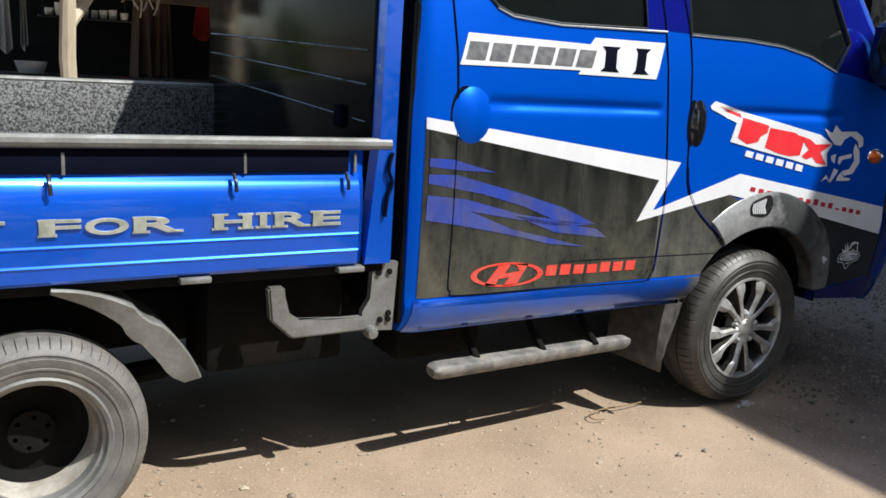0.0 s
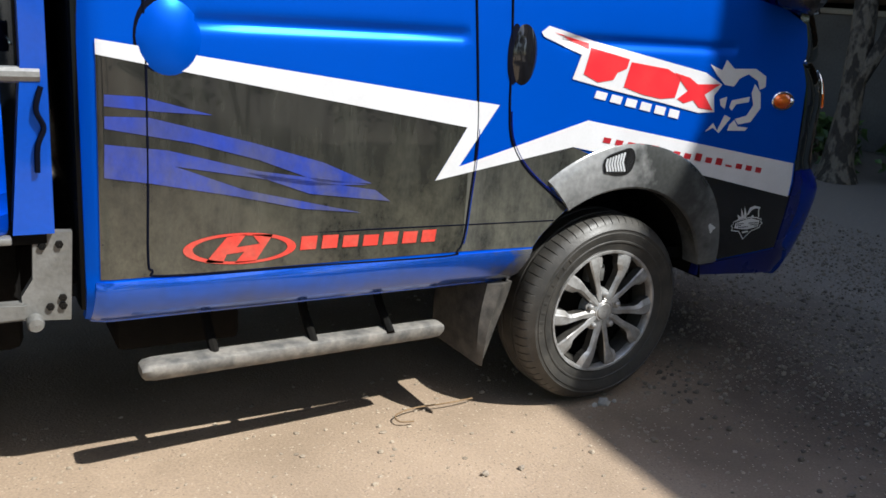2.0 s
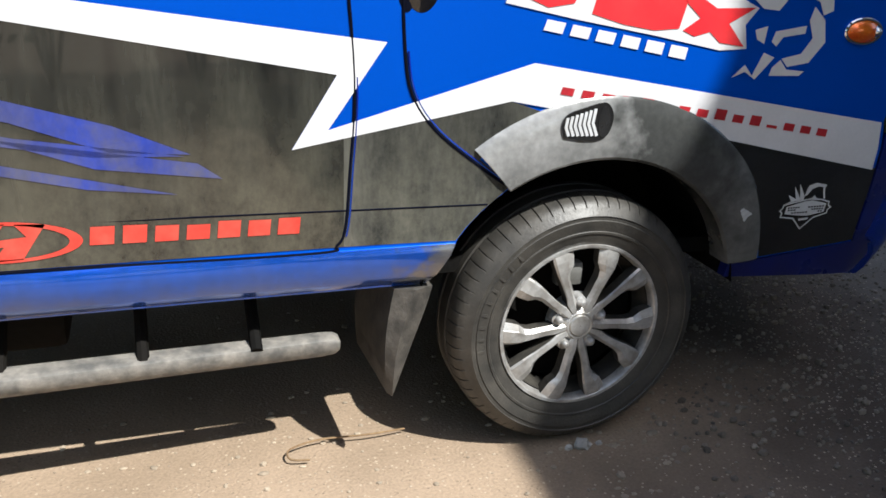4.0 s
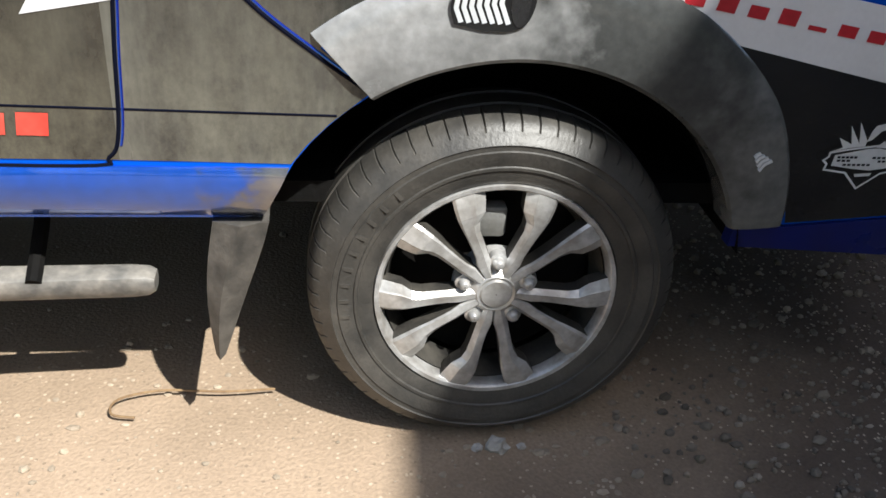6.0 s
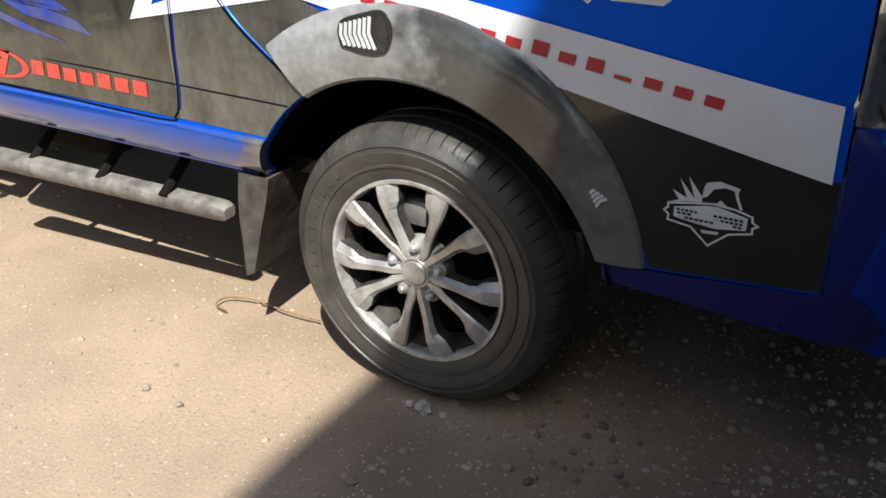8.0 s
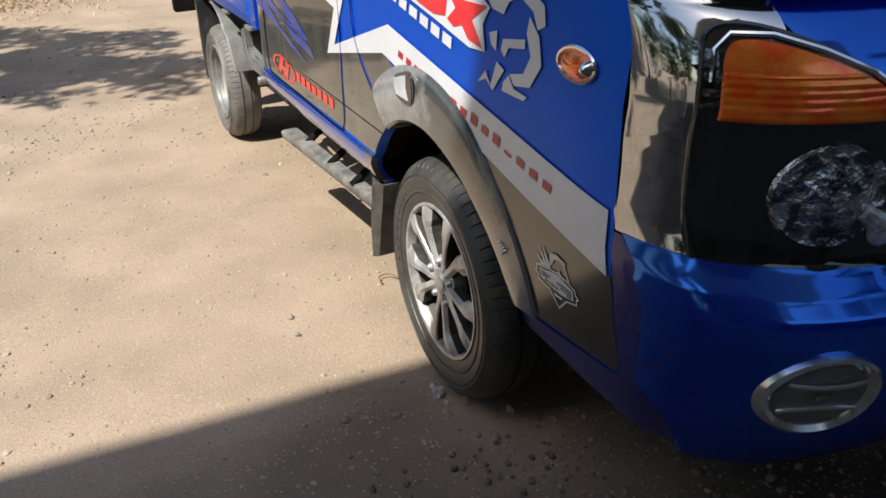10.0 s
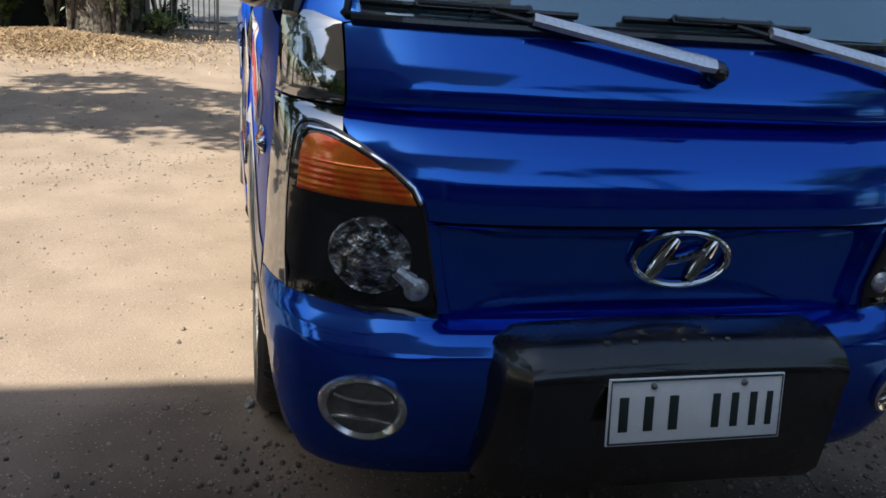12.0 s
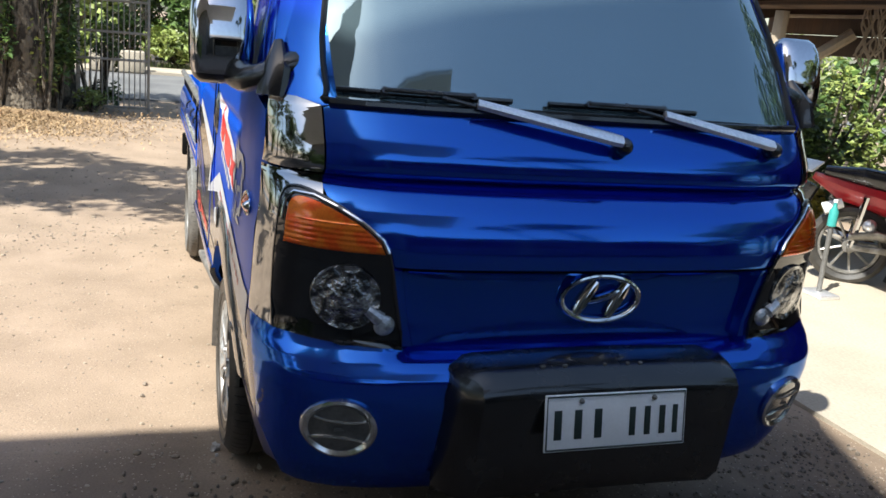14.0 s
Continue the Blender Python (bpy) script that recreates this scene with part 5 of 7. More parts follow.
        part("cap_centre", bm, CAP, hub)
        for k in range(5):
            lug = radians(90 + 72 * k)
            axis = Vector((math.cos(lug + radians(36)), 0, math.sin(lug + radians(36))))
            perp = Vector((-axis.z, 0, axis.x))
            for sg in (-1, 1):
                bm = bmesh.new()
                rows = []
                table = [q[:3] for q in SPOKE]
                for rr, inn, out in table:
                    yy = interp(rr, [(q[0], q[3]) for q in SPOKE])
                    def at(off, depth):
                        return c + axis * math.sqrt(rr * rr - min(off, rr) ** 2) + perp * sg * off + Vector((0, cy + s * (yy + depth), 0))
                    w = out - inn
                    rows.append([bm.verts.new(q) for q in (at(inn, 0.034), at(inn, 0.004), at(inn + 0.10 * w, 0.0), at(inn + 0.66 * w, -0.001), at(inn + 0.70 * w, 0.0005), at(out, 0.009), at(out, 0.036))])
                for p, q in zip(rows, rows[1:]):
                    for i in range(6):
                        bm.faces.new((p[i], p[i + 1], q[i + 1], q[i]))
                blade = part("spoke", bm, CAP, hub, "silver wheel cap spoke, flanks toned dark as shade", smooth=False)
                # blade side walls take the dark barrel tone so they read as shaded
                blade.data.materials.append(BARREL)
                for i, face in enumerate(blade.data.polygons):
                    face.material_index = 1 if i % 6 in (0, 5) else 0
            p = c + Vector((0.060 * math.cos(lug), 0, 0.060 * math.sin(lug)))
            bm = revolve(bmesh.new(), Yp([(0.001, -0.003), (0.006, -0.002), (0.010, 0.003), (0.011, 0.012), (0.016, 0.014), (0.017, 0.03)]), 14, (p.x, 0, p.z))
            part("wheel_nut", bm, CAP, hub)
    else:
        bm = revolve(bmesh.new(), Yp([(rim_r - 0.018, 0.03), (rim_r - 0.010, 0.002), (rim_r, -0.004), (rim_r + 0.006, 0.004), (rim_r - 0.002, 0.012), (rim_r - 0.022, 0.022), (rim_r - 0.028, 0.045)]), 64, (cx, 0, r))
        part("rim", bm, STEEL, hub, "grey dished steel rim")
        bm = revolve(bmesh.new(), Yp([(rim_r - 0.028, 0.045), (rim_r - 0.033, 0.06), (rim_r - 0.038, 0.09), (rim_r - 0.040, 0.118)]), 64, (cx, 0, r))
        part("rim_wall", bm, DUSTY_RIM, hub, "dusty pale inner wall of the rim")
        # deep part of the rim in near-black, painting in the shade of the recess
        bm = revolve(bmesh.new(), Yp([(rim_r - 0.040, 0.118), (rim_r - 0.048, 0.135), (0.12, 0.145), (0.075, 0.14), (0.06, 0.13)]), 64, (cx, 0, r))
        part("rim_dish", bm, UNDERBODY, hub, "inner dish toned dark as recess shade")
        bm = revolve(bmesh.new(), Yp([(0.001, 0.112), (0.009, 0.108), (0.013, 0.116), (0.020, 0.117), (0.024, 0.110), (0.031, 0.113), (0.034, 0.124), (0.044, 0.132)]), 20, (cx, 0, r))
        part("axle_cap", bm, HUB_STEEL, hub, "rusty dull grey axle flange")
        for k in range(6):
            a = radians(60 * k + 20)
            p = c + Vector((0.043 * math.cos(a), 0, 0.043 * math.sin(a)))
            bm = revolve(bmesh.new(), Yp([(0.001, 0.108), (0.007, 0.108), (0.010, 0.114), (0.011, 0.132)]), 6, (p.x, 0, p.z))
            part("wheel_nut", bm, HUB_STEEL, hub)
    return hub


wheel("front_wheel", 0.0, 0.022, 0.328, 0.19, 0.212, False, "front wheel with silver ten-spoke cap", False)
wheel("front_wheel", 0.0, 2 * MID - 0.022, 0.328, 0.19, 0.212, True, "front wheel with silver ten-spoke cap", False)
wheel("rear_wheel", -2.68, 0.012, 0.287, 0.15, 0.185, False, "rear wheel with dished grey steel rim", True)
wheel("rear_wheel", -2.68, 2 * MID - 0.012, 0.287, 0.15, 0.185, True, "rear wheel with dished grey steel rim", True)
part("front_axle", tube(bmesh.new(), [(0, 0.15, 0.32), (0, 1.55, 0.32)], 0.04, 10), UNDERBODY, truck)
part("rear_axle", tube(bmesh.new(), [(-2.68, 0.12, 0.29), (-2.68, 1.58, 0.29)], 0.06, 12), UNDERBODY, truck)

# ---- chassis and load bed ----
bm = bmesh.new()
for y in (0.45, 1.17):
    box(bm, -3.8, 0.6, y, y + 0.08, 0.40, 0.56, 0.008)
for x in (-3.4, -2.2, -1.2, -0.3):
    box(bm, x, x + 0.08, 0.5, 1.2, 0.42, 0.54)
part("chassis", bm, UNDERBODY, truck)
bm = box(bmesh.new(), -2.20, -1.75, 0.18, 0.42, 0.36, 0.68, 0.03)
part("fuel_tank", bm, UNDERBODY, truck)
part("toolbox", box(bmesh.new(), -1.52, -1.18, 0.24, 0.44, 0.30, 0.47, 0.02), UNDERBODY, truck, "dark steel box under the cab")
# running gear and far-side parts, mostly unseen, added to block light underneath
bm = box(bmesh.new(), -0.95, 0.35, 0.60, 1.08, 0.27, 0.52, 0.06)
tube(bm, [(-0.95, 0.85, 0.36), (-1.5, 0.85, 0.34), (-2.6, 0.85, 0.30)], [0.11, 0.055, 0.055], 12)
part("gearbox", bm, UNDERBODY, truck, "dark gearbox and propeller shaft")
part("exhaust_pipe", tube(bmesh.new(), [(-0.6, 1.22, 0.34), (-1.4, 1.24, 0.33), (-1.5, 1.24, 0.33), (-2.1, 1.24, 0.33), (-2.2, 1.24, 0.34), (-3.7, 1.30, 0.42)], [0.03, 0.03, 0.085, 0.085, 0.03, 0.03], 12), UNDERBODY, truck, "unseen exhaust with its silencer, added to block light")
part("side_step", box(bmesh.new(), -1.49, -0.59, 1.58, 1.68, 0.30, 0.355, 0.014), STEP_MAT, truck, "dusty grey alloy side step")
part("mud_flap", box(bmesh.new(), -0.49, -0.455, 1.38, 1.67, 0.19, 0.47, 0.008), FLAP, truck, "worn black front mud flap")
for y in (0.30, 1.34):
    part("leaf_spring", tube(bmesh.new(), [(-3.35, y, 0.46), (-3.0, y, 0.36), (-2.68, y, 0.33), (-2.3, y, 0.36), (-1.95, y, 0.46)], 0.035, 8), UNDERBODY, truck, "unseen rear leaf spring, added to block light")
BED_X0, BED_Y = -3.95, 0.015
bm = box(bmesh.new(), BED_X0, -1.70, 0.03, 1.67, 0.685, 0.735, 0.005)
part("bed_floor", bm, UNDERBODY, truck, "black bed floor")


def gate(name, flip):
    Y = (lambda y: 2 * MID - y) if flip else (lambda y: y)
    prof = [(0.050, 1.062), (0.022, 1.060), (0.020, 0.985), (0.016, 0.981), (0.009, 0.973), (0.001, 0.960), (-0.005, 0.943), (-0.010, 0.922), (-0.0135, 0.898), (-0.0135, 0.87), (-0.010, 0.817), (-0.0145, 0.812), (-0.010, 0.807), (-0.010, 0.768), (-0.0145, 0.763), (-0.010, 0.758), (-0.008, 0.725), (0.004, 0.714), (0.05, 0.714)]
    bm = bmesh.new()
    a = [bm.verts.new((BED_X0, Y(y + BED_Y), z)) for y, z in prof]
    b = [bm.verts.new((-1.80, Y(y + BED_Y), z)) for y, z in prof]
    cc = [bm.verts.new((-1.778, Y(y * 0.4 + 0.02 + BED_Y), 0.716 + (z - 0.716) * 0.99)) for y, z in prof]
    for p, q in ((a, b), (b, cc)):
        for k in range(len(prof) - 1):
            bm.faces.new((p[k], p[k + 1], q[k + 1], q[k]))
    bm.faces.new((a[0], b[0], b[-1], a[-1]))
    bm.faces.new(a)
    return part(name, bm, BED_BLUE, truck, "blue ribbed side gate of the load bed")


gate_ob = gate("bed_gate", False)
gate("bed_gate", True)
for flip in (False, True):
    Y = (lambda y: 2 * MID - y) if flip else (lambda y: y)
    bm = tube(bmesh.new(), [(BED_X0, Y(0.022), 1.078), (-1.70, Y(0.022), 1.073)], 0.018, 10, 1.0)
    part("bed_rail", bm, STEEL, truck, "bright worn steel bed rail")
    # inner lining stands a little over the rail on the far side
    if flip:
        bm = box(bmesh.new(), BED_X0, -1.72, 1.62, 1.655, 0.735, 1.145, 0.006)
        part("bed_liner", bm, LINER, truck, "speckled black bed lining")
        bm = tube(bmesh.new(), [(BED_X0, 1.64, 1.15), (-1.72, 1.64, 1.152)], 0.012, 8)
        part("liner_edge", bm, STEEL, truck)
# hooks along the near gate
for x in (-2.60, -2.14, -1.81):
    bm = tube(bmesh.new(), [(x, 0.028, 1.045), (x, 0.026, 0.99)], 0.005, 6)
    part("gate_rod", bm, STEEL, gate_ob)
    bm = tube(bmesh.new(), smooth_curve([(x - 0.035, 0.014, 0.99), (x - 0.035, -0.006, 0.97), (x - 0.033, -0.006, 0.945)], 4), 0.006, 6)
    part("gate_hook", bm, BLACK_PLASTIC, gate_ob, "small dark tarp hook")
bm = box(bmesh.new(), -3.9, -1.83, 0.026, 0.034, 0.992, 1.056, 0.001)
part("gate_slot", bm, GAP, gate_ob)
for x in (-2.32, -1.86):
    part("gate_hinge", box(bmesh.new(), x, x + 0.085, 0.0, 0.04, 0.695, 0.712, 0.004), STEEL, gate_ob, "grey gate hinge")
# front post of the bed, with its bracket
bm = prism(bmesh.new(), [(-1.772, 0.715), (-1.685, 0.715), (-1.685, 2.0), (-1.735, 2.0), (-1.738, 1.10)], "y", 0.012, 0.07)
post = part("bed_post", bm, BED_BLUE, truck, "blue steel bed post")
bm = tube(bmesh.new(), [(-1.71, 0.04, 2.0), (-1.71, 1.66, 2.0)], 0.025, 8)
part("bed_crossbar", bm, BED_BLUE, truck)
bm = tube(bmesh.new(), smooth_curve([(-1.70, 0.004, 1.05), (-1.712, 0.0, 1.00), (-1.698, 0.002, 0.96), (-1.712, 0.0, 0.92), (-1.715, 0.004, 0.86)], 5), 0.006, 6)
part("post_latch", bm, GAP, post)
bm = prism(bmesh.new(), [(-1.76, 0.50), (-1.655, 0.492), (-1.645, 0.71), (-1.73, 0.715), (-1.735, 0.60), (-1.76, 0.56)], "y", 0.035, 0.060)
brk = part("post_bracket", bm, STEEL, truck, "grey steel bracket with bolts")
for x, z in ((-1.712, 0.68), (-1.675, 0.682), (-1.70, 0.53), (-1.672, 0.53), (-1.672, 0.55)):
    bm = revolve(bmesh.new(), [(0.001, 0.026), (0.009, 0.027), (0.010, 0.036)], 6, (x, 0, z))
    part("bracket_bolt", bm, UNDERBODY, brk)
bm = revolve(bmesh.new(), [(0.001, 0.0), (0.016, 0.002), (0.020, 0.012), (0.020, 0.04)], 12, (-1.735, 0, 0.497))
part("bracket_bolt", bm, STEEL, brk)
bm = prism(bmesh.new(), [(-2.065, 0.66), (-2.015, 0.66), (-2.005, 0.575), (-1.965, 0.548), (-1.75, 0.545), (-1.75, 0.502), (-1.99, 0.500), (-2.055, 0.56)], "y", 0.025, 0.06)
bmesh.ops.bevel(bm, geom=bm.edges[:], offset=0.006, segments=2, affect="EDGES")
part("side_guard", bm, STEEL, truck, "grey steel side guard")
# rear mudguard: a bent strip over the wheel
bm = bmesh.new()
rows = []
for k in range(17):
    u = k / 16
    a = radians(84 - 66 * u)
    ro = 0.420 + 0.026 * u - (0.010 if k in (8, 9) else 0.0)
    depth = (0.016 + 0.062 * min(u * 1.5, 1.0) ** 0.8) * (1.0 if k < 15 else 0.9 if k == 15 else 0.62)
    rows.append([bm.verts.new((-2.68 + q * math.cos(a), y, 0.287 + q * math.sin(a))) for y, q in ((0.025, ro - depth), (0.012, ro - 0.006), (0.02, ro), (0.27, ro), (0.275, ro - 0.012), (0.03, ro - 0.012))])
for a, b in zip(rows, rows[1:]):
    for k in range(6):
        bm.faces.new((a[k], a[(k + 1) % 6], b[(k + 1) % 6], b[k]))
bm.faces.new(rows[0])
bm.faces.new(rows[-1])
part("rear_mudguard", bm, STEEL, truck, "grey bent rear mudguard")
bm = box(bmesh.new(), -3.12, -3.08, 0.02, 0.30, 0.22, 0.66, 0.006)
part("rear_flap", bm, BLACK_PLASTIC, truck, "black rear mud flap")
bm = box(bmesh.new(), -3.98, -3.90, 0.02, 1.68, 0.46, 0.62, 0.012)
part("rear_bumper", bm, UNDERBODY, truck)
bm = box(bmesh.new(), -3.98, -3.94, 0.03, 1.67, 0.72, 1.06, 0.008)
part("tailgate", bm, BED_BLUE, truck, "blue tailgate")

# raised letters on the gate, as they read on the truck
def letters(text, x0, x1, z0, z1, y):
    cu = bpy.data.curves.new("letters", "FONT")
    cu.body, cu.extrude, cu.bevel_depth, cu.size = text, 0.25, 0.02, 1
    cu.offset = 0.012
    tmp = new("letters", cu)
    dg = bpy.context.evaluated_depsgraph_get()
    me = bpy.data.meshes.new_from_object(tmp.evaluated_get(dg))
    bpy.data.objects.remove(tmp)
    co = np.array([v.co[:] for v in me.vertices])
    lo, hi = co.min(0), co.max(0)
    for v in me.vertices:
        u, w, d = (v.co.x - lo[0]) / (hi[0] - lo[0]), (v.co.y - lo[1]) / (hi[1] - lo[1]), (v.co.z - lo[2]) / (hi[2] - lo[2])
        v.co = (x0 + (x1 - x0) * u, y - 0.008 * d, z0 + (z1 - z0) * w)
    bm = bmesh.new()
    bm.from_mesh(me)
    bpy.data.meshes.remove(me)
    return bm


for ch, x0, x1 in (("T", -2.86, -2.735), ("F", -2.662, -2.565), ("O", -2.557, -2.452), ("R", -2.440, -2.318), ("H", -2.232, -2.128), ("I", -2.118, -2.072), ("R", -2.062, -1.958), ("E", -1.948, -1.862)):
    bm = letters(ch, x0 + 0.013, x1 - 0.013, 0.842, 0.884, 0.004) if ch == "I" else letters(ch, x0, x1, 0.842, 0.884, 0.004)
    if ch in "FHITRE":
        for px in ({"F": (0.2,), "T": (0.5,), "I": (0.5,), "H": (0.16, 0.84), "R": (0.16, 0.86), "E": (0.16,)}[ch]):
            for z in (0.844, 0.882):
                if not (ch in "RFTE" and z > 0.86 and px > 0.4):
                    box(bm, x0 + (x1 - x0) * px - 0.022, x0 + (x1 - x0) * px + 0.022, -0.003, 0.004, z - 0.003, z + 0.003)
    part("letter", bm, LETTER, gate_ob, "raised weathered silver letter " + ch)

# ---- ground ----
def axis_points(lo, hi, near_lo, near_hi, step):
    near = list(np.arange(near_lo, near_hi + 1e-6, step))
    left, right, d = [], [], step
    x = near_lo
    while x > lo:
        d *= 1.35
        x -= d
        left.append(x)
    x, d = near_hi, step
    while x < hi:
        d *= 1.35
        x += d
        right.append(x)
    return left[::-1] + near + right


def ground_z(x, y):
    """Packed dirt, level under the truck, with a low mound at the far tree."""
    h = 0.008 * noise.noise((x * 0.7, y * 0.7, 0.3)) + 0.003 * noise.noise((x * 3.1, y * 3.1, 2.0))
    if -3.2 < x < 0.6 and -0.1 < y < 1.8:
        h *= 0.3
    h += 0.17 * math.exp(-((x + 9.0) / 1.3) ** 2 - ((y + 2.1) / 1.5) ** 2)
    return h - 0.006


gx, gy = axis_points(-300, 300, -10.5, 3.5, 0.10), axis_points(-300, 300, -3.5, 3.5, 0.10)
bm = bmesh.new()
grid = [[bm.verts.new((x, y, ground_z(x, y))) for x in gx] for y in gy]
for a, b in zip(grid, grid[1:]):
    for k in range(len(gx) - 1):
        bm.faces.new((a[k], a[k + 1], b[k + 1], b[k]))
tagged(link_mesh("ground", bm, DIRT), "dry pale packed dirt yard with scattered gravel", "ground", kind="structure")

bm = bmesh.new()
prism(bm, [(-3.6, 2.62), (1.6, 2.62), (1.6, 7.5), (-3.6, 7.5)], "z", -0.05, 0.016)
tagged(link_mesh("pavement", bm, CONCRETE), "pale worn concrete apron beside the hut", "pavement", kind="structure")
bm = bmesh.new()
prism(bm, [(-18.5, -60), (-12.6, -60), (-12.6, 60), (-18.5, 60)], "z", -0.05, 0.03)
tagged(link_mesh("road", bm, ASPHALT), "grey road beyond the gate", "road", kind="structure")
bm = bmesh.new()
prism(bm, [(-20.2, -60), (-18.5, -60), (-18.5, 60), (-20.2, 60)], "z", -0.05, 0.09)
tagged(link_mesh("kerb", bm, CONCRETE), "sunlit concrete road edge", "kerb", kind="structure")

# ---- loose stones ----
ICO = bmesh.new()
bmesh.ops.create_icosphere(ICO, subdivisions=1, radius=1)
ICO_V = [v.co.copy() for v in ICO.verts]
ICO_F = [[v.index for v in f.verts] for f in ICO.faces]
ICO.free()


def stones(name, spots, material, label, low=0.35, high=0.75, sunk=0.25):
    vs, fs = [], []
    rnd = random.Random(7)
    for x, y, r in spots:
        base = len(vs)
        turn = Euler((rnd.random() * 6, rnd.random() * 6, rnd.random() * 6)).to_matrix()
        sx, sy, sz = r * rnd.uniform(0.7, 1.3), r * rnd.uniform(0.6, 1.1), r * rnd.uniform(low, high)
        z = ground_z(x, y) + sz * sunk
        for v in ICO_V:
            w = turn @ v
            w = Vector((w.x * sx, w.y * sy, w.z * sz)) * (1 + rnd.uniform(-0.16, 0.16))
            vs.append((x + w.x, y + w.y, z + w.z))
        fs += [[base + i for i in f] for f in ICO_F]
    me = bpy.data.meshes.new(name)
    me.from_pydata(vs, [], fs)
    me.materials.append(material)
    return tagged(new(name, me), label, "gravel", kind="stuff")


rnd = random.Random(3)
spots = []
for _ in range(5200):
    x, y = rnd.uniform(-5, 3.2), rnd.uniform(-3.2, 1.2)
    dense = 1.0 if x > 0.1 + 0.3 * noise.noise((x, y * 1.5, 4)) else 0.33
    patch = 0.5 + 0.9 * noise.noise((x * 1.3, y * 1.3, 9))
    if rnd.random() < dense * patch:
        spots.append((x, y, min(0.0035 + rnd.expovariate(1 / 0.003), 0.022 if x > 0 else 0.012)))
for _ in range(2600):
    x, y = rnd.uniform(0.0, 2.6), rnd.uniform(-2.0, 0.3)
    if rnd.random() < 0.35 + 0.8 * noise.noise((x * 1.2, y * 1.6, 21)) + 0.3 * min(x, 1.0):
        spots.append((x, y, min(0.0035 + rnd.expovariate(1 / 0.0045), 0.016)))
for _ in range(700):
    spots.append((rnd.uniform(-0.3, 1.8), rnd.uniform(1.4, 2.6), min(0.004 + rnd.expovariate(1 / 0.004), 0.02)))
for _ in range(900):
    spots.append((rnd.uniform(-10, -4), rnd.uniform(-5, 0.5), 0.004 + rnd.expovariate(1 / 0.004)))
for _ in range(16000):
    x, y = rnd.uniform(-5.5, 3.0), rnd.uniform(-3.2, 0.5)
    if rnd.random() < 0.45 + 0.8 * noise.noise((x * 0.9, y * 0.9, 33)):
        spots.append((x, y, 0.0022 + rnd.random() ** 3 * 0.007))
for _ in range(1000):
    x, y = rnd.uniform(-9.5, -2.5), rnd.uniform(-4.5, 0.0)
    spots.append((x, y, 0.004 + rnd.random() ** 4 * 0.018))
for _ in range(9000):
    x, y = rnd.uniform(-6.0, 1.6), rnd.uniform(-3.6, 0.35)
    if rnd.random() < 0.05 + 1.6 * noise.noise((x * 1.1, y * 1.1, 77)) + 0.5 * noise.noise((x * 3.5, y * 3.5, 5)):
        spots.append((x, y, 0.0045 + rnd.random() ** 2.5 * 0.010))
rough = []
for _ in range(48000):
    x, y = rnd.uniform(-0.1, 3.4), rnd.uniform(-2.4, 2.5)
    if rnd.random() < 0.25 + 0.9 * noise.noise((x * 0.9, y * 0.9, 51)) + 0.35 * min(x, 1.0):
        rough.append((x, y, min(0.0024 + rnd.expovariate(1 / 0.0026), 0.014)))
near_nose = lambda s: s[0] > 0.25 and s[1] > -1.05 + 0.3 * noise.noise((s[0] * 2, s[1] * 2, 60)) - 0.35 * s[0]  # noqa: E731
rough += [(s[0], s[1], min(s[2], 0.013)) for s in spots if s[0] > 0.25]
spots = [s for s in spots if s[0] <= 0.25] + [s for s in rough if not near_nose(s)][::3]
rough = [s for s in rough if near_nose(s)]
stones("coarse_gravel", rough, DARK_PEBBLE, "dark coarse gravel pressed into the dirt", 0.6, 1.0, 0.4)
stones("gravel", spots, PEBBLE, "loose pale and grey gravel on the dirt")
for x, y, r in ((0.026, -0.004, 0.020), (-0.012, -0.004, 0.010), (0.075, -0.002, 0.008), (-0.604, -0.245, 0.011), (-0.485, -0.256, 0.010)):
    bm = bmesh.new()
    bmesh.ops.create_icosphere(bm, subdivisions=2, radius=r)
    for v in bm.verts:
        v.co = Vector((v.co.x * 1.1, v.co.y * 0.9, v.co.z * 0.8)) * (1 + 0.55 * noise.noise(v.co * (1.6 / r) + Vector((x * 90, 0, 0))))
        v.co += Vector((x, y, ground_z(x, y) + r * 0.45))
    if x < -0.1:
        tagged(link_mesh("stone", bm, DARK_PEBBLE, smooth=False), "small dark brown stone on the dirt", "stone")
    else:
        tagged(link_mesh("stone", bm, CHIP, smooth=False), "small broken grey stone beside the tyre", "stone")
bm = tube(bmesh.new(), smooth_curve([(-0.66, 0.095, 0.008), (-0.705, 0.105, 0.010), (-0.70, 0.145, 0.012), (-0.62, 0.17, 0.012), (-0.50, 0.16, 0.014), (-0.40, 0.17, 0.010)], 5), 0.0026, 6)
tagged(link_mesh("twig", bm, TWIG), "thin bent brown twig lying on the dirt", "twig")

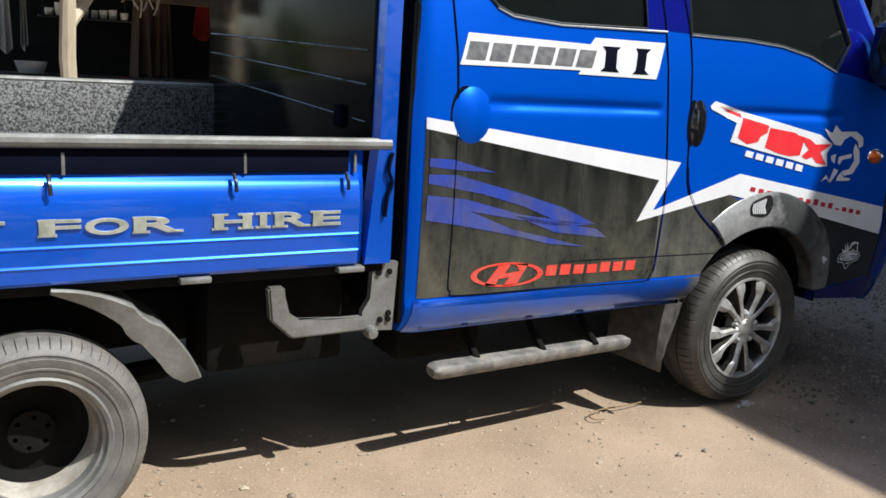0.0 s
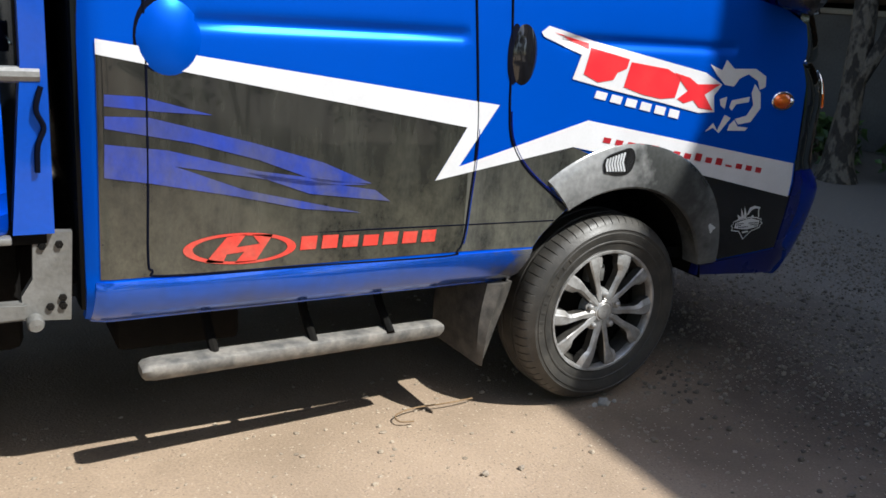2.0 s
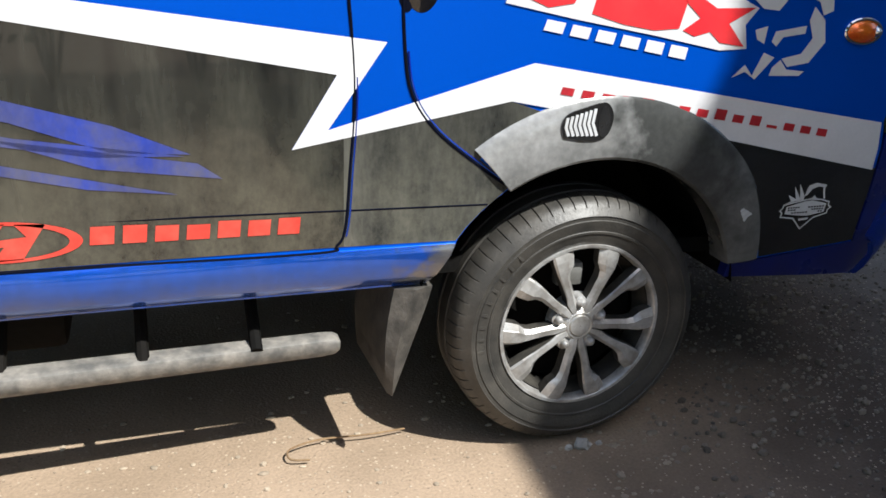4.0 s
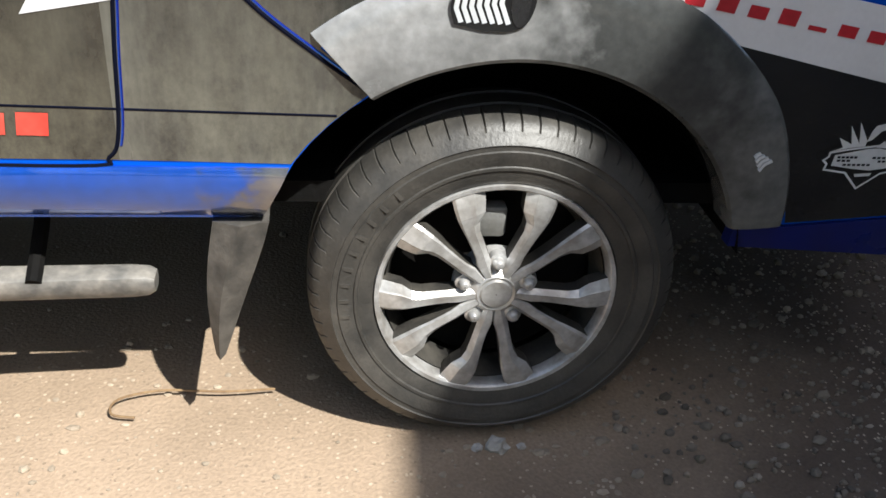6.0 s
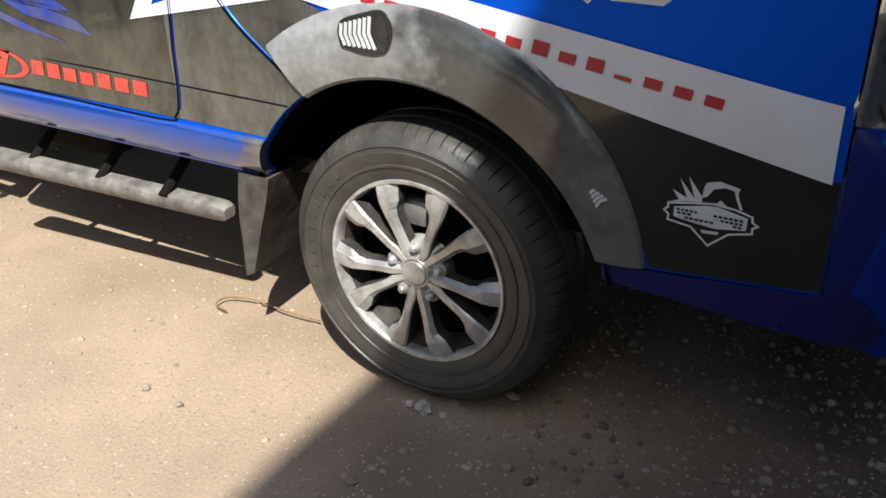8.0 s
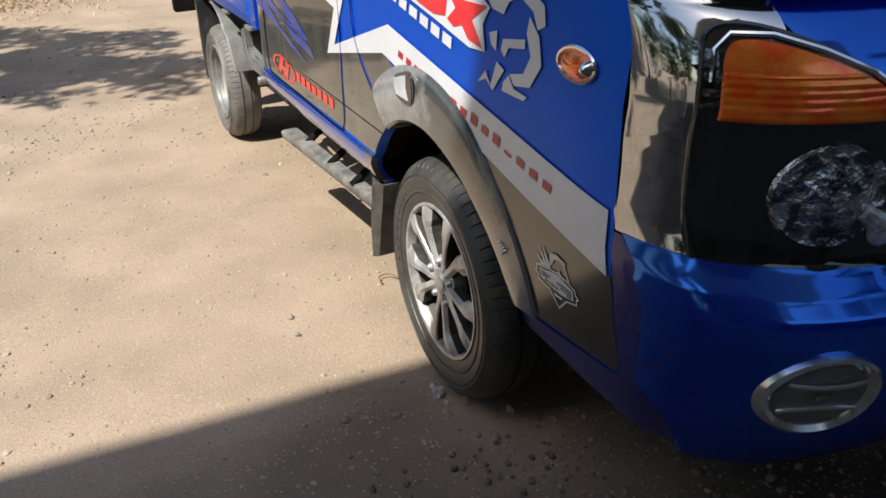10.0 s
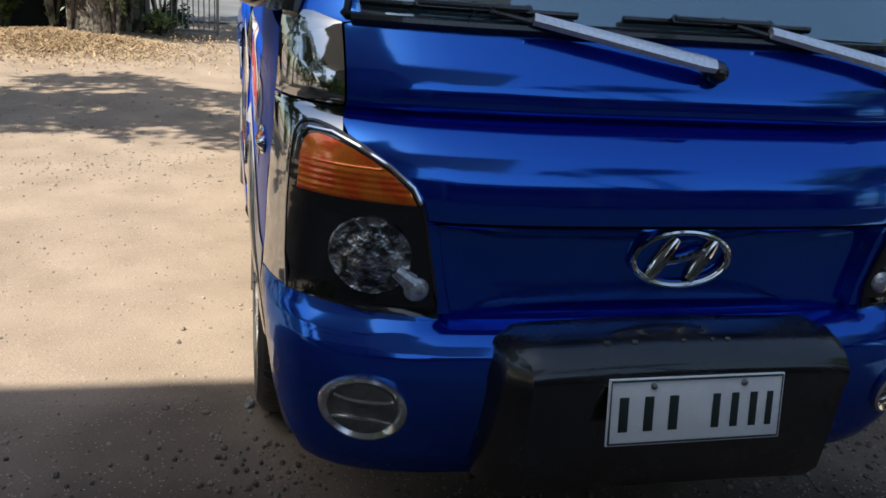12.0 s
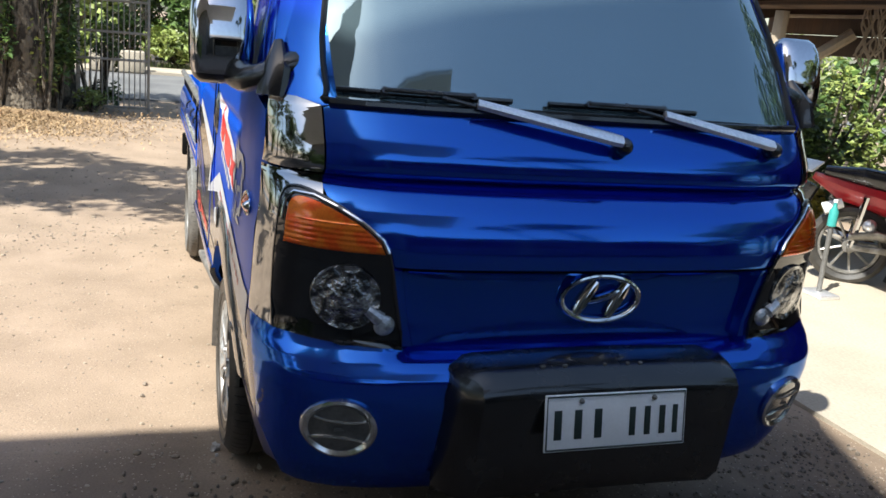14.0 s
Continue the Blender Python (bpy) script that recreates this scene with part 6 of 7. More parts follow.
# ---- plants ----
def leaf_cloud(name, blobs, n, size, material, parent=None, label="", seed=1, droop=0.0, kind="", category=""):
    """Many small pointed leaves, thrown through uneven blobs (x, y, z, rx, ry, rz)."""
    rd = np.random.RandomState(seed)
    vs, fs = [], []
    weights = np.array([b[3] * b[4] * b[5] for b in blobs]) ** 0.7
    pick = rd.choice(len(blobs), n, p=weights / weights.sum())
    for i in range(n):
        b = blobs[pick[i]]
        d = rd.normal(size=3)
        d /= np.linalg.norm(d)
        r = rd.uniform(0.25, 1.0) ** 0.5
        p = Vector((b[0] + d[0] * b[3] * r, b[1] + d[1] * b[4] * r, b[2] + d[2] * b[5] * r))
        if noise.noise(p * 1.6) < -0.12:
            continue
        if p.z < 0.03:
            p.z = 0.03 + 0.1 * rd.rand()
        a, e = rd.uniform(0, 2 * math.pi), rd.uniform(-0.9, 0.7) - droop
        f = Vector((math.cos(a) * math.cos(e), math.sin(a) * math.cos(e), math.sin(e)))
        s = f.cross(Vector((rd.normal(), rd.normal(), rd.normal() + 0.6))).normalized()
        L, w = size * rd.uniform(0.6, 1.4), size * rd.uniform(0.18, 0.34)
        q = len(vs)
        up = s.cross(f) * w * 0.3
        vs += [p, p + f * L * 0.45 + s * w + up, p + f * L, p + f * L * 0.45 - s * w + up]
        fs += [(q, q + 1, q + 2, q + 3)]
    me = bpy.data.meshes.new(name)
    me.from_pydata([tuple(v) for v in vs], [], fs)
    me.materials.append(material)
    ob = new(name, me)
    ob.parent = parent
    if parent:
        ob.location = -parent.location
    return tagged(ob, label, category, "", kind)


def tree(x, y, h, trunk_r, crown, n, seed, leaf=LEAF, size=0.16, label="broad leafy tree with a mottled grey trunk", z_low=0.45, lean=(0, 0), crown_at=None):
    rd = random.Random(seed)
    ob = thing("tree", label, "tree", at=(x, y, 0))
    bm = bmesh.new()
    top = Vector((x + lean[0], y + lean[1], h * 0.8))
    pts, rs = [], []
    for k in range(9):
        u = k / 8
        pts.append((x + lean[0] * u + 0.08 * noise.noise((seed, u * 3, 0)), y + lean[1] * u + 0.08 * noise.noise((seed, 5, u * 3)), ground_z(x, y) - 0.05 + u * h * 0.8))
        rs.append(trunk_r * (1.45 if k == 0 else 1.0 - 0.72 * u))
    tube(bm, pts, rs, 14)
    blobs = []
    for k in range(9):
        a, u = rd.uniform(0, 6.28), rd.uniform(z_low, 0.8)
        b = Vector(pts[0]).lerp(top, u)
        reach = crown * rd.uniform(0.5, 0.95)
        e = b + Vector((math.cos(a) * reach, math.sin(a) * reach, h * rd.uniform(0.08, 0.25)))
        mid = b.lerp(e, 0.5) + Vector((0, 0, 0.15))
        tube(bm, [b, mid, e], [trunk_r * 0.42, trunk_r * 0.26, trunk_r * 0.10], 8)
        s = crown * rd.uniform(0.32, 0.5)
        blobs.append((e.x, e.y, e.z, s, s, s * 0.65))
    blobs.append((top.x, top.y, top.z + 0.1, crown * 0.6, crown * 0.6, crown * 0.45))
    for b in crown_at or ():
        blobs.append(b)
        tube(bm, [top, Vector(b[:3]).lerp(top, 0.4) + Vector((0, 0, 0.2)), b[:3]], [trunk_r * 0.4, trunk_r * 0.25, 0.02], 8)
    for v in bm.verts:
        v.co += 0.03 * trunk_r / 0.2 * noise.noise_vector(v.co * 5)
    part("trunk", bm, BARK, ob, "mottled grey-brown trunk and limbs")
    leaf_cloud("crown", blobs, n, size, leaf, ob, "green leafy crown", seed)
    return ob


tree(-9.35, -1.70, 6.5, 0.22, 2.6, 17000, 11, z_low=0.5,
     crown_at=[(-8.9, -3.4, 4.5, 0.9, 0.7, 0.35), (-8.0, -3.7, 4.6, 0.6, 0.6, 0.3), (-9.2, -5.4, 4.6, 1.1, 1.0, 0.4), (-8.2, -6.6, 4.5, 1.1, 1.1, 0.4), (-8.1, -5.2, 4.6, 0.8, 0.8, 0.35)])
tree(-10.7, -1.32, 6.0, 0.15, 2.2, 3600, 12, z_low=0.5)
tree(-3.4, -7.6, 6.0, 0.20, 1.6, 34000, 13, size=0.14, z_low=0.6,
     crown_at=[(-3.6, -3.2, 4.6, 0.8, 0.6, 0.3), (-4.2, -4.1, 4.6, 0.9, 0.8, 0.35), (-2.5, -3.0, 4.6, 0.7, 0.5, 0.25), (-2.7, -3.4, 4.6, 0.7, 0.7, 0.3), (-3.1, -4.3, 4.6, 0.9, 0.9, 0.35), (-3.0, -5.3, 4.7, 1.1, 1.0, 0.4), (-3.6, -6.2, 4.8, 1.1, 1.1, 0.4), (-2.6, -6.6, 4.6, 0.9, 1.0, 0.4), (-4.6, -6.8, 4.8, 0.9, 1.0, 0.4), (-0.6, -5.7, 4.4, 0.6, 0.8, 0.3)])
tree(0.8, -11.5, 7.0, 0.2, 3.0, 5200, 14, size=0.24)
tree(-7.8, -10.0, 7.5, 0.22, 3.2, 5200, 15, size=0.24)
# unseen trees that darken the horizon mirrored in the front panels
for k, (x, y) in enumerate(((8.5, 9.0), (12.5, 9.5), (15.0, 7.5), (6.5, 12.5), (3.0, 13.5), (-1.0, 14.0))):
    low = x > 8
    tree(x, y, 3.4 if low else 8.5 + 0.6 * (k % 3), 0.12 if low else 0.22, 1.3 if low else 2.9, 2400 if low else 5200, 60 + k, LEAF, 0.22 if low else 0.30, "low leafy tree added unseen behind the house" if low else "tall tree added unseen behind the hut", 0.25)
tree(-23.5, 3.0, 8.0, 0.22, 3.2, 4200, 18, LEAF_LIGHT, 0.34, "far sunlit tree beyond the road")
tree(-24.5, -3.5, 8.5, 0.24, 3.4, 4200, 19, LEAF_LIGHT, 0.34, "far sunlit tree beyond the road")
tree(-22.5, -9.0, 7.5, 0.24, 3.4, 4200, 20, LEAF, 0.34, "far tree beyond the road")
tree(-26.0, 9.0, 8.5, 0.24, 3.4, 4200, 21, LEAF, 0.34, "far tree beyond the road")


def palm(x, y, h, seed):
    ob = thing("palm_tree", "tall palm with long drooping fronds", "palm", at=(x, y, 0))
    rd = random.Random(seed)
    part("trunk", tube(bmesh.new(), [(x + 0.15 * math.sin(k * 0.5), y, k * h / 8 - 0.05) for k in range(9)], [0.17 - 0.008 * k for k in range(9)], 12), BARK, ob, "ringed grey palm trunk")
    for k in range(13):
        a, lift = 2 * math.pi * k / 13 + rd.uniform(-0.2, 0.2), rd.uniform(0.1, 0.9)
        bm = bmesh.new()
        spine = [Vector((x + math.cos(a) * 2.3 * u, y + math.sin(a) * 2.3 * u, h + lift * 1.4 * u - 1.9 * u * u)) for u in np.linspace(0, 1, 12)]
        tube(bm, spine, [0.03 - 0.002 * i for i in range(12)], 5)
        for i in range(1, 12):
            d = (spine[i] - spine[i - 1]).normalized()
            s = d.cross(Vector((0, 0, 1))).normalized()
            for sg in (-1, 1):
                for off in (0, 0.5):
                    p = spine[i - 1].lerp(spine[i], off)
                    L = 0.62 * math.sin(math.pi * (0.15 + 0.8 * i / 12))
                    e = p + s * sg * L + d * L * 0.5 - Vector((0, 0, L * 0.45))
                    bm.faces.new([bm.verts.new(q) for q in (p, p.lerp(e, 0.5) + d * 0.035, e, p.lerp(e, 0.5) - d * 0.035)])
        part("frond", bm, LEAF_LIGHT if k % 2 else LEAF, ob, "feathered palm frond", smooth=False)


tree(4.6, 7.0, 6.2, 0.16, 1.7, 9000, 77, LEAF_LIGHT, 0.17, "sunlit light green tree beyond the hut", 0.4)
palm(3.4, 6.6, 4.2, 3)
palm(0.2, -9.0, 5.2, 5)


def bush(name, x, y, rx, ry, h, n, seed, leaf=LEAF, size=0.10, label="dense green leafy bush rooted in the dirt"):
    ob = thing(name, label, "bush", at=(x, y, 0))
    rd = random.Random(seed)
    for k in range(7):
        a = rd.uniform(0, 6.28)
        bm = tube(bmesh.new(), [(x, y, -0.02), (x + 0.4 * rx * math.cos(a), y + 0.4 * ry * math.sin(a), h * 0.45), (x + 0.7 * rx * math.cos(a), y + 0.7 * ry * math.sin(a), h * 0.8)], [0.025, 0.018, 0.007], 6)
        part("stem", bm, BARK, ob)
    blobs = [(x + rd.uniform(-0.6, 0.6) * rx, y + rd.uniform(-0.6, 0.6) * ry, h * rd.uniform(0.3, 0.8), rx * 0.5, ry * 0.5, h * 0.3) for _ in range(8)]
    leaf_cloud("foliage", blobs, n, size, leaf, ob, "green leaves", seed)
    return ob


# plants by the hut and the gate
bush("bush", -3.3, 5.2, 0.55, 0.5, 1.35, 5200, 31, LEAF, 0.075)
bush("bush", -4.2, 6.2, 0.9, 0.8, 1.75, 5200, 32, LEAF_LIGHT, 0.085)
bush("bush", -3.0, 6.5, 0.5, 0.6, 1.5, 3600, 35, LEAF, 0.09)
bush("bush", -2.9, 4.75, 0.40, 0.35, 0.65, 1300, 33, YELLOW_LEAF, 0.10, "low yellow-green bush behind the motorcycle")
bush("bush", -5.2, 7.6, 1.2, 1.0, 2.3, 2600, 34, LEAF, 0.15)
for k, (x, y, h) in enumerate(((3.0, -3.3, 2.3), (2.7, -4.7, 2.8), (2.4, -6.3, 2.6), (0.9, -7.0, 3.2), (-0.5, -7.1, 3.5), (-1.8, -7.3, 3.3), (-5.4, -8.0, 3.0))):
    bush("hedge", x, y, 0.75, 0.9, h, 2600, 70 + k, LEAF if k % 3 else LEAF_LIGHT, 0.15, "tall leafy shrub along the yard's edge")
for k, (x, y, h) in enumerate(((-11.5, -2.5, 2.8), (-11.6, -1.75, 2.4), (-10.2, -2.9, 1.5))):
    bush("bush", x, y, 0.55, 0.5, h, 2600, 120 + k, LEAF, 0.11, "dense dark bush behind the tree trunks")
bush("bush", -9.95, -1.75, 0.35, 0.3, 2.1, 1800, 44, LEAF, 0.10)
for k, (x, y, h) in enumerate(((-20.9, -2.6, 1.5), (-21.0, -0.9, 1.9), (-20.9, 0.6, 1.3), (-22.8, -1.6, 3.6), (-22.9, 0.4, 3.4))):
    bush("hedge", x, y, 0.9, 1.1, h, 2600, 110 + k, LEAF_LIGHT if k % 2 == 0 else LEAF, 0.18, "sunlit yellow-green shrub beyond the road")
bush("bush", -9.9, -2.25, 0.5, 0.45, 2.2, 2600, 36, LEAF, 0.09)
bush("bush", -9.2, -1.42, 0.22, 0.2, 1.9, 900, 41, LEAF_LIGHT, 0.07)
bush("creeper", -9.15, -1.95, 0.26, 0.26, 2.3, 1300, 45, LEAF, 0.08, "leafy creeper climbing the mottled tree trunk")
bush("bush", -10.0, -1.35, 0.30, 0.25, 1.9, 1700, 46, LEAF, 0.09, "dense dark bush between the tree trunks")
bush("bush", -10.95, -0.85, 0.30, 0.28, 1.25, 1300, 47, LEAF, 0.08, "leafy green bush growing behind the gate")
bush("bush", -10.3, -0.95, 0.25, 0.25, 0.35, 500, 42, LEAF_LIGHT, 0.07)
bush("bush", -11.0, -1.0, 0.3, 0.3, 0.9, 1100, 37, LEAF, 0.07)
bush("bush", -12.3, -3.2, 1.2, 0.9, 3.2, 2200, 38, LEAF, 0.16)
bush("bush", -11.6, -5.0, 1.3, 1.2, 3.0, 2200, 39, LEAF, 0.16)
for k, (x, y, h) in enumerate(((-21.5, -6, 2.4), (-21.3, -2.5, 2.0), (-21.8, 1.0, 1.8), (-21.5, 4.5, 2.6), (-22, 8, 2.4), (-22, -10, 3))):
    bush("hedge", x, y, 1.6, 2.0, h * 1.6, 3800, 50 + k, LEAF_LIGHT if k % 2 else LEAF, 0.26, "sunlit roadside shrub beyond the road")


for k in range(16):
    y, x = -7.5 + 0.95 * k + 0.3 * math.sin(k * 2.1), -21.2 - 0.5 * (k % 3)
    stem = thing("bamboo", "tall pale bamboo stem beyond the road", "bamboo", "bamboo by the road", at=(x, y, 0))
    lean_y = 0.5 * math.sin(k * 1.3)
    part("stem", tube(bmesh.new(), [(x, y, -0.05), (x, y + lean_y * 0.5, 2.5), (x + 0.2, y + lean_y, 5.5)], [0.09, 0.08, 0.05], 8), PALE_WOOD, stem)
for y0, y1 in ((-1.42, -0.88), (-0.81, -0.25)):
    tagged(link_mesh("concrete_block", box(bmesh.new(), -18.9, -18.4, y0, y1, 0.05, 0.52, 0.03), CONCRETE), "pale concrete barrier block by the road", "block")


def blades(name, spots, h, material, label, seed, flat=0.0):
    rd = random.Random(seed)
    vs, fs = [], []
    for x, y in spots:
        z, a, L, b = ground_z(x, y), rd.uniform(0, 6.28), h * rd.uniform(0.5, 1.3), rd.uniform(0.2, 0.9) + flat
        s = Vector((-math.sin(a), math.cos(a), 0)) * 0.006
        p, e = Vector((x, y, z)), Vector((x + math.cos(a) * L * b, y + math.sin(a) * L * b, z + L))
        q = len(vs)
        m = p.lerp(e, 0.5) + Vector((0, 0, L * 0.15))
        vs += [p - s, p + s, m + s * 0.7, m - s * 0.7, e]
        fs += [(q, q + 1, q + 2, q + 3), (q + 3, q + 2, q + 4)]
    me = bpy.data.meshes.new(name)
    me.from_pydata([tuple(v) for v in vs], [], fs)
    me.materials.append(material)
    return tagged(new(name, me), label, "grass", kind="stuff")


rd = random.Random(8)
blades("dry_grass", [(-8.5 + rd.gauss(0, 0.5), -2.1 + rd.gauss(0, 0.75)) for _ in range(15000)], 0.022, DRY_GRASS, "dry yellow grass and straw round the tree", 4, 2.2)
blades("verge_grass", [(rd.uniform(-22.5, -20.2), rd.uniform(-8, 8)) for _ in range(5000)], 0.22, GRASS, "green roadside grass", 5)
leaf_cloud("leaf_litter", [(-9.2, -1.6, 0.0, 2.2, 2.4, 0.01), (-10.2, -0.6, 0.0, 1.2, 1.2, 0.01)], 1400, 0.04, DRY_GRASS, None, "dry fallen leaves under the trees", 9, 0.0, "stuff", "leaf litter")

# ---- gate ----
gate_thing = thing("gate", "grey steel bar gate standing open across the drive", "gate", at=(-10.6, -0.2, 0))
GX = -10.6
for y in list(np.linspace(-1.12, -0.24, 13)):
    part("gate_bar", tube(bmesh.new(), [(GX, y, 0.06), (GX, y, 1.55)], 0.009, 6), GATE_MAT, gate_thing)
for z in (0.07, 0.74, 1.12, 1.55):
    part("gate_rail", box(bmesh.new(), GX - 0.015, GX + 0.015, -1.15, -0.2, z, z + 0.035, 0.003), GATE_MAT, gate_thing)
for y in (-1.15, -0.2):
    part("gate_post", box(bmesh.new(), GX - 0.02, GX + 0.02, y - 0.02, y + 0.02, 0.0, 1.62, 0.004), GATE_MAT, gate_thing)
part("gate_foot", box(bmesh.new(), GX, GX + 0.3, -0.22, -0.18, 0.0, 0.03, 0.004), GATE_MAT, gate_thing)
for y in (-3.9, -3.5):
    pot = thing("bucket", "old pale plastic bucket in the shade", "bucket", at=(-10.1, y, 0))
    bm = bmesh.new()
    bmesh.ops.create_cone(bm, cap_ends=True, segments=20, radius1=0.10, radius2=0.13, depth=0.26, matrix=Matrix.Translation((-10.1, y, 0.135)))
    part("pail", bm, ZINC, pot)
    part("handle", tube(bmesh.new(), [(-10.1, y + 0.13 * math.cos(a), 0.26 + 0.05 * math.sin(a)) for a in np.linspace(0, math.pi, 9)], 0.004, 5), STEEL, pot)
# dark lean-to behind the buckets, added in place of the deep shade there
lean = thing("shade_lean_to", "dark low lean-to added for the deep tree shade", "shed", at=(-11.5, -4.5, 0))
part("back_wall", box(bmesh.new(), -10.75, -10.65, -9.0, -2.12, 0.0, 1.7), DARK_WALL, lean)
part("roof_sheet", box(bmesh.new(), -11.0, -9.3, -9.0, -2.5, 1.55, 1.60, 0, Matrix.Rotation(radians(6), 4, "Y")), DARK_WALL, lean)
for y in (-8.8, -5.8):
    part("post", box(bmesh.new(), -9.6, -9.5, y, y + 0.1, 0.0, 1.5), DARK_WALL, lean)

# ---- hut beyond the truck ----
hut = thing("hut", "open timber hut with a low plank eave and dark inside", "hut", at=(-0.5, 6.0, 0))
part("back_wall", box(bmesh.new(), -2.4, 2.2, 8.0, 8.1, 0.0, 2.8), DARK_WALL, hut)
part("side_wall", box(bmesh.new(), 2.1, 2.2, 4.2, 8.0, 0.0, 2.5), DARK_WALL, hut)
for k in range(17):
    y = 3.62 + 0.27 * k
    part("roof_plank", box(bmesh.new(), -2.62, 2.5, y, y + 0.262, 1.885 + 0.055 * k, 1.91 + 0.055 * k, 0.003), TIMBER, hut)
part("roof_sheet", prism(bmesh.new(), [(3.55, 1.92), (8.4, 2.91), (8.4, 2.94), (3.55, 1.95)], "x", -2.65, 2.6), TIMBER, hut)
for k in range(3):
    part("fascia_board", box(bmesh.new(), -2.66, 2.62, 4.12 + 0.008 * (k % 2), 4.165, 1.60 + 0.135 * k, 1.73 + 0.135 * k, 0.005), TIMBER, hut, "brown fascia board")
part("batten", box(bmesh.new(), -2.64, 2.60, 4.095, 4.118, 1.845, 1.868, 0.003), PALE_WOOD, hut, "thin pale batten")
part("end_rafter", prism(bmesh.new(), [(3.58, 1.74), (8.0, 2.64), (8.0, 2.80), (3.58, 1.88)], "x", -2.60, -2.55), TIMBER, hut)
for x, y, wid, m in ((1.9, 4.0, 0.1, TIMBER), (-2.02, 3.73, 0.10, PALE_WOOD), (-2.4, 7.8, 0.1, TIMBER)):
    bm = tube(bmesh.new(), [(x, y, 0.0), (x + 0.01, y, 0.8), (x - 0.012, y, 1.2), (x + 0.008, y, 1.86)], [wid * 0.5, wid * 0.46, wid * 0.52, wid * 0.45], 10)
    part("post", bm, m, hut, "bare round timber post")
part("brace", tube(bmesh.new(), [(-2.02, 3.75, 1.40), (-1.75, 4.10, 1.75)], 0.04, 8), PALE_WOOD, hut)
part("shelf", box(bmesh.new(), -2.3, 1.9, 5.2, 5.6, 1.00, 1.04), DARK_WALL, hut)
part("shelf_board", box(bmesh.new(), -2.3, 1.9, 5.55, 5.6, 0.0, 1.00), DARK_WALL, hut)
part("clothes_rail", tube(bmesh.new(), [(-2.3, 6.0, 1.96), (2.0, 6.0, 1.96)], 0.012, 6), STEEL, hut)


def hanging(name, x, y, z1, w, length, material, label, seed):
    bm = bmesh.new()
    rows = []
    for i in range(12):
        u = i / 11
        rows.append([bm.verts.new((x + (k / 8 - 0.5) * w * (0.7 + 0.4 * u), y + 0.035 * math.sin(k * 1.7 + seed) * (0.4 + u) + 0.01 * noise.noise((k, i, seed)), z1 - length * u - 0.03 * math.sin(k * 0.9 + seed) * u)) for k in range(9)])
    for a, b in zip(rows, rows[1:]):
        for k in range(8):
            bm.faces.new((a[k], a[k + 1], b[k + 1], b[k]))
    thicken(bm, lambda c: Vector((0, 0.012, 0)))
    tube(bm, [(x, y, z1 - 0.01), (x, y, z1 + 0.12)], 0.006, 5)
    return tagged(link_mesh(name, bm, material), label, "cloth")


hanging("hanging_cloth", -1.06, 6.0, 1.84, 0.21, 0.81, CLOTH_BROWN, "brown cloth hanging from the hut eave", 1)
hanging("hanging_cloth", -0.89, 6.0, 1.82, 0.16, 0.78, CLOTH_BROWN, "brown cloth hanging from the hut eave", 2)
hanging("hanging_cloth", -2.19, 6.0, 1.82, 0.13, 0.63, CLOTH_WHITE, "white cloth hanging from the hut eave", 3)
hanging("hanging_cloth", -2.03, 6.0, 1.82, 0.05, 0.60, CLOTH_WHITE, "thin white strap hanging from the hut eave", 4)
hanging("hanging_cloth", -0.49, 6.0, 1.84, 0.26, 0.44, CLOTH_RED, "red cloth hanging from the hut eave", 5)
def basin(x, y, z, r, h, material, label):
    bm = bmesh.new()
    bmesh.ops.create_cone(bm, cap_ends=True, segments=18, radius1=r * 0.75, radius2=r, depth=h, matrix=Matrix.Translation((x, y, z + h / 2)))
    tagged(link_mesh("bowl", bm, material), label, "bowl")
basin(-2.05, 5.4, 1.04, 0.12, 0.09, CLOTH_WHITE, "pale bowl on the hut shelf")
part("plate_rack", box(bmesh.new(), -1.98, -1.30, 5.36, 5.52, 1.478, 1.492, 0.002), DARK_WALL, hut)
part("rack_hanger", tube(bmesh.new(), [(-1.95, 5.44, 1.49), (-1.95, 5.44, 2.2)], 0.006, 5), DARK_WALL, hut)
part("rack_hanger", tube(bmesh.new(), [(-1.33, 5.44, 1.49), (-1.33, 5.44, 2.2)], 0.006, 5), DARK_WALL, hut)
rng = random.Random(8)
for k in range(9):
    x, r, h = -1.90 + 0.068 * k + rng.uniform(-0.01, 0.01), rng.uniform(0.026, 0.036), rng.uniform(0.05, 0.10)
    bm = revolve_z([(r * 0.75, 0.0), (r * 0.95, h * 0.4), (r, h), (r * 0.9, h), (r * 0.7, 0.008), (0.001, 0.006)], (x, 5.42 + rng.uniform(-0.03, 0.03), 1.492))
    tagged(link_mesh("cup", bm, CUP_WHITE), "white enamel cup on the hanging hut rack", "cup", "cups on the rack")


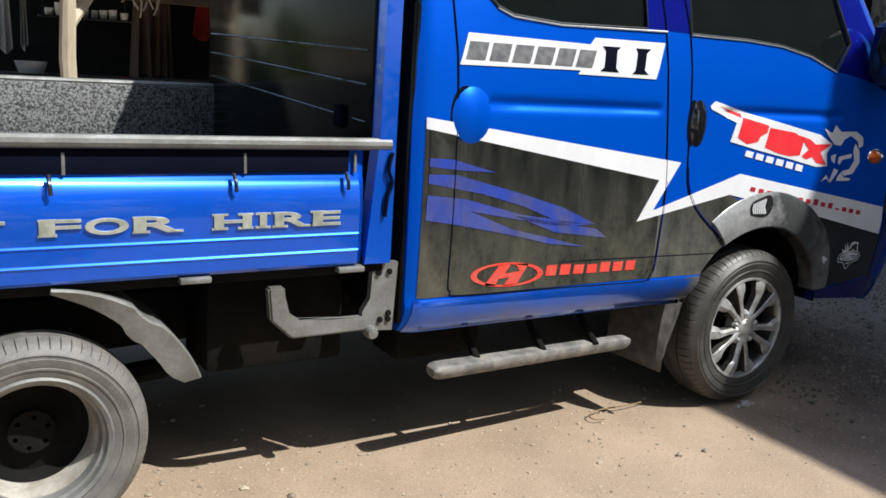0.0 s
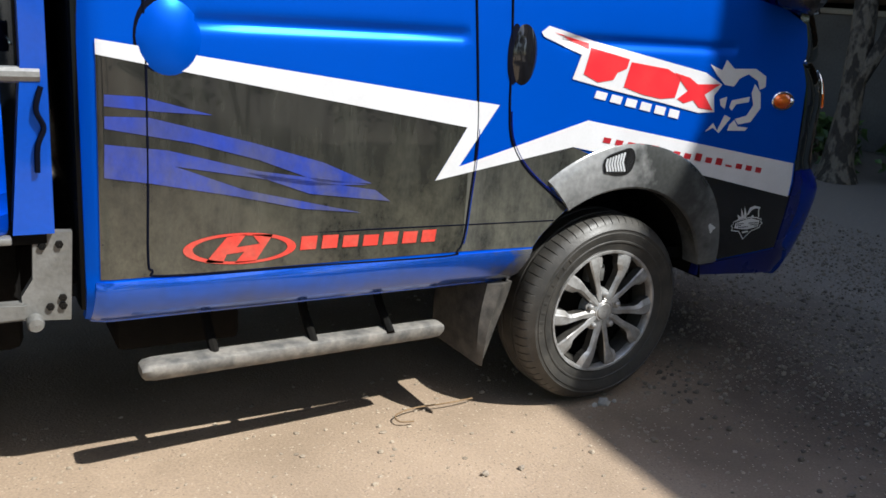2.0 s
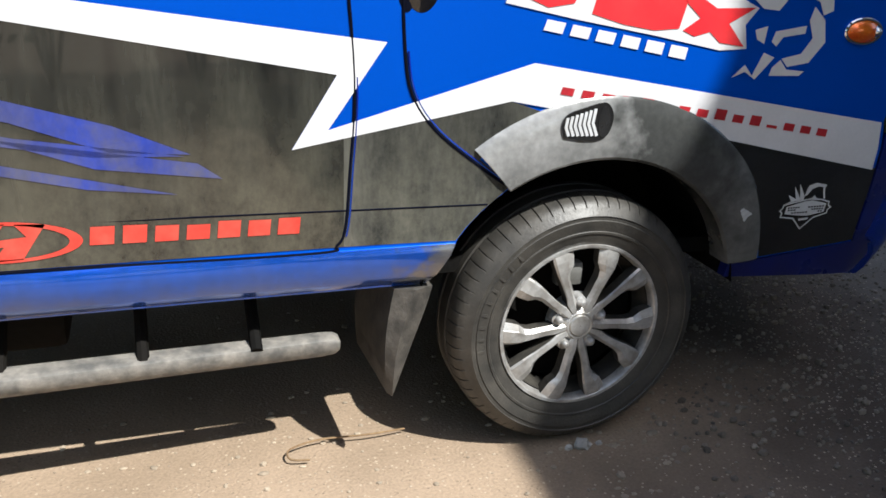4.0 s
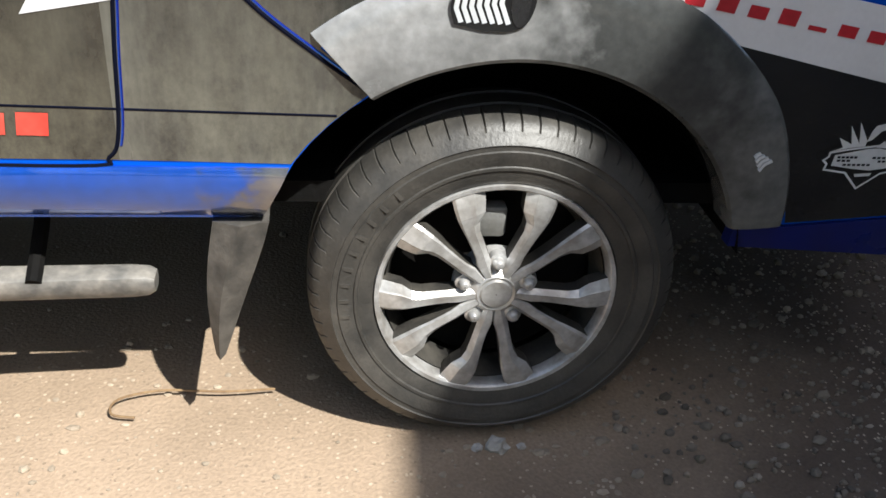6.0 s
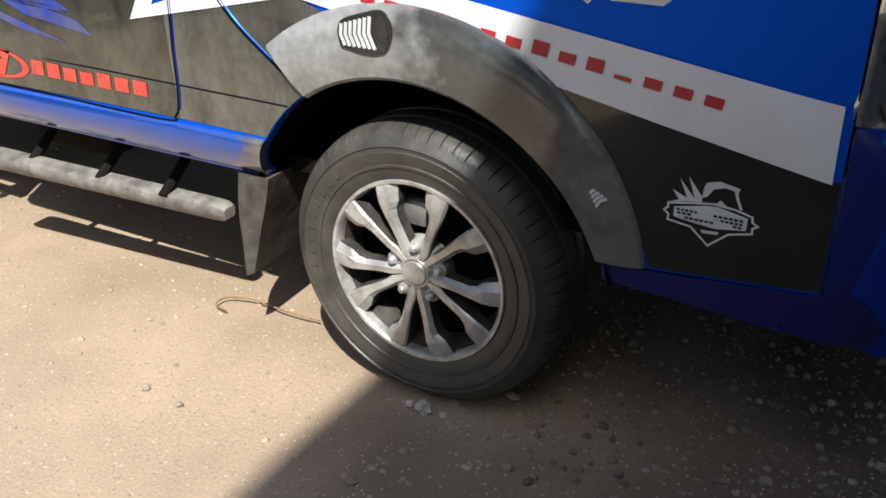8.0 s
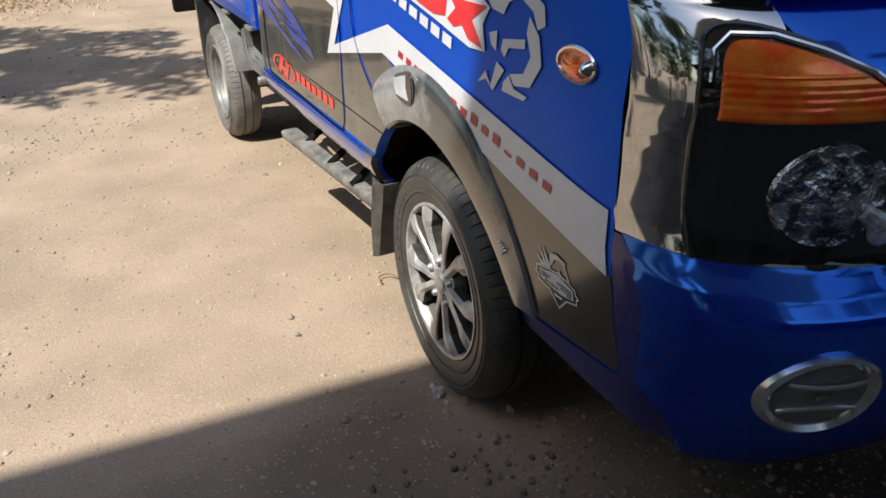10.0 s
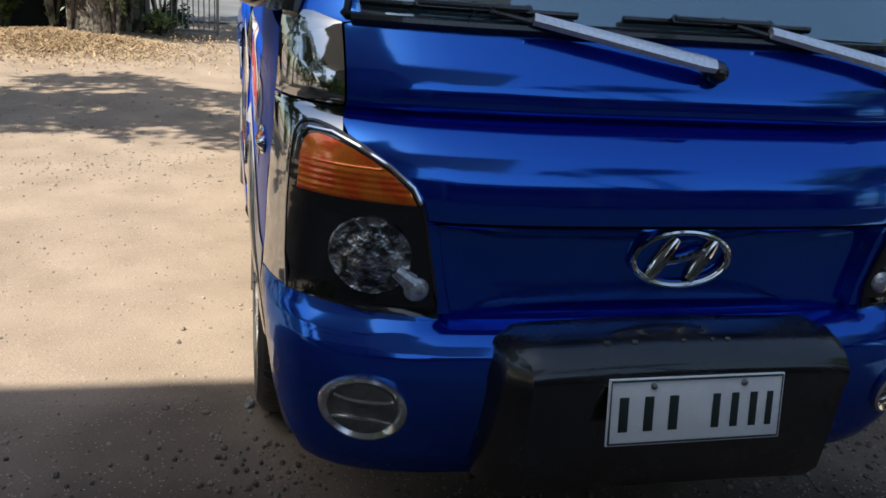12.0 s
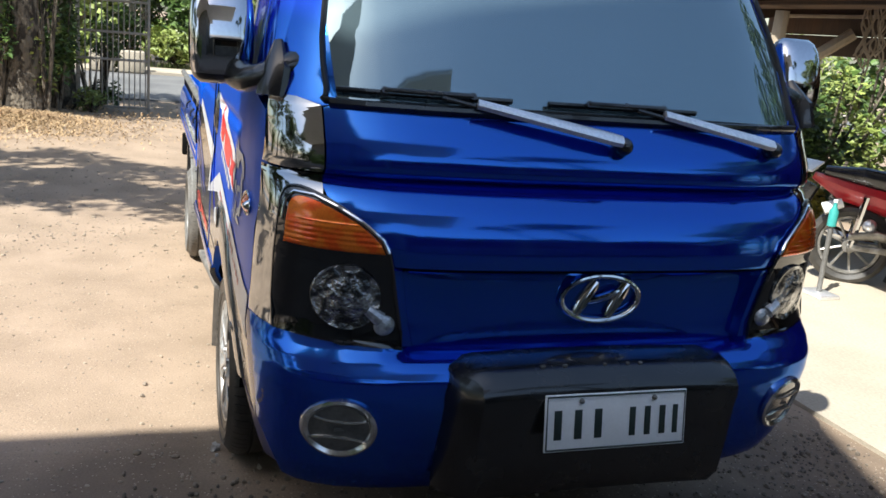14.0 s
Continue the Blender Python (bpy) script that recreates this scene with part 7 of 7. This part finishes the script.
# ---- motorcycle ----
def motorcycle():
    ob = thing("motorcycle", "red and black small motorcycle parked on its stand", "motorcycle", at=(-1.75, 4.9, 0))
    rear, front = Vector((-1.95, 4.60, 0.29)), Vector((-1.15, 5.55, 0.29))
    ax = (front - rear).normalized()
    sd = Vector((-ax.y, ax.x, 0))

    def P(u, w, z):
        p = rear + ax * u + sd * w
        return Vector((p.x, p.y, z))
    for c in (rear, front):
        bm = bmesh.new()
        n, m = 40, 8
        rings = []
        for k in range(n):
            a = 2 * math.pi * k / n
            d = ax * math.cos(a) + Vector((0, 0, 1)) * math.sin(a)
            rings.append([bm.verts.new(c + d * (0.25 + 0.04 * math.cos(b)) + sd * 0.045 * math.sin(b)) for b in (2 * math.pi * j / m for j in range(m))])
        for k in range(n):
            for j in range(m):
                bm.faces.new((rings[k][j], rings[(k + 1) % n][j], rings[(k + 1) % n][(j + 1) % m], rings[k][(j + 1) % m]))
        wh = part("tyre", bm, RUBBER, ob, "dusty motorcycle tyre")
        bm = bmesh.new()
        tube(bm, [c + (ax * math.cos(a) + Vector((0, 0, 1)) * math.sin(a)) * 0.205 for a in np.linspace(0, 2 * math.pi, 33)], 0.016, 6)
        for k in range(9):
            a = 2 * math.pi * k / 9
            tube(bm, [c, c + (ax * math.cos(a) + Vector((0, 0, 1)) * math.sin(a)) * 0.2], 0.010, 5)
        tube(bm, [c - sd * 0.06, c + sd * 0.06], 0.05, 12)
        part("wheel_rim", bm, ENGINE, wh, "dusty alloy rim with spokes")
    bm = tube(bmesh.new(), [P(-0.25, 0, 0.80), P(0.0, 0, 0.78), P(0.30, 0, 0.74), P(0.55, 0, 0.74), P(0.70, 0, 0.80)], [0.05, 0.10, 0.12, 0.11, 0.05], 12, 0.7)
    part("seat", bm, BLACK_PLASTIC, ob, "black motorcycle seat")
    bm = tube(bmesh.new(), [P(-0.32, 0, 0.76), P(-0.1, 0, 0.68), P(0.2, 0, 0.62), P(0.5, 0, 0.58)], [0.03, 0.09, 0.11, 0.08], 10, 0.8)
    part("side_fairing", bm, BIKE_RED, ob, "red side fairing")
    bm = tube(bmesh.new(), [P(0.60, 0, 0.62), P(0.80, 0, 0.80), P(0.95, 0, 1.0)], [0.10, 0.12, 0.08], 10)
    part("front_fairing", bm, BIKE_RED, ob, "red front fairing")
    bm = box(bmesh.new(), -1.55, -1.30, 4.95, 5.2, 0.25, 0.52, 0.04)
    part("engine", bm, ENGINE, ob, "alloy engine block")
    bm = tube(bmesh.new(), [P(0.5, 0.12, 0.25), P(0.2, 0.14, 0.26), P(-0.25, 0.15, 0.38)], [0.03, 0.045, 0.05], 10)
    part("exhaust", bm, CHROME, ob, "bright exhaust pipe")
    bm = tube(bmesh.new(), [P(0, 0.08, 0.29), P(0.05, 0.09, 0.66)], 0.025, 8)
    tube(bm, [P(0, -0.08, 0.29), P(0.05, -0.09, 0.66)], 0.025, 8)
    part("shock", bm, CHROME, ob)
    bm = tube(bmesh.new(), [P(1.24, 0, 0.29), P(1.0, 0, 0.95)], 0.03, 8)
    tube(bm, [P(0.96, -0.3, 1.02), P(0.98, 0, 0.98), P(0.96, 0.3, 1.02)], 0.014, 8)
    part("fork", bm, STEEL, ob)
    bm = tube(bmesh.new(), [P(-0.32, -0.02, 0.70), P(-0.40, 0, 0.52), P(-0.34, 0, 0.42)], [0.06, 0.07, 0.03], 8, 0.5)
    part("rear_mudguard", bm, BLACK_PLASTIC, ob)
    c = P(-0.36, 0, 0.80)
    part("number_plate", box(bmesh.new(), c.x - 0.09, c.x + 0.09, c.y - 0.06, c.y + 0.06, c.z + 0.02, c.z + 0.035, 0.003, Matrix.Rotation(radians(35), 4, "X")), PLATE_MAT, ob, "pale blank plate")
    part("stand", tube(bmesh.new(), [P(0.35, 0.05, 0.3), P(0.30, 0.2, 0.02)], 0.012, 6), STEEL, ob)
    for sg in (-1, 1):
        part("swing_arm", box(bmesh.new(), -0.02, 0.48, -0.016, 0.016, -0.022, 0.022, 0.006), ENGINE, ob, "alloy swing arm").matrix_basis = Matrix.Translation(P(0, 0.085 * sg, 0.29) - ob.location) @ Matrix.Rotation(math.atan2(ax.y, ax.x), 4, "Z")
    bm = tube(bmesh.new(), [P(-0.02, -0.10, 0.36), P(0.16, -0.11, 0.40), P(0.42, -0.11, 0.36)], [0.045, 0.055, 0.05], 10, 0.5)
    part("chain_case", bm, ENGINE, ob, "dull alloy chain case")
    for u in (0.10, 0.30, 0.46):
        bm = bmesh.new()
        bmesh.ops.create_uvsphere(bm, u_segments=12, v_segments=8, radius=0.05, matrix=Matrix.Translation(P(u, -0.10, 0.46 - 0.12 * (u > 0.2))))
        part("engine_cover", bm, SILVER, ob, "pale alloy engine cover")
    tail = tube(bmesh.new(), [P(-0.10, -0.09, 0.60), P(-0.22, -0.10, 0.54)], [0.035, 0.045], 10)
    part("rear_indicator", tail, PLATE_MAT, ob, "pale rear indicator")


motorcycle()
bottle = thing("bottle", "teal plastic bottle standing on a thin post", "bottle", at=(-1.62, 4.10, 0.50))
bm = tube(bmesh.new(), [(-1.62, 4.10, 0.50), (-1.62, 4.10, 0.60), (-1.62, 4.10, 0.63), (-1.62, 4.10, 0.66)], [0.03, 0.03, 0.014, 0.012], 14)
part("flask", bm, TEAL, bottle)
part("cap", tube(bmesh.new(), [(-1.62, 4.10, 0.66), (-1.62, 4.10, 0.68)], 0.015, 12), PLATE_MAT, bottle)
stand = thing("post_stand", "thin grey steel post on a flat pale foot", "stand", at=(-1.62, 4.10, 0.0))
part("post", tube(bmesh.new(), [(-1.62, 4.10, 0.04), (-1.62, 4.10, 0.50)], 0.017, 10), STEEL, stand)
part("foot", box(bmesh.new(), -1.72, -1.50, 4.02, 4.18, 0.016, 0.045, 0.008), SILVER, stand, "pale foot")

# dry vine hanging from the hut eave
vine = thing("dry_vine", "pale dry vine strands hanging from the hut eave", "vine", at=(-1.5, 4.04, 1.95))
rng = random.Random(21)
for k in range(14):
    x, y, z0 = -1.60 + 0.016 * k + rng.uniform(-0.02, 0.02), 4.04 + rng.uniform(-0.03, 0.03), rng.uniform(1.48, 1.64)
    pts = [(x + 0.03 * math.sin(2.1 * i + k) * i / 5, y + 0.02 * math.cos(1.7 * i + k), 1.96 + (z0 - 1.96) * i / 5) for i in range(6)]
    part("strand", tube(bmesh.new(), smooth_curve(pts, 3), 0.006, 5), PALE_WOOD, vine)

# ---- unseen house, added so that its eave shades the nose of the truck ----
house = thing("house", "unseen plastered house added so its zinc eave shades the nose", "house", at=(6.0, -6.0, 0))
# outline traced back along the sun from the shadow edge it has to cast
SHADE_ROOF = [(2.13, -11.0), (2.33, -3.72), (2.38, -3.15), (2.22, -2.86), (2.70, -2.60), (2.55, -1.6), (2.40, -1.08), (3.23, -1.37), (4.25, -1.42), (4.3, 1.7), (8.0, 1.7), (8.0, -1.3), (9.5, -1.3), (9.5, -11.0)]
part("roof", prism(bmesh.new(), SHADE_ROOF, "z", 6.02, 6.06), ZINC, house, "zinc roof sheet with a broad eave")
# pale underside, added to bounce light and to show in the windshield
part("soffit", prism(bmesh.new(), SHADE_ROOF, "z", 6.0, 6.018), BOUNCE_SOFFIT, house, "pale soffit added to brighten the nose")
part("wall", box(bmesh.new(), 5.4, 5.55, -10.5, -2.4, 0.0, 6.0), PLASTER, house)
part("wall", box(bmesh.new(), 5.55, 9.3, -2.55, -2.4, 0.0, 6.0), PLASTER, house)
part("wall", box(bmesh.new(), 9.15, 9.3, -10.35, -2.55, 0.0, 6.0), PLASTER, house)
part("wall", box(bmesh.new(), 5.55, 9.3, -10.5, -10.35, 0.0, 6.0), PLASTER, house)

# unseen wing, a dark skyline for hood and grille to reflect
part("wing_wall", box(bmesh.new(), 8.6, 8.75, -2.3, 7.5, 0.0, 2.9), PLASTER, house, "dark plaster wing added for the front panels to reflect")
part("wing_wall", box(bmesh.new(), 8.75, 12.0, 7.35, 7.5, 0.0, 2.9), PLASTER, house)
part("wing_wall", box(bmesh.new(), 11.85, 12.0, -2.3, 7.35, 0.0, 2.9), PLASTER, house)
part("wing_roof", prism(bmesh.new(), [(8.0, 2.85), (10.3, 3.9), (12.6, 2.85), (12.6, 2.90), (10.3, 3.95), (8.0, 2.90)], "y", -2.4, 7.7), ZINC, house, "zinc roof of the wing")

# ---- dark wood shed ahead of the truck ----
shed = thing("wood_shed", "dark open wood shed with bare poles and stacked planks", "shed", at=(6.5, 3.0, 0))
part("roof_sheet", box(bmesh.new(), 5.4, 8.2, -0.8, 7.0, 2.55, 2.60, 0, Matrix.Rotation(radians(-5), 4, "Y")), ZINC, shed)
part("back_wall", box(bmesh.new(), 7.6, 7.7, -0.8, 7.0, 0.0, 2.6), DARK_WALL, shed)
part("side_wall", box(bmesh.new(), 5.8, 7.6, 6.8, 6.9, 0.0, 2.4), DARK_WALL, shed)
for y in (-0.6, 2.4, 5.0):
    part("post", tube(bmesh.new(), [(5.7, y, 0), (5.7, y, 1.5), (5.72, y, 2.45)], [0.06, 0.055, 0.05], 10), PALE_WOOD, shed)
part("low_wall", box(bmesh.new(), 6.9, 7.05, -0.5, 6.6, 0.0, 1.42, 0.01), PLASTER, shed, "grey low wall under the shed")
part("wall_cap", box(bmesh.new(), 6.86, 7.09, -0.5, 6.6, 1.42, 1.48, 0.008), CONCRETE, shed)
for k in range(4):
    part("plank", box(bmesh.new(), 7.2 + 0.03 * (k % 3), 7.5, 0.2, 6.3 - 0.2 * (k % 2), 1.55 + 0.17 * k, 1.65 + 0.17 * k, 0.01), TIMBER, shed)
stump = thing("tree", "forked tree with a pale mottled trunk by the dark shed", "tree", at=(4.95, 2.85, 0))
bm = tube(bmesh.new(), [(4.93, 2.83, -0.03), (4.94, 2.85, 0.15), (4.95, 2.86, 0.6), (5.0, 2.9, 1.2), (5.05, 3.0, 1.9), (5.05, 3.05, 3.2), (5.1, 3.1, 4.6)], [0.20, 0.13, 0.105, 0.095, 0.09, 0.07, 0.04], 14)
tube(bm, [(4.95, 2.86, 0.75), (5.08, 2.72, 1.2), (5.2, 2.66, 1.75), (5.4, 2.6, 2.9), (5.5, 2.4, 4.4)], [0.07, 0.065, 0.06, 0.05, 0.03], 12)
for v in bm.verts:
    v.co += 0.03 * noise.noise_vector(v.co * 7)
part("trunk", bm, BARK, stump, "pale mottled trunk")
leaf_cloud("crown", [(5.1, 3.1, 4.7, 0.6, 0.6, 0.35), (5.5, 2.4, 4.5, 0.5, 0.5, 0.3)], 900, 0.2, LEAF, stump, "green leafy crown", 90)
bag = thing("hanging_bag", "dark bag with a strap hanging from the trunk", "bag", at=(5.02, 2.62, 1.36))
bm = tube(bmesh.new(), [(5.02, 2.60, 1.36), (5.02, 2.60, 1.42), (5.02, 2.61, 1.52), (5.02, 2.62, 1.58)], [0.05, 0.11, 0.10, 0.05], 12)
part("sack", bm, DARK_WALL, bag)
part("stick", tube(bmesh.new(), [(5.02, 2.86, 1.56), (5.02, 2.62, 1.60), (5.02, 2.46, 1.65)], 0.014, 8), PALE_WOOD, bag)
part("strap", tube(bmesh.new(), smooth_curve([(5.02, 2.50, 1.62), (5.02, 2.47, 1.45), (5.02, 2.44, 1.2), (5.02, 2.40, 0.98)], 4), 0.016, 6), GAP, bag)
for k, (x, y) in enumerate(((5.6, 3.5), (6.2, 4.4), (5.5, 2.2))):
    bush("bush", x, y, 0.45, 0.5, 0.45, 900, 95 + k, LEAF, 0.12, "low shaded weeds by the shed")
